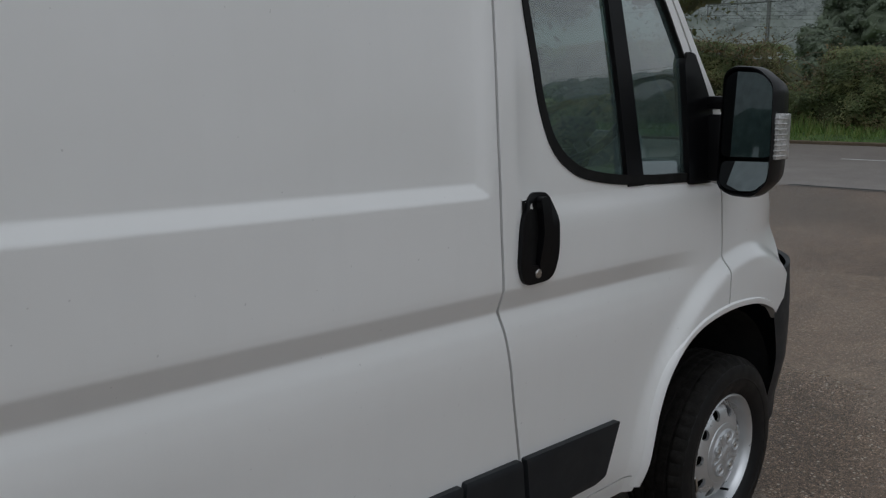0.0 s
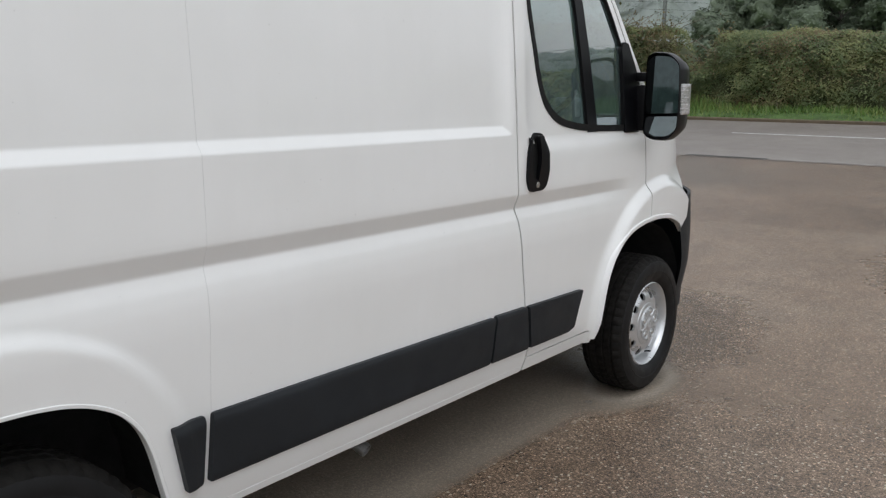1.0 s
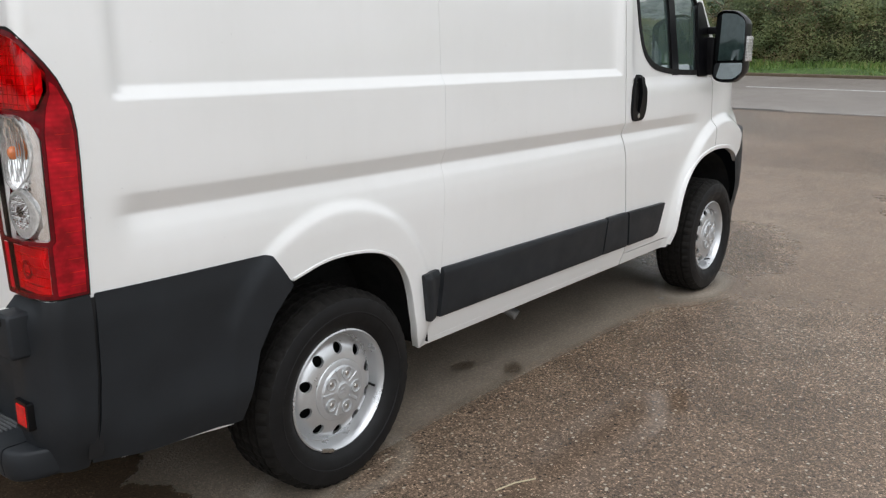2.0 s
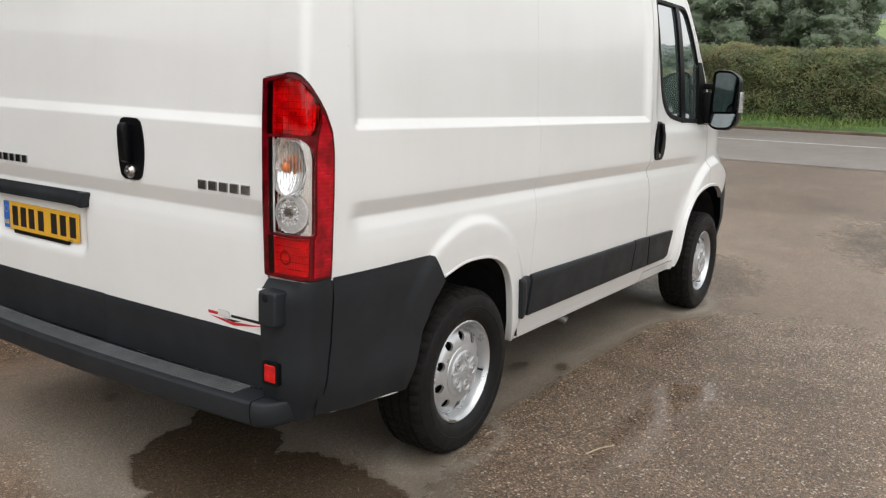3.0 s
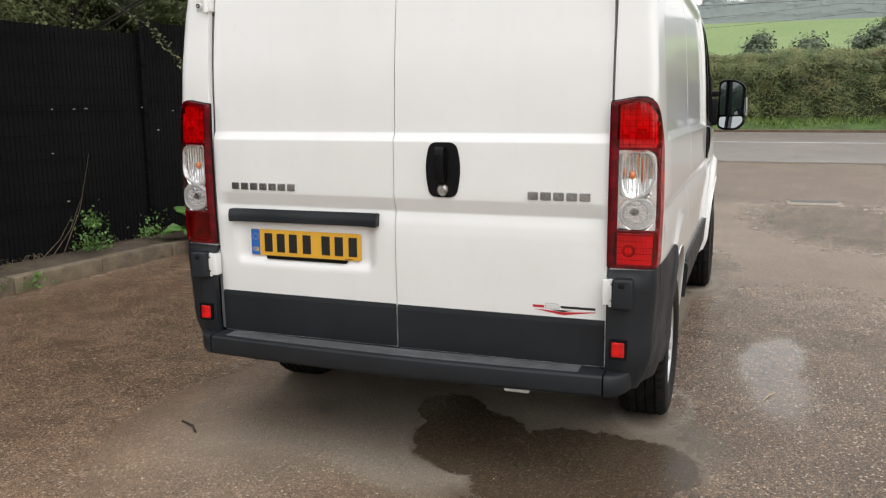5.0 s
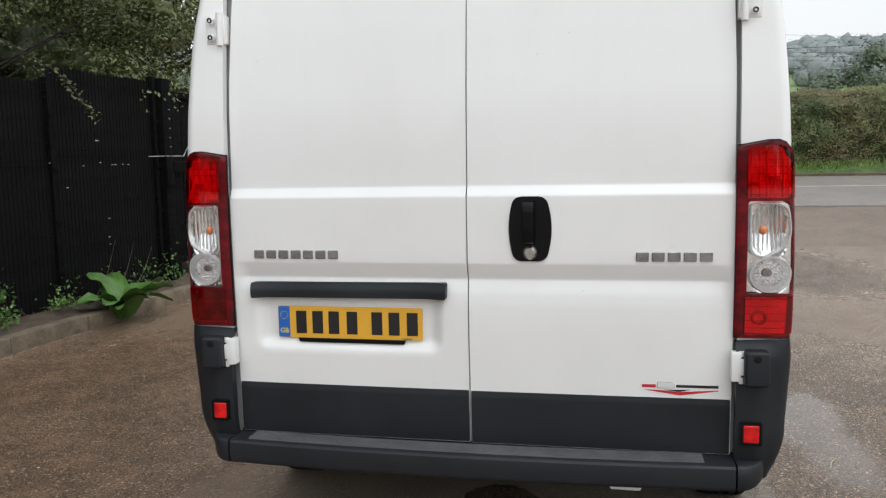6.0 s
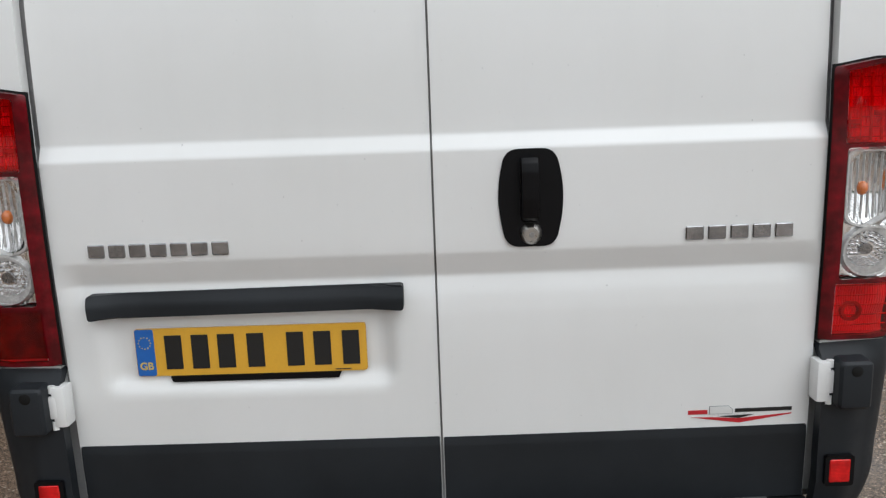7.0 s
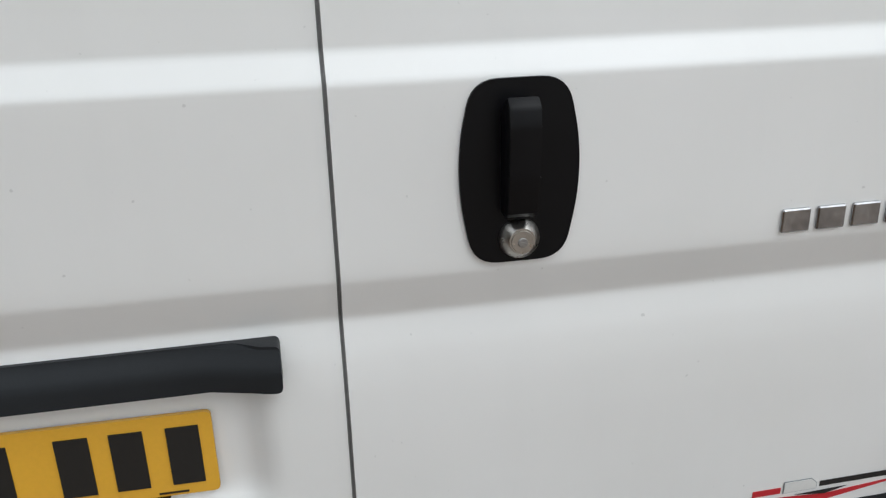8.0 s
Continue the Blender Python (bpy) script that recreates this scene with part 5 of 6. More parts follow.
    dry = most(edge(under, 0.97, 1.04), blob(-0.5, -0.3, 0.75, 0.95, 0, 0.12, 0.12), blob(-0.8, 0.70, 0.55, 0.5, 10, 0.45, 0.55), blob(3.0, -0.75, 0.55, 0.42, 0, 0.08, 0.12))
    dry_col = n.mix(1.0, n.ramp(n.noise(2.0, 6, 0.6), [(0.3, (0.245, 0.203, 0.158)), (0.7, (0.330, 0.278, 0.218))]), n.mix(0.55, (1.0, 1.0, 1.0), n.mix(1.0, chip, grit, "MULTIPLY")), "MULTIPLY")
    col = n.mix(n.math("MULTIPLY", dry, 0.85), col, dry_col)
    # pale dried rims round the tyres
    rim = most(*(n.math("MULTIPLY", blob(x, -0.93, 0.36, 0.20, 0, 0.10, 0.10), n.math("SUBTRACT", 1.0, blob(x, -0.93, 0.27, 0.145, 0, 0.10, 0.12))) for x in (0.0, 3.06)))
    col = n.mix(n.math("MULTIPLY", rim, 0.32), col, n.mix(1.0, (0.46, 0.41, 0.34), grit, "MULTIPLY"))
    # damp beside the van, old damp marks behind it; the broad first blob also paints in the shade of fence and trees
    damp_and_shade = most(blob(-1.6, 2.7, 3.6, 1.35, 6, 0.35, 0.4), blob(6.6, -2.4, 1.5, 0.9, 20, 0.6, 0.35), blob(4.1, -0.6, 1.0, 0.55, 10, 0.5, 0.3), blob(0.9, -1.32, 1.9, 0.42, 0, 0.40, 0.25), blob(0.5, -1.85, 2.3, 0.62, 0, 0.40, 0.45), blob(-2.2, 1.9, 0.6, 0.35, 25, 0.6, 0.6), blob(0.25, 2.77, 1.2, 0.10, 5, 0.4, 0.6), blob(-2.6, 2.9, 0.8, 0.6, 0, 0.6, 0.3), blob(0.2, 3.55, 4.5, 0.22, 6, 0.4, 0.5))
    soft_brown = n.mix(1.0, n.mix(1.0, broad, mid, "MULTIPLY"), (0.80, 0.635, 0.495), "MULTIPLY")
    trodden = blob(-1.3, 2.45, 4.6, 1.70, 6, 0.40, 0.35)
    col = n.mix(n.math("MULTIPLY", trodden, 0.75), col, n.mix(0.5, n.mix(1.0, n.mix(1.0, soft_brown, grit, "MULTIPLY"), n.ramp(n.noise(6.5, 7, 0.75), [(0.36, 0.66), (0.62, 1.10)]), "MULTIPLY"), col))
    col = n.mix(n.math("MULTIPLY", damp_and_shade, 0.50), col, n.mix(1.0, col, (0.42, 0.40, 0.38), "MULTIPLY"))
    # the spilt water behind the rear axle, oil drips
    wet = most(blob(-0.37, -0.03, 0.24, 0.17, 25, 0.28, 0.05), blob(-0.68, -0.24, 0.38, 0.27, 25, 0.32, 0.05), blob(-0.86, -0.70, 0.46, 0.42, 0, 0.30, 0.07), blob(-0.68, -0.98, 0.26, 0.20, 25, 0.3, 0.12), blob(-1.35, -0.85, 0.5, 0.55, 0, 0.5, 0.35))
    oil = most(blob(1.19, -0.86, 0.085, 0.042, 20, 0.45, 0.35), blob(1.06, -0.67, 0.07, 0.040, 0, 0.45, 0.4), blob(-0.55, 0.55, 0.05, 0.03, 30, 0.5, 0.2), blob(2.66, -0.91, 0.025, 0.018, 30, 0.4, 0.2))
    dark = most(wet, n.math("MULTIPLY", oil, 0.75))
    col = n.mix(n.math("MULTIPLY", dark, 0.94), col, n.mix(1.0, n.mix(1.0, col, n.ramp(fleck.outputs["Color"], [(0.86, 1.0), (0.88, 2.2)]), "MULTIPLY"), (0.33, 0.285, 0.24), "MULTIPLY"))
    puddle = most(blob(0.98, -1.49, 0.58, 0.19, -8, 0.45, 0.22), blob(0.42, -1.52, 0.46, 0.16, 0, 0.6, 0.5))
    col = n.mix(n.math("MULTIPLY", puddle, 0.5), col, n.mix(1.0, col, (0.80, 0.80, 0.80), "MULTIPLY"))
    # tracks of trodden mud, and the older surfacing past the joint
    mask = n.node("ShaderNodeSeparateXYZ")
    n.link(place, mask.inputs["Vector"])
    lie = n.math("ADD", mask.outputs["X"], n.math("MULTIPLY", mask.outputs["Y"], 0.12))
    past = n.math("GREATER_THAN", n.math("ADD", lie, n.math("MULTIPLY", n.math("SUBTRACT", wobble.outputs["Fac"], 0.5), 0.22)), 7.84)
    col = n.mix(n.math("MULTIPLY", past, 0.75), col, n.mix(1.0, n.mix(1.0, col, n.ramp(n.noise(1.3, 6, 0.7), [(0.36, 0.64), (0.60, 1.06)]), "MULTIPLY"), (0.84, 0.79, 0.76), "MULTIPLY"))
    mud = blob(11.6, 3.0, 2.6, 1.2, 60, 0.5, 0.4)
    col = n.mix(n.math("MULTIPLY", mud, 0.6), col, (0.115, 0.085, 0.060))
    # fields beyond the hedge, their greens paled to put the mist into the colour
    far = n.math("GREATER_THAN", mask.outputs["X"], 20.95)
    field = n.ramp(n.noise(0.02, 5), [(0.3, (0.185, 0.265, 0.095)), (0.7, (0.235, 0.315, 0.130))])
    col = n.mix(far, col, n.mix(1.0, field, n.ramp(n.noise(1.5, 3), [(0.3, 0.8), (0.7, 1.1)]), "MULTIPLY"))
    rough = n.mix(dark, n.mix(damp_and_shade, n.mix(dry, 0.29, 0.80), 0.20), 0.13)
    rough = n.mix(puddle, rough, 0.05)
    rough = n.mix(far, rough, 0.95)
    n.put(Base_Color=col, Roughness=rough, Specular_IOR_Level=0.5)
    relief = n.math("ADD", n.math("ADD", n.math("MULTIPLY", chip, 0.9), n.math("MULTIPLY", lump, 0.6)), n.math("MULTIPLY", grit, 0.4))
    flat = n.math("SUBTRACT", 1.0, n.math("MAXIMUM", n.math("MULTIPLY", dark, 0.7), n.math("MULTIPLY", puddle, 0.93)))
    n.bump(n.math("MULTIPLY", relief, flat), 0.75, 0.004)
    return n.mat


def ground_sheet():
    xs = sorted({*spread(-3000, -400, 650), *spread(-400, -40, 60), *spread(-40, -4, 6), *spread(-4, 4, 1), *spread(4, 8, 0.25), *spread(8, 40, 2), *spread(40, 420, 10), *spread(420, 3000, 430)})
    ys = sorted({*spread(-3000, -420, 430), *spread(-420, -40, 20), *spread(-40, 40, 4), *spread(40, 420, 20), *spread(420, 3000, 430)})
    bm = bmesh.new()
    grid = [[bm.verts.new((x, y, ground_z(x, y))) for y in ys] for x in xs]
    for a, b in zip(grid, grid[1:]):
        for j in range(len(ys) - 1):
            bm.faces.new((a[j], b[j], b[j + 1], a[j + 1]))
    return bm


ground = tagged(part("ground", ground_sheet(), ground_material(), smooth=80), "worn brown tarmac forecourt, patchily wet, running into fields", "ground", kind="structure")


# the road runs across the end of the forecourt
def road_at(d, s):
    """d metres across from the near edge, s metres along."""
    return 13.15 + d, s


def ribbon(d0, d1, s0, s1, lift, steps=None):
    bm = bmesh.new()
    rows = []
    for s in spread(s0, s1, 4):
        row = []
        for d in (steps or (d0, d1)):
            x, y = road_at(d, s)
            row.append(bm.verts.new((x, y, ground_z(x, y) + lift)))
        rows.append(row)
    for a, b in zip(rows, rows[1:]):
        for j in range(len(a) - 1):
            bm.faces.new((a[j], a[j + 1], b[j + 1], b[j]))
    bmesh.ops.recalc_face_normals(bm, faces=bm.faces)
    return bm


def road_material():
    n = Nodes("road_asphalt")
    base = n.ramp(n.noise(0.4, 5), [(0.3, (0.195, 0.168, 0.148)), (0.7, (0.262, 0.230, 0.205))])
    tracks = n.ramp(n.noise(2.5, 4), [(0.3, 0.85), (0.7, 1.08)])
    stone = n.node("ShaderNodeTexVoronoi", Scale=90.0)
    n.link(n.place(), stone.inputs["Vector"])
    n.put(Base_Color=n.mix(1.0, n.mix(1.0, base, tracks, "MULTIPLY"), n.ramp(stone.outputs["Color"], [(0.1, 0.7), (0.9, 1.25)]), "MULTIPLY"), Roughness=0.46)
    n.bump(stone.outputs["Distance"], 0.3, 0.002)
    return n.mat


LINE = surface("road_paint", (0.80, 0.80, 0.78), 0.6, spread=0.3, scale=3, fine=60)
road = tagged(part("road", ribbon(0, 7.75, -120, 160, 0.006), road_material()), "grey asphalt road, slightly wet", "road", kind="structure")
part("edge_line", ribbon(0.10, 0.20, -120, 1.5, 0.010), surface("worn_road_paint", (0.37, 0.345, 0.32), 0.65, spread=0.5, scale=4, fine=60), road, "worn dirty edge line")
part("centre_line", ribbon(4.38, 4.49, -120, 3.9, 0.010), LINE, road, "white centre line")
part("tar_joint", ribbon(0.06, 0.16, 1.7, 3.1, 0.012), surface("tar", (0.025, 0.025, 0.025), 0.5), road)
KERB = surface("concrete_kerb", (0.235, 0.185, 0.128), 0.9, spread=0.5, scale=5, fine=120, relief=0.4, depth=0.002)
SOIL = surface("bare_soil", (0.105, 0.078, 0.055), 0.95, spread=0.4, scale=5, fine=90, relief=0.8, depth=0.004)
GRASS = surface("verge_grass", (0.075, 0.14, 0.028), 0.85, spread=0.45, scale=3, fine=60, relief=0.6, depth=0.01)


def leaf_material(name, a, b, c, rough=0.55, scale=0.55, mottle=0.6, each=0.6):
    n = Nodes(name)
    geo = n.tree.nodes.new("ShaderNodeNewGeometry")
    broad = n.noise(scale, 3)
    pick = n.math("ADD", n.math("MULTIPLY", geo.outputs["Random Per Island"], each), n.math("ADD", n.math("MULTIPLY", n.math("SUBTRACT", broad, 0.5), mottle), 0.6 - 0.5 * each))
    col = n.ramp(pick, [(0.25, a), (0.55, b), (0.85, c)])
    return n.put(Base_Color=col, Roughness=rough, Subsurface_Weight=0.0)


HEDGE = leaf_material("hedge_leaves", (0.066, 0.094, 0.030), (0.118, 0.152, 0.050), (0.190, 0.200, 0.072), scale=1.5, mottle=2.2, each=0.32)
HEDGE_BROWN = leaf_material("hedge_leaves_turning", (0.088, 0.080, 0.033), (0.136, 0.112, 0.046), (0.180, 0.124, 0.056), scale=1.2, mottle=1.8, each=0.32)
# Greyer, lighter greens: haze in front of the trees is put into the colour.
TREE = leaf_material("tree_leaves", (0.092, 0.118, 0.078), (0.110, 0.142, 0.090), (0.132, 0.166, 0.102), each=0.3)
# Dark greens put the shade behind the fence into the leaf colour.
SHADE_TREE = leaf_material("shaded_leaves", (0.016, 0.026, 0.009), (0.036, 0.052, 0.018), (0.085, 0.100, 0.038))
OLIVE = leaf_material("olive_leaves", (0.050, 0.075, 0.022), (0.115, 0.142, 0.046), (0.22, 0.24, 0.095))
PALE_TREE = leaf_material("birch_leaves", (0.05, 0.075, 0.025), (0.11, 0.135, 0.05), (0.20, 0.20, 0.09))
BLADE = leaf_material("grass_blades", (0.055, 0.11, 0.018), (0.11, 0.20, 0.035), (0.20, 0.24, 0.07))
WEED = leaf_material("weed_leaves", (0.05, 0.11, 0.02), (0.09, 0.19, 0.035), (0.14, 0.25, 0.06), 0.4)
BARK = surface("bark", (0.050, 0.042, 0.033), 0.9, spread=0.4, scale=12, fine=60, relief=0.8, depth=0.006)
TWIG = surface("dry_twigs", (0.16, 0.12, 0.085), 0.9, spread=0.4, scale=20)
# Pale grey-greens: the mist over the far woods is put into the leaf colour.
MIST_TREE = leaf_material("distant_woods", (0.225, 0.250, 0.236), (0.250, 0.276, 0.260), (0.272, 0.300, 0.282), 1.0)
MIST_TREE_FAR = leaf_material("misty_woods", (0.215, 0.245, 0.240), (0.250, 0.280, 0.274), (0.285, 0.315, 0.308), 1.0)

verge = tagged(new("verge"), "rough grass verge with a low muddy kerb", "verge", kind="structure")
part("kerb", sweep([[(*road_at(d, s), ground_z(*road_at(d, s)) + h) for d, h in ((7.66, 0.0), (7.66, 0.07), (7.78, 0.085), (7.9, 0.05))] for s in spread(-120, 160, 2)]), surface("muddy_kerb", (0.15, 0.115, 0.075), 0.9, spread=0.4, scale=2, fine=40, relief=0.6), verge)
part("turf", sweep([[(*road_at(d, s), ground_z(*road_at(d, s)) + h + 0.03 * math.sin(s * 1.7 + d)) for d, h in ((7.8, 0.03), (8.1, 0.10), (8.8, 0.15), (9.8, 0.16), (11.4, 0.14))] for s in spread(-120, 160, 1)]), GRASS, verge)


def quads(points, size, rng, flat=0.3, long=1.0, facing=None, loose=0.55):
    """Many small bent leaves at the given points: vertices and faces as arrays."""
    k = len(points)
    n = rng.normal(size=(k, 3))
    n[:, 2] += flat
    if facing is not None:
        n = n * loose + np.asarray(facing) * 1.3
    n /= np.linalg.norm(n, axis=1)[:, None]
    t = rng.normal(size=(k, 3))
    t -= n * (t * n).sum(1)[:, None]
    t /= np.linalg.norm(t, axis=1)[:, None]
    b = np.cross(n, t)
    s = size * rng.uniform(0.6, 1.3, k)[:, None]
    p = np.asarray(points)
    v = np.stack([p - t * s * long, p - b * s * 0.5 + n * s * 0.15, p + t * s * long, p + b * s * 0.5 + n * s * 0.15], axis=1).reshape(-1, 3)
    f = np.arange(4 * k).reshape(-1, 4)
    return v, f


def foliage(name, points, size, material, seed, parent=None, flat=0.3, long=0.9, facing=None, loose=0.55):
    v, f = quads(points, size, np.random.default_rng(seed), flat, long, facing, loose)
    me = bpy.data.meshes.new(name)
    me.from_pydata(v.tolist(), [], f.tolist())
    me.materials.append(material)
    ob = new(name, me)
    ob.parent = parent
    return ob


# ---- hedge along the far side of the road ----
def hedge_top(s):
    dip = 1.05 * smooth(6.4, 7.0, s) * (1 - smooth(7.5, 8.1, s))
    return 2.90 + min(0.0045 * s * s, 0.6) - dip + 0.05 * math.sin(s * 1.9) + 0.04 * math.sin(s * 4.7)


hedge = thing("hedge", "long clipped hawthorn hedge, green turning brown", "hedge")
# A solid core fills the hedge; its dark green stands for the shade inside.
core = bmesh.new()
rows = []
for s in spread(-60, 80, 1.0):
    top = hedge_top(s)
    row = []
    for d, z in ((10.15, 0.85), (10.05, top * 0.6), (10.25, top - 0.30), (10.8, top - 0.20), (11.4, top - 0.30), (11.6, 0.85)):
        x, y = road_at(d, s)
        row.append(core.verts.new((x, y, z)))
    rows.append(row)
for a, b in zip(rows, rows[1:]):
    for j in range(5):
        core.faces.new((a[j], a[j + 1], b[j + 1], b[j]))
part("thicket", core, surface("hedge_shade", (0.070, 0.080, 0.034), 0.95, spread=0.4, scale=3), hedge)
rng = np.random.default_rng(4)


def hedge_points(k, s0, s1, rng):
    s = rng.uniform(s0, s1, k)
    pts = []
    for i in range(k):
        top = hedge_top(s[i])
        lump = 0.22 * math.sin(s[i] * 1.3 + 2) * math.sin(s[i] * 0.45) + 0.12 * noise.noise(Vector((s[i] * 1.2, i % 7, 0)))
        if rng.random() < 0.70:
            h = rng.random() ** 0.8
            z = 0.86 + (top - 0.86) * h
            d = 10.02 - lump * 0.6 - rng.exponential(0.10) + 0.12 * (1 - h) + 0.18 * smooth(0.85, 1, h) + 0.26 * noise.noise(Vector((s[i] * 1.5, z * 1.9, 3))) + 0.16 * noise.noise(Vector((s[i] * 3.1, z * 3.4, 8)))
        else:
            z = top + rng.normal() * 0.055 + 0.02
            d = rng.uniform(10.05, 11.5)
        x, y = road_at(d, s[i])
        pts.append((x, y, z))
    return pts


near_pts = hedge_points(210000, -13, 15, rng)
green, brown = [], []
for p in near_pts:
    turn = noise.noise(Vector((p[0] * 0.35, p[1] * 0.35, p[2] * 0.7))) + (0.45 if p[1] > 6.4 else 0.0) + rng.normal() * 0.18
    (green if turn < 0.34 else brown).append(p)
TO_ROAD = (-0.84, 0.0, 0.65)
foliage("leaves", green, 0.036, HEDGE, 5, hedge, facing=TO_ROAD, loose=0.36)
foliage("turning_leaves", brown, 0.034, HEDGE_BROWN, 6, hedge, facing=TO_ROAD, loose=0.36)
foliage("far_leaves", hedge_points(22000, -60, -13, rng) + hedge_points(26000, 15, 80, rng), 0.12, HEDGE, 7, hedge, facing=TO_ROAD)
sprays = bmesh.new()
for i in range(70):
    s = rng.uniform(6.2, 13)
    x, y = road_at(rng.uniform(9.9, 10.6), s)
    z = hedge_top(s) - 0.25
    tip = Vector((x + rng.normal() * 0.5, y + rng.normal() * 0.9, z + rng.uniform(0.3, 0.9)))
    me = bpy.data.meshes.new("tmp")
    t = tube([(x, y, z), ((x + tip.x) / 2, (y + tip.y) / 2, z + 0.4), tuple(tip)], 0.012, 4, 0.3)
    t.to_mesh(me)
    sprays.from_mesh(me)
    t.free()
part("sprays", sprays, TWIG, hedge)
spray_pts = []
for i in range(2600):
    s = rng.uniform(6.2, 13)
    x, y = road_at(rng.uniform(9.75, 10.8), s)
    spray_pts.append((x, y, hedge_top(s) - 0.2 + rng.exponential(0.22)))
foliage("spray_leaves", spray_pts, 0.05, HEDGE_BROWN, 8, hedge)

bv, bf = [], []
for i in range(30000):
    s = rng.uniform(-24, 26)
    d = 7.82 + rng.random() * 2.25
    x, y = road_at(d, s)
    tall = rng.uniform(0.06, 0.17) * (0.6 + 0.9 * smooth(7.9, 9.8, d)) * (1 + 1.3 * smooth(5.5, 7, y) * (1 - smooth(9, 11, y)))
    z = ground_z(x, y) + 0.03 + 0.11 * smooth(7.8, 9.4, d)
    a, w = rng.uniform(0, math.pi), rng.uniform(0.012, 0.028)
    lx, ly = rng.normal() * 0.05, rng.normal() * 0.05
    k = len(bv)
    bv += [(x - w * math.cos(a), y - w * math.sin(a), z), (x + w * math.cos(a), y + w * math.sin(a), z), (x + lx, y + ly, z + tall)]
    bf.append((k, k + 1, k + 2))
blade_mesh = bpy.data.meshes.new("verge_grass")
blade_mesh.from_pydata(bv, [], bf)
blade_mesh.materials.append(BLADE)
tagged(new("verge_grass", blade_mesh), "rough green grass along the verge", "grass", kind="stuff")


# ---- trees ----
def tree(name, x, y, height, spread_r, leaves, size, material, seed, label, trunk=0.2, lean=(0, 0), low=0.25, lobes=16, squash=0.8, core=0.0, loose=0.55):
    rng = np.random.default_rng(seed)
    base = ground_z(x, y)
    t = thing(name, label, "tree")
    stem = [(x, y, base - 0.1), (x + lean[0] * 0.3, y + lean[1] * 0.3, base + height * 0.3), (x + lean[0], y + lean[1], base + height * 0.75)]
    bms = [tube(stem, trunk, 9, 0.3)]
    centres = []
    for i in range(lobes):
        a, h = rng.uniform(0, 2 * math.pi), low + (1 - low) * (i + 0.5) / lobes
        r = spread_r * (0.35 + 0.65 * math.sin(math.pi * min(1, (h - low) / (1 - low) * 0.8 + 0.15))) * rng.uniform(0.35, 0.95)
        c = Vector((x + lean[0] * h + r * math.cos(a), y + lean[1] * h + r * math.sin(a), base + height * h * 0.95))
        centres.append((c, spread_r * rng.uniform(0.28, 0.50)))
        root = Vector(stem[1]).lerp(Vector(stem[2]), max(0, h - 0.35))
        bms.append(tube([tuple(root), tuple(root.lerp(c, 0.55) + Vector((0, 0, 0.2))), tuple(c)], trunk * 0.28, 6, 0.25))
    part("trunk", join(*bms), BARK, t)
    pts, out = [], []
    per = leaves // lobes
    for c, r in centres:
        d = rng.normal(size=(per, 3))
        d /= np.linalg.norm(d, axis=1)[:, None]
        rad = r * (0.55 + 0.5 * rng.random(per) ** 0.5)
        wob = np.array([0.75 + 0.6 * noise.noise(Vector((c.x + q[0] * 2.1, c.y + q[1] * 2.1, q[2] * 2.1))) for q in d])
        p = np.array(c) + d * (rad * wob)[:, None] * np.array((1, 1, squash))
        pts += p.tolist()
        out += (d * 0.7 + np.array((0, 0, 0.5))).tolist()
    if not core:
        foliage("crown", pts, size, material, seed + 1, t, facing=out)
        return t
    # a dense crown: the leaves stand round dark lumps that close the gaps
    ball = bmesh.new()
    bmesh.ops.create_icosphere(ball, subdivisions=3, radius=1.0)
    unit, tris = np.array([v.co[:] for v in ball.verts]), np.array([[v.index for v in f.verts] for f in ball.faces])
    ball.free()
    body, faces = [], []
    for c, r in centres:
        wob = np.array([0.75 + 0.6 * noise.noise(Vector((c.x + q[0] * 2.1, c.y + q[1] * 2.1, q[2] * 2.1))) + 0.22 * noise.noise(Vector((c.x + q[0] * 6, c.y + q[1] * 6, q[2] * 6))) for q in unit])
        faces.append(tris + len(unit) * len(body))
        body.append(np.array(c) + unit * (wob * r * core)[:, None] * np.array((1, 1, squash)))
    v, f = quads(pts, size, np.random.default_rng(seed + 1), 0.3, 0.9, out, loose)
    body = np.concatenate(body)
    me = bpy.data.meshes.new("crown")
    me.from_pydata(np.concatenate([body, v]).tolist(), [], np.concatenate(faces).tolist() + (f + len(body)).tolist())
    me.materials.append(material)
    me.shade_smooth()
    new("crown", me).parent = t
    return t


for i, (x, y, h, r) in enumerate(((47, 5.6, 8.0, 3.0), (50, 10.0, 11.5, 4.2), (48, 13.8, 7.5, 3.0), (54, 8.0, 13.0, 4.4), (55, 12.8, 11.0, 4.0), (45, 14.8, 4.8, 2.3), (46, 11.0, 6.5, 3.2), (45, 5.9, 5.5, 2.6))):
    tree("tree", x, y, h, r, 44000, 0.075, TREE, 20 + 3 * i, "broad dark green tree behind the hedge", 0.16, low=0.06, lobes=34, core=0.80, loose=0.22)
for i, (x, y, h, r) in enumerate(((62, -1.4, 5.6, 3.0), (60, -5.4, 4.8, 3.4), (63, -9.5, 5.4, 3.2), (60, -3.4, 4.0, 2.4), (66, -10.5, 7.0, 3.6), (58, -14.5, 5.5, 3.2), (64, -20, 8.0, 4.0))):
    tree("bush", x, y, h, r, 5000, 0.14, TREE, 60 + 3 * i, "rounded green field bush", 0.16, low=0.08, lobes=10, core=0.58)


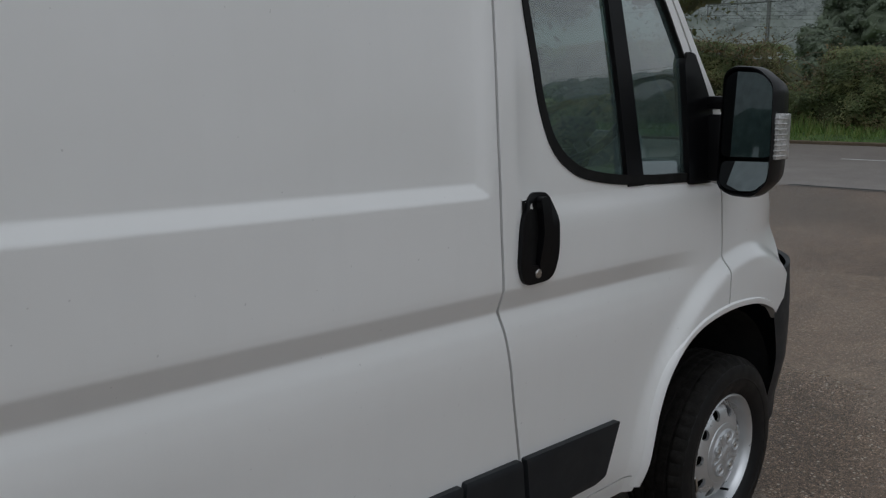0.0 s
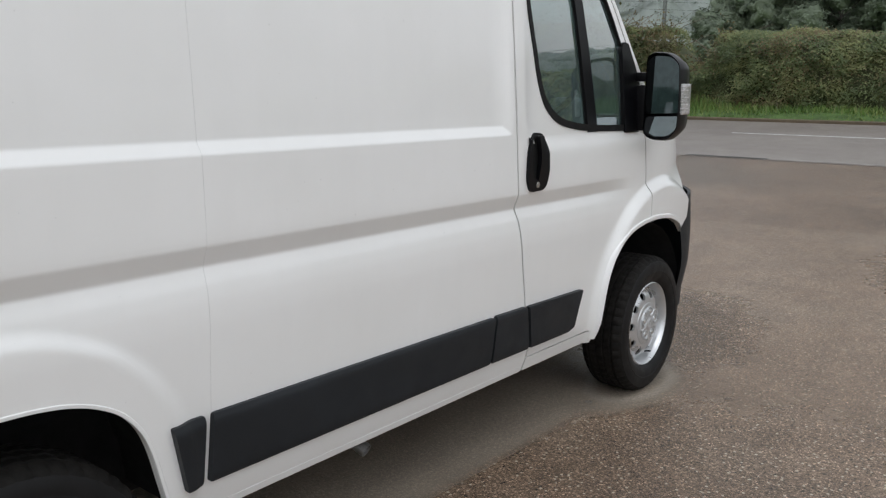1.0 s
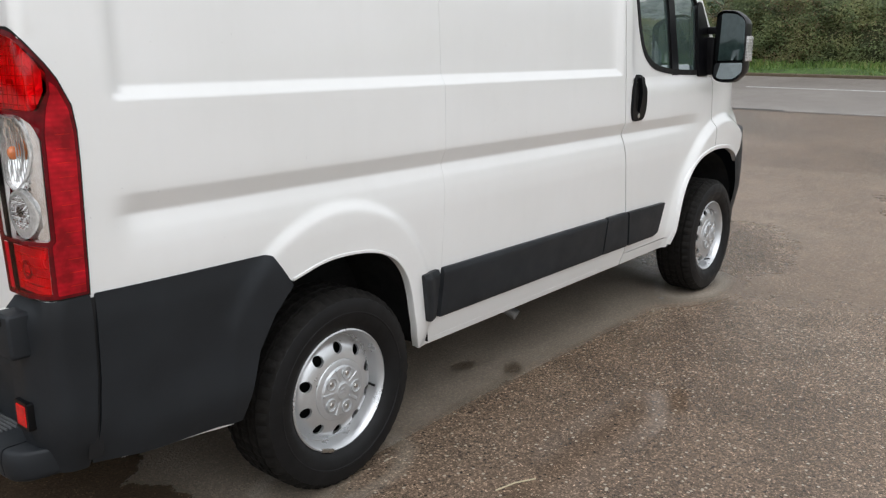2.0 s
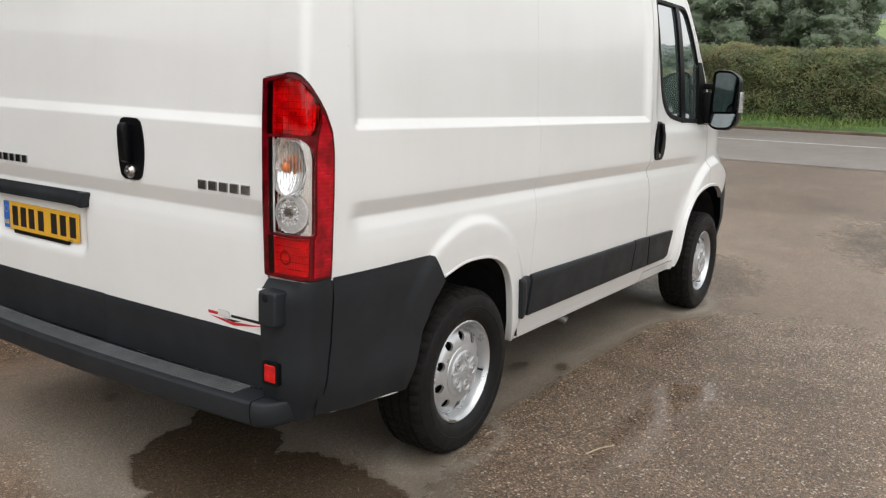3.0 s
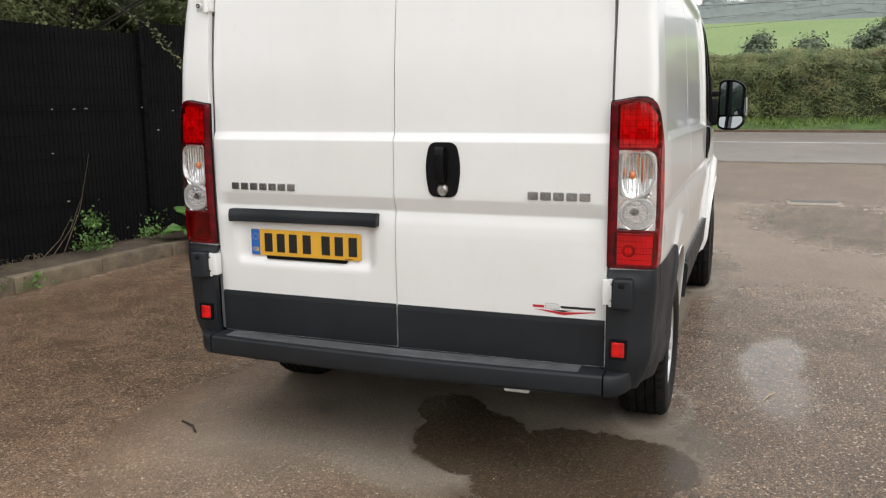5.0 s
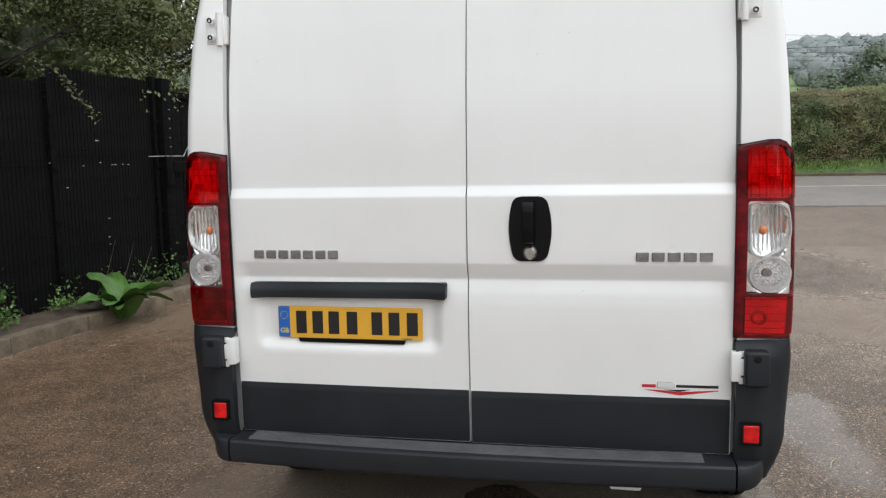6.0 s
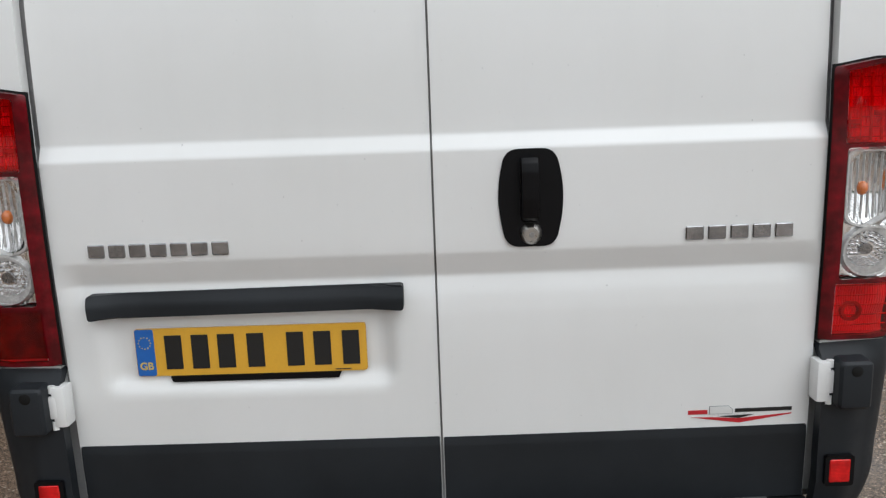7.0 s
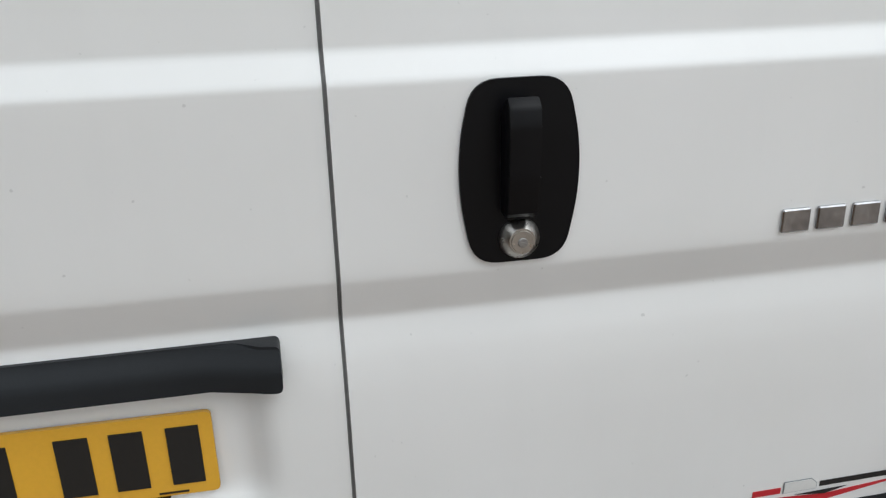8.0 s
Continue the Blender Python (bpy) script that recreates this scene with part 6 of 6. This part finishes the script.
def woods(name, rows, material, seed, label, size, per=320):
    """Distant woods: lumpy crowns of many clumps with ragged leafy edges, in one mesh."""
    rng = np.random.default_rng(seed)
    ball = bmesh.new()
    bmesh.ops.create_icosphere(ball, subdivisions=2, radius=1.0)
    ball.verts.ensure_lookup_table()
    unit = np.array([v.co[:] for v in ball.verts])
    tris = np.array([[v.index for v in f.verts] for f in ball.faces])
    ball.free()
    verts, faces, pts, out = [], [], [], []
    for x0, y0, x1, y1, count, h, r in rows:
        for i in range(count):
            q = (i + rng.random()) / count
            x, y = x0 + (x1 - x0) * q + rng.normal() * 6, y0 + (y1 - y0) * q + rng.normal() * 4
            z, hh, rr = ground_z(x, y), h * rng.uniform(0.65, 1.2), r * rng.uniform(0.75, 1.15)
            for j in range(12):
                d = rng.normal(size=3)
                d /= np.linalg.norm(d)
                c = np.array((x, y, z + hh * 0.5)) + d * np.array((rr, rr, hh * 0.42)) * (0.0 if j == 0 else 0.62)
                k = rr * (0.80 if j == 0 else rng.uniform(0.40, 0.66))
                wob = np.array([1.0 + 0.55 * noise.noise(Vector((c[0] + 1.7 * u[0], c[1] + 1.7 * u[1], 1.7 * u[2]))) for u in unit])
                faces.append(tris + 42 * len(verts))
                verts.append(c + unit * wob[:, None] * k * 0.9)
                d = rng.normal(size=(per, 3))
                d /= np.linalg.norm(d, axis=1)[:, None]
                pts.append(c + d * k * rng.uniform(0.72, 1.2, per)[:, None])
                out.append(d * 0.6 + np.array((0, 0, 0.6)))
    v, f = quads(np.concatenate(pts), size, rng, 0.6, 0.8, np.concatenate(out), 0.2)
    body = np.concatenate(verts)
    me = bpy.data.meshes.new(name)
    me.from_pydata(np.concatenate([body, v]).tolist(), [], np.concatenate(faces).tolist() + (f + len(body)).tolist())
    me.materials.append(material)
    me.shade_smooth()
    return tagged(new(name, me), label, "woodland", kind="stuff")


def canopy(name, x0, x1, y0, y1, tall, crown, material, seed, label, leaves=150000, fine=0.8):
    """The closed roof of a distant wood: low domed crowns side by side, rising with the hill."""
    rng = np.random.default_rng(seed)
    cells = int((x1 - x0) * (y1 - y0) / (crown * crown * 1.3))
    cx, cy = rng.uniform(x0, x1, cells), rng.uniform(y0, y1, cells)
    cr, ch = crown * rng.uniform(0.7, 1.4, cells), tall * rng.uniform(0.7, 1.1, cells)
    xs, ys = np.arange(x0, x1, 1.3), np.arange(y0, y1, fine)
    high = np.zeros((len(xs), len(ys)))
    for i, x in enumerate(xs):
        for j, y in enumerate(ys):
            d = np.minimum(np.hypot(cx - x, cy - y) / cr, 1.0)
            dome = float(np.max(ch * (0.55 + 0.45 * np.sqrt(1 - d * d))))
            edge = min(1.0, (x - x0) / 3, (y - y0) / 3 - 2.0 - 2.5 * noise.noise(Vector((x * 0.11, y * 0.06, 9))), (x1 - x) / 3, (y1 - y) / 4)
            lump = 0.8 * noise.noise(Vector((x * 0.6, y * 0.6, 1))) + 0.5 * noise.noise(Vector((x * 1.5, y * 1.5, 4)))
            high[i, j] = ground_z(x, y) + max(0.0, edge) * (dome + lump)
    px, py = np.meshgrid(xs, ys, indexing="ij")
    body = np.stack([px, py, high], axis=2).reshape(-1, 3)
    k = np.arange(len(xs) * len(ys)).reshape(len(xs), len(ys))
    faces = np.stack([k[:-1, :-1], k[1:, :-1], k[1:, 1:], k[:-1, 1:]], axis=2).reshape(-1, 4)
    at = rng.integers(0, len(body), leaves)
    pts = body[at] + rng.normal(size=(leaves, 3)) * np.array((0.7, 0.5, 0.35)) + np.array((-0.3, 0, 0.15))
    v, f = quads(pts, 0.30, rng, 0.6, 0.8, np.array((-0.55, -0.2, 0.75)))
    me = bpy.data.meshes.new(name)
    me.from_pydata(np.concatenate([body, v]).tolist(), [], faces.tolist() + (f + len(body)).tolist())
    me.materials.append(material)
    me.shade_smooth()
    return tagged(new(name, me), label, "woodland", kind="stuff")


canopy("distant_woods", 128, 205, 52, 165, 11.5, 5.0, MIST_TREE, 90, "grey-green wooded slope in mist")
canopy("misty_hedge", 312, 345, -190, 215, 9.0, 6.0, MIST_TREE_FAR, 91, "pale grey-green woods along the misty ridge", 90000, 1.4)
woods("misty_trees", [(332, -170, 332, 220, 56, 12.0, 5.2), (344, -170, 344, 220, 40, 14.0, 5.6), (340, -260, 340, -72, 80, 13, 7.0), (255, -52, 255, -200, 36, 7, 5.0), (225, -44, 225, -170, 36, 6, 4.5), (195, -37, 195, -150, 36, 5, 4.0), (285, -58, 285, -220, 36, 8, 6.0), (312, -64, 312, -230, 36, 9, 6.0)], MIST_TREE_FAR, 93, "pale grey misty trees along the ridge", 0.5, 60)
# Unseen trees behind the view, added for reflections in paint and mirrors.
woods("treeline", [(-120, -160, -60, -190, 60, 11, 7), (-150, -150, -190, 60, 80, 11, 7), (-190, 60, -120, 180, 60, 11, 7), (60, -140, -60, -190, 50, 11, 7)], TREE, 92, "unseen dark green tree line round the yard, added for reflections", 0.9, 16)

# ---- overhead line of the railway beyond the hedge ----
gantry = thing("rail_gantry", "grey steel railway gantry with overhead wires", "gantry")
GALV = surface("galvanised_steel", (0.17, 0.175, 0.175), 0.6, metal=0.3, spread=0.2, scale=2)
PX, PY = 82.0, 35.0
base_z = ground_z(PX, PY)
part("mast", join(tube([(PX - 0.25, PY, base_z), (PX - 0.25, PY, 12.4)], 0.10, 6), tube([(PX + 0.25, PY, base_z), (PX + 0.25, PY, 12.4)], 0.10, 6), *[tube([(PX - 0.25, PY, z), (PX + 0.25, PY, z + 0.6)], 0.04, 4) for z in spread(base_z + 1, 11.6, 0.6)]), GALV, gantry)
lattice = [tube([(PX, PY - 0.6, z), (PX - 4, PY + 13, z)], 0.07, 6) for z in (12.0, 12.7)]
for i in range(14):
    q = i / 14
    p0, p1 = (PX - 4 * q, PY - 0.6 + 13.6 * q, 12.0 if i % 2 else 12.7), (PX - 4 * (q + 1 / 14), PY - 0.6 + 13.6 * (q + 1 / 14), 12.7 if i % 2 else 12.0)
    lattice.append(tube([p0, p1], 0.045, 4))
part("boom", join(*lattice), GALV, gantry)
for q in (0.25, 0.45, 0.62):
    x, y = PX - 4 * q, PY - 0.6 + 13.6 * q
    part("dropper", join(tube([(x, y, 12.2), (x, y, 10.9)], 0.05, 5), tube([(x, y, 11.0), (x - 0.3, y - 1.0, 10.4)], 0.06, 5)), GALV, gantry)
for i, (z, dy) in enumerate(((9.6, 1.5), (10.4, 3.0), (11.2, 5.0), (12.6, 0.0), (10.9, 7.0))):
    pts = [(PX - 4 * dy / 13 + 3 * q - 2 + 0.1 * (PY + dy - (PY + dy - 140 * q)) * -0.04, PY + dy - 140 * q, z - 1.2 * math.sin(math.pi * ((q * 3) % 1.0))) for q in (k / 36 for k in range(37))]
    part("wire", tube(pts, 0.013, 4), TRIM, gantry)
wire = thing("roadside_wire", "thin overhead wire beyond the hedge", "wire")
part("cable", tube([(26.0, y, 4.75 + 0.0004 * y * y) for y in spread(-40, 40, 8)], 0.008, 4), TRIM, wire)


# ---- fence line, kerb and gate beside the yard ----
def fence_at(s, out=0.0):
    """s metres along the fence line from x = 0; out is towards the yard."""
    c, k = math.cos(math.atan(-0.045)), math.sin(math.atan(-0.045))
    return s * c + out * k, 4.56 + s * k - out * c


FENCE = surface("black_fence_steel", (0.0032, 0.0032, 0.0036), 0.85, spread=0.3, scale=6, shine=0.12)


def cloth_material():
    n = Nodes("black_screen_cloth")
    weave = n.noise(500, 2)
    fold = n.node("ShaderNodeMapping", Scale=(7.0, 7.0, 0.5))
    n.link(n.place(), fold.inputs["Vector"])
    n.put(Base_Color=n.ramp(n.noise(1.4, 5), [(0.3, (0.0024, 0.0024, 0.0027)), (0.7, (0.0056, 0.0056, 0.0058))]), Roughness=0.85, Specular_IOR_Level=0.2)
    n.bump(n.noise(1.0, 3, 0.5, fold.outputs["Vector"]), 0.6, 0.02)
    return n.mat


CLOTH = cloth_material()
yard_fence = thing("yard_fence", "black mesh fence backed with black screen cloth", "fence")


def upright(s0, s1, z0, z1, out0, out1, bevel=0.0):
    """A box in the fence's own direction."""
    m = Matrix.Translation((*fence_at(0), 0)) @ pose(0, 0, 0, 0, 0, math.degrees(math.atan(-0.045)))
    return moved(block(s0, s1, -out1, -out0, z0, z1, bevel), m)


FENCE_LINE = Matrix.Translation((*fence_at(0), 0)) @ pose(0, 0, 0, 0, 0, math.degrees(math.atan(-0.045)))


def wire_data(name, bm):
    me = bpy.data.meshes.new(name)
    bm.to_mesh(me)
    bm.free()
    me.materials.append(FENCE)
    return me


upright_wire = wire_data("upright_wire", block(-0.0022, 0.0022, -0.0165, -0.012, 0.12, 2.115))
cross_wire = wire_data("cross_wire", block(0.0, 1.0, -0.023, -0.017, -0.003, 0.003))


def wire_at(data, s, z, length=1.0, tall=1.0):
    ob = new(data.name.split(".")[0], data)
    ob.parent = yard_fence
    ob.matrix_local = FENCE_LINE @ pose(s, 0, z) @ Matrix.Diagonal((length, 1, tall, 1))


for s0, s1, top in ((-7.05, -4.55, 2.10), (-4.55, -2.05, 2.10), (-2.05, 0.45, 2.10), (0.45, 2.95, 2.15), (2.95, 4.55, 2.29)):
    part("screen_cloth", sheet([(s0 + 0.03, 0.14), (s1 - 0.03, 0.14), (s1 - 0.03, top), (s0 + 0.03, top)], lambda s, z: Vector((*fence_at(s, -0.012 + 0.012 * math.sin(7 * s) * math.sin(2.1 * z) + 0.006 * noise.noise(Vector((s * 4, z * 3, 0)))), z)), spread(s0, s1, 0.07), spread(0.2, top, 0.12), inward=(0, 0.003, 0), step=0.1), CLOTH, yard_fence)
    for s in spread(s0 + 0.05, s1 - 0.05, 0.05 if s0 >= -2.0 else 0.25):
        wire_at(upright_wire, s, 0.0, 1.0, top / 2.10)
    for z in (0.16, 0.36, 0.58, 0.63, 0.78, 0.98, 1.18, 1.38, 1.43, 1.58, 1.78, 1.98, 2.03, 2.10):
        wire_at(cross_wire, s0 + 0.03, z * top / 2.10, s1 - s0 - 0.06)
    part("post", upright(s1 - 0.03, s1 + 0.03, 0.05, top + 0.05, -0.05, 0.03, 0.004), FENCE, yard_fence)
    for z in (0.45, 0.9, 1.38, 1.85):
        part("clip", upright(s1 - 0.035, s1 + 0.035, z, z + 0.035, 0.030, 0.042, 0.004), FENCE, yard_fence)
TIE_AND_SPECK = surface("pale_cable_tie", (0.55, 0.55, 0.52), 0.5)
# Small pale bars stand for daylight through holes in the cloth.
for i in range(34):
    s = rng.uniform(-1.0, 4.4)
    z = 1.43 + rng.normal() * 0.01 if i % 2 else rng.uniform(0.6, 1.9)
    part("cable_tie", upright(s, s + 0.016 + 0.012 * rng.random(), z, z + 0.006, 0.022, 0.027), TIE_AND_SPECK, yard_fence)
gate = thing("yard_gate", "black steel gate beside the fence", "gate")
part("gate_post", upright(4.620, 4.780, 0.1, 2.33, -0.08, 0.08, 0.006), FENCE, gate)
part("latch", upright(4.600, 4.740, 1.18, 1.50, 0.08, 0.11, 0.006), FENCE, gate)
part("latch_bar", upright(4.720, 5.070, 1.32, 1.44, 0.08, 0.12, 0.006), FENCE, gate)
for z in (0.30, 2.14):
    part("rail", upright(4.880, 8.420, z, z + 0.07, -0.03, 0.03, 0.004), FENCE, gate)
for s in spread(4.92, 8.3, 0.17):
    part("board", upright(s, s + 0.155, 0.32, 2.16, -0.02, 0.0, 0.002), FENCE, gate)
for i in range(5):
    part("gate_tie", upright(4.720, 4.745, 1.60 + 0.10 * i, 1.605 + 0.10 * i, 0.081, 0.086), TIE_AND_SPECK, gate)
part("gate_cord", tube([(*fence_at(4.35, 0.06), 1.50), (*fence_at(4.95, 0.10), 1.50), (*fence_at(5.05, 0.10), 1.60)], 0.004, 6), TIE_AND_SPECK, gate)
part("gate_post", upright(4.840, 4.910, 0.15, 2.2, -0.04, 0.04, 0.004), FENCE, gate)

tagged(part("soil_strip", sweep([[(*fence_at(s, out), z + 0.012 * noise.noise(Vector((s * 3, out * 9, 0)))) for out, z in ((0.36, 0.100), (0.28, 0.115), (0.15, 0.135), (0.0, 0.15), (-0.4, 0.16), (-6, 0.2))] for s in spread(-9, 12, 0.12)]), SOIL), "strip of bare soil under the fence", "soil", kind="structure")
kerb_line = tagged(new("kerb"), "low weathered concrete kerb along the fence", "kerb", kind="structure")
KM = Matrix.Translation((*fence_at(0), 0)) @ pose(0, 0, 0, 0, 0, math.degrees(math.atan(-0.045)))
stone_mesh = part("kerb_stone", block(0.004, 0.906, -0.125, 0.0, -0.05, 0.128, 0.014, 2), KERB, kerb_line)
stone_mesh.matrix_local = KM @ pose(-6.4, -0.34, 0)
for i in range(1, 19):
    k = new("kerb_stone", stone_mesh.data)
    k.parent = kerb_line
    k.matrix_local = KM @ pose(-6.4 + 0.912 * i, -0.34 + 0.006 * math.sin(i * 2.3), 0.004 * math.sin(i * 1.7), 0, 0, 0.3 * math.sin(i * 3.1))

sign = thing("yard_sign", "white and red sign fixed to the fence", "sign")
SIGN_RED = surface("sign_red", (0.62, 0.025, 0.04), 0.4, spread=0.06)
part("board", upright(0.430, 1.120, 1.452, 1.777, 0.03, 0.038, 0.002), PALE_INK, sign)
part("red_panel", upright(0.432, 1.118, 1.454, 1.637, 0.038, 0.040), SIGN_RED, sign)
part("caption_bar", upright(0.990, 1.085, 1.690, 1.707, 0.038, 0.0395), INK, sign)
part("caption_mark", upright(0.970, 1.080, 1.670, 1.678, 0.038, 0.0395), SIGN_RED, sign)
WORDS = Matrix.Translation((*fence_at(0), 0)) @ pose(0, 0, 0, 0, 0, math.degrees(math.atan(-0.045)))
for words, s, z in (("er", 1.025, 1.582), ("g", 1.035, 1.505)):
    lettering("letters", words, 0.088, WORDS @ pose(s, -0.0405, z, 90, 0, 0), PALE_INK, sign, 0.002)

# drain cover in the forecourt
drain = thing("drain_channel", "pale concrete drain surround with a steel grate", "drain")
DX, DY = 8.15, -2.15
dz = ground_z(DX, DY)
part("surround", moved(block(-0.19, 0.19, -0.35, 0.35, -0.04, 0.010, 0.006), pose(DX, DY, dz, 0, -2.6, 5)), surface("pale_concrete", (0.36, 0.31, 0.26), 0.9, spread=0.2, scale=8, fine=150, relief=0.4), drain)
part("grate", moved(block(-0.05, 0.06, -0.29, 0.29, 0.0, 0.022, 0.004), pose(DX + 0.06, DY, dz, 0, -2.6, 5)), GALV, drain)


# ---- plants and litter along the kerb ----
def dock_leaf(length, width, bend, rng):
    bm = bmesh.new()
    rows = []
    k = 7
    for i in range(k + 1):
        q = i / k
        w = width * math.sin(math.pi * min(1, q * 0.92 + 0.06)) ** 0.8
        x, z = length * (0.25 * q + 0.65 * q * q), length * (1.15 * q - bend * 0.72 * q * q)
        curl = 0.03 * math.sin(9 * q)
        rows.append([bm.verts.new((x, -w, z + 0.25 * w + curl)), bm.verts.new((x, -w * 0.5, z + 0.06 * w)), bm.verts.new((x, 0, z)), bm.verts.new((x, w * 0.5, z + 0.06 * w)), bm.verts.new((x, w, z + 0.25 * w - curl))])
    for a, b in zip(rows, rows[1:]):
        for j in range(4):
            bm.faces.new((a[j], a[j + 1], b[j + 1], b[j]))
    return bm


DOCK = surface("dock_leaf", (0.085, 0.19, 0.035), 0.42, spread=0.35, scale=9, fine=80, relief=0.4, depth=0.002)
dock = thing("dock_plant", "broad-leaved green dock plant by the kerb", "plant")
for i in range(17):
    a = 360 * i / 17 + rng.uniform(-14, 14)
    size = rng.uniform(0.30, 0.56)
    leaf = part("leaf", dock_leaf(size, size * 0.24, rng.uniform(0.55, 1.30), rng), DOCK, dock, smooth=60)
    leaf.matrix_local = pose(3.08 + 0.03 * math.cos(i), 3.90 + 0.03 * math.sin(i), 0.03, rng.uniform(-14, 14), 0, a)
weeds = []
for cx, cy, cz, r, k in ((2.02, 4.32, 0.16, 0.10, 260), (2.06, 4.36, 0.36, 0.07, 150), (3.9, 4.14, 0.17, 0.14, 90), (4.35, 4.12, 0.17, 0.14, 110), (3.6, 4.28, 0.16, 0.10, 120), (0.55, 3.98, 0.06, 0.08, 140), (1.0, 3.98, 0.04, 0.06, 60), (2.75, 4.25, 0.18, 0.10, 160), (-0.6, 4.05, 0.08, 0.15, 160), (4.6, 3.85, 0.05, 0.10, 120)):
    for i in range(k):
        weeds.append((cx + rng.normal() * r, cy + rng.normal() * r * 0.5, cz + abs(rng.normal()) * r))
tagged(foliage("weeds", weeds, 0.021, WEED, 30), "small green weeds along the kerb and fence", "weeds", kind="stuff")
tw = []
for i in range(150):
    s = rng.uniform(-1.5, 4.5)
    x, y = fence_at(s, rng.uniform(0.03, 0.30))
    a, l = rng.uniform(0, math.pi), rng.uniform(0.06, 0.32)
    tw.append(tube([(x, y, 0.15), (x + l * 0.5 * math.cos(a), y + 0.1 * math.sin(a), 0.17 + 0.05 * rng.random()), (x + l * math.cos(a), y + 0.14 * math.sin(a), 0.15 + 0.06 * rng.random())], 0.0035, 4, 0.4))
for s, h in ((1.95, 0.9), (1.7, 0.35), (1.82, 0.5), (3.5, 0.55), (3.8, 0.5), (4.1, 0.42)):
    x, y = fence_at(s, 0.1)
    tw.append(tube([(x - 0.25, y, 0.14), (x, y, 0.14 + h * 0.45), (x + 0.16, y, 0.14 + h)], 0.004, 4, 0.3))
tagged(part("dead_twigs", join(*tw), TWIG), "dead twigs and stems on the soil strip", "twigs", kind="stuff")
bits = []
for i in range(90):
    x, y = rng.uniform(-3.0, 3.0), rng.uniform(-1.9, 3.7)
    if abs(y) < 0.95 and x > -0.9:
        continue
    bits.append((x, y, 0.006))
tagged(foliage("fallen_bits", bits, 0.010, surface("pale_leaf_litter", (0.42, 0.36, 0.22), 0.8, spread=0.3), 31, None, 3.0), "pale scraps of leaf on the tarmac", "litter", kind="stuff")
straw = thing("straw", "pale straw lying on the tarmac", "straw")
part("stalk", tube([(0.25, -1.43, 0.004), (0.33, -1.455, 0.007), (0.40, -1.49, 0.004)], 0.0028, 5), surface("straw", (0.50, 0.42, 0.28), 0.8), straw)
stick = thing("stick", "short dark twig on the tarmac", "twig")
part("stem", tube([(-1.02, 0.96, 0.006), (-0.97, 1.01, 0.010), (-0.93, 1.10, 0.006)], 0.005, 5), BARK, stick)

# ---- trees behind the fence ----
tree("tree", 8.9, 7.0, 6.5, 2.6, 30000, 0.038, OLIVE, 120, "slender pale-leaved tree behind the fence", 0.07, (0.3, 0.2), 0.30, lobes=24, core=0.26)
tree("tree", 6.8, 7.6, 6.0, 2.7, 40000, 0.034, OLIVE, 124, "dark tree overhanging the fence", 0.07, (-0.4, -0.3), 0.28, lobes=24, core=0.26)
tree("tree", 4.2, 6.6, 5.2, 2.4, 44000, 0.030, OLIVE, 128, "dark tree overhanging the fence", 0.06, (-0.2, -0.5), 0.33, lobes=24, core=0.26)
tree("tree", 1.6, 6.9, 5.4, 2.4, 44000, 0.030, OLIVE, 132, "dark tree overhanging the fence", 0.06, (0.2, -0.5), 0.33, lobes=24, core=0.26)
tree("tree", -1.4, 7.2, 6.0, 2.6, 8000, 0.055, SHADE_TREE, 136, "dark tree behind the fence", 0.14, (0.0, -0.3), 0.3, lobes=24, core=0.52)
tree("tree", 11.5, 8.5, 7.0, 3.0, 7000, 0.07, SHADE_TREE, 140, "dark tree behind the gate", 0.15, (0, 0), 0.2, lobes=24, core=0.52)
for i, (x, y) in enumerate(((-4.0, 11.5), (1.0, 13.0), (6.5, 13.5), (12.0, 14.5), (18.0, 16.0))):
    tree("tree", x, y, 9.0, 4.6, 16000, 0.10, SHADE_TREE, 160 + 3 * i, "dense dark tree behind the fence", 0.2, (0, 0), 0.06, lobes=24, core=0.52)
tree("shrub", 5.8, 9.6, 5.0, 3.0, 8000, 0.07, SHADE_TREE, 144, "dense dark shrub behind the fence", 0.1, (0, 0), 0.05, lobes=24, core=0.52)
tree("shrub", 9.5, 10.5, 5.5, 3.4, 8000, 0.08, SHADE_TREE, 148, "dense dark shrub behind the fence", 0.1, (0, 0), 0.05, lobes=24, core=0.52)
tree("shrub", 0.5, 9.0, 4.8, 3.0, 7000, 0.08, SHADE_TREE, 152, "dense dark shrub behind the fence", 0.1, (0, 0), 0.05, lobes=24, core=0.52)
tree("tree", 13.6, 9.2, 9.5, 3.6, 20000, 0.07, PALE_TREE, 180, "pale-leaved tree behind the gate", 0.10, (0.2, 0.1), 0.10, lobes=24, core=0.70)

spray = thing("hanging_spray", "leafy spray of branch hanging over the fence", "branch")
twig_line = [(2.75, 4.75, 2.55), (2.90, 4.32, 2.26), (3.10, 4.28, 2.12), (3.28, 4.27, 1.96), (3.40, 4.27, 1.84)]
part("stem", tube(twig_line, 0.006, 5, 0.3), BARK, spray)
hung = []
for a, b in zip(twig_line, twig_line[1:]):
    for i in range(26):
        p = Vector(a).lerp(Vector(b), rng.random())
        hung.append((p.x + rng.normal() * 0.03, p.y + rng.normal() * 0.03, p.z + rng.normal() * 0.03))
foliage("leaves", hung, 0.022, PALE_TREE, 190, spray)
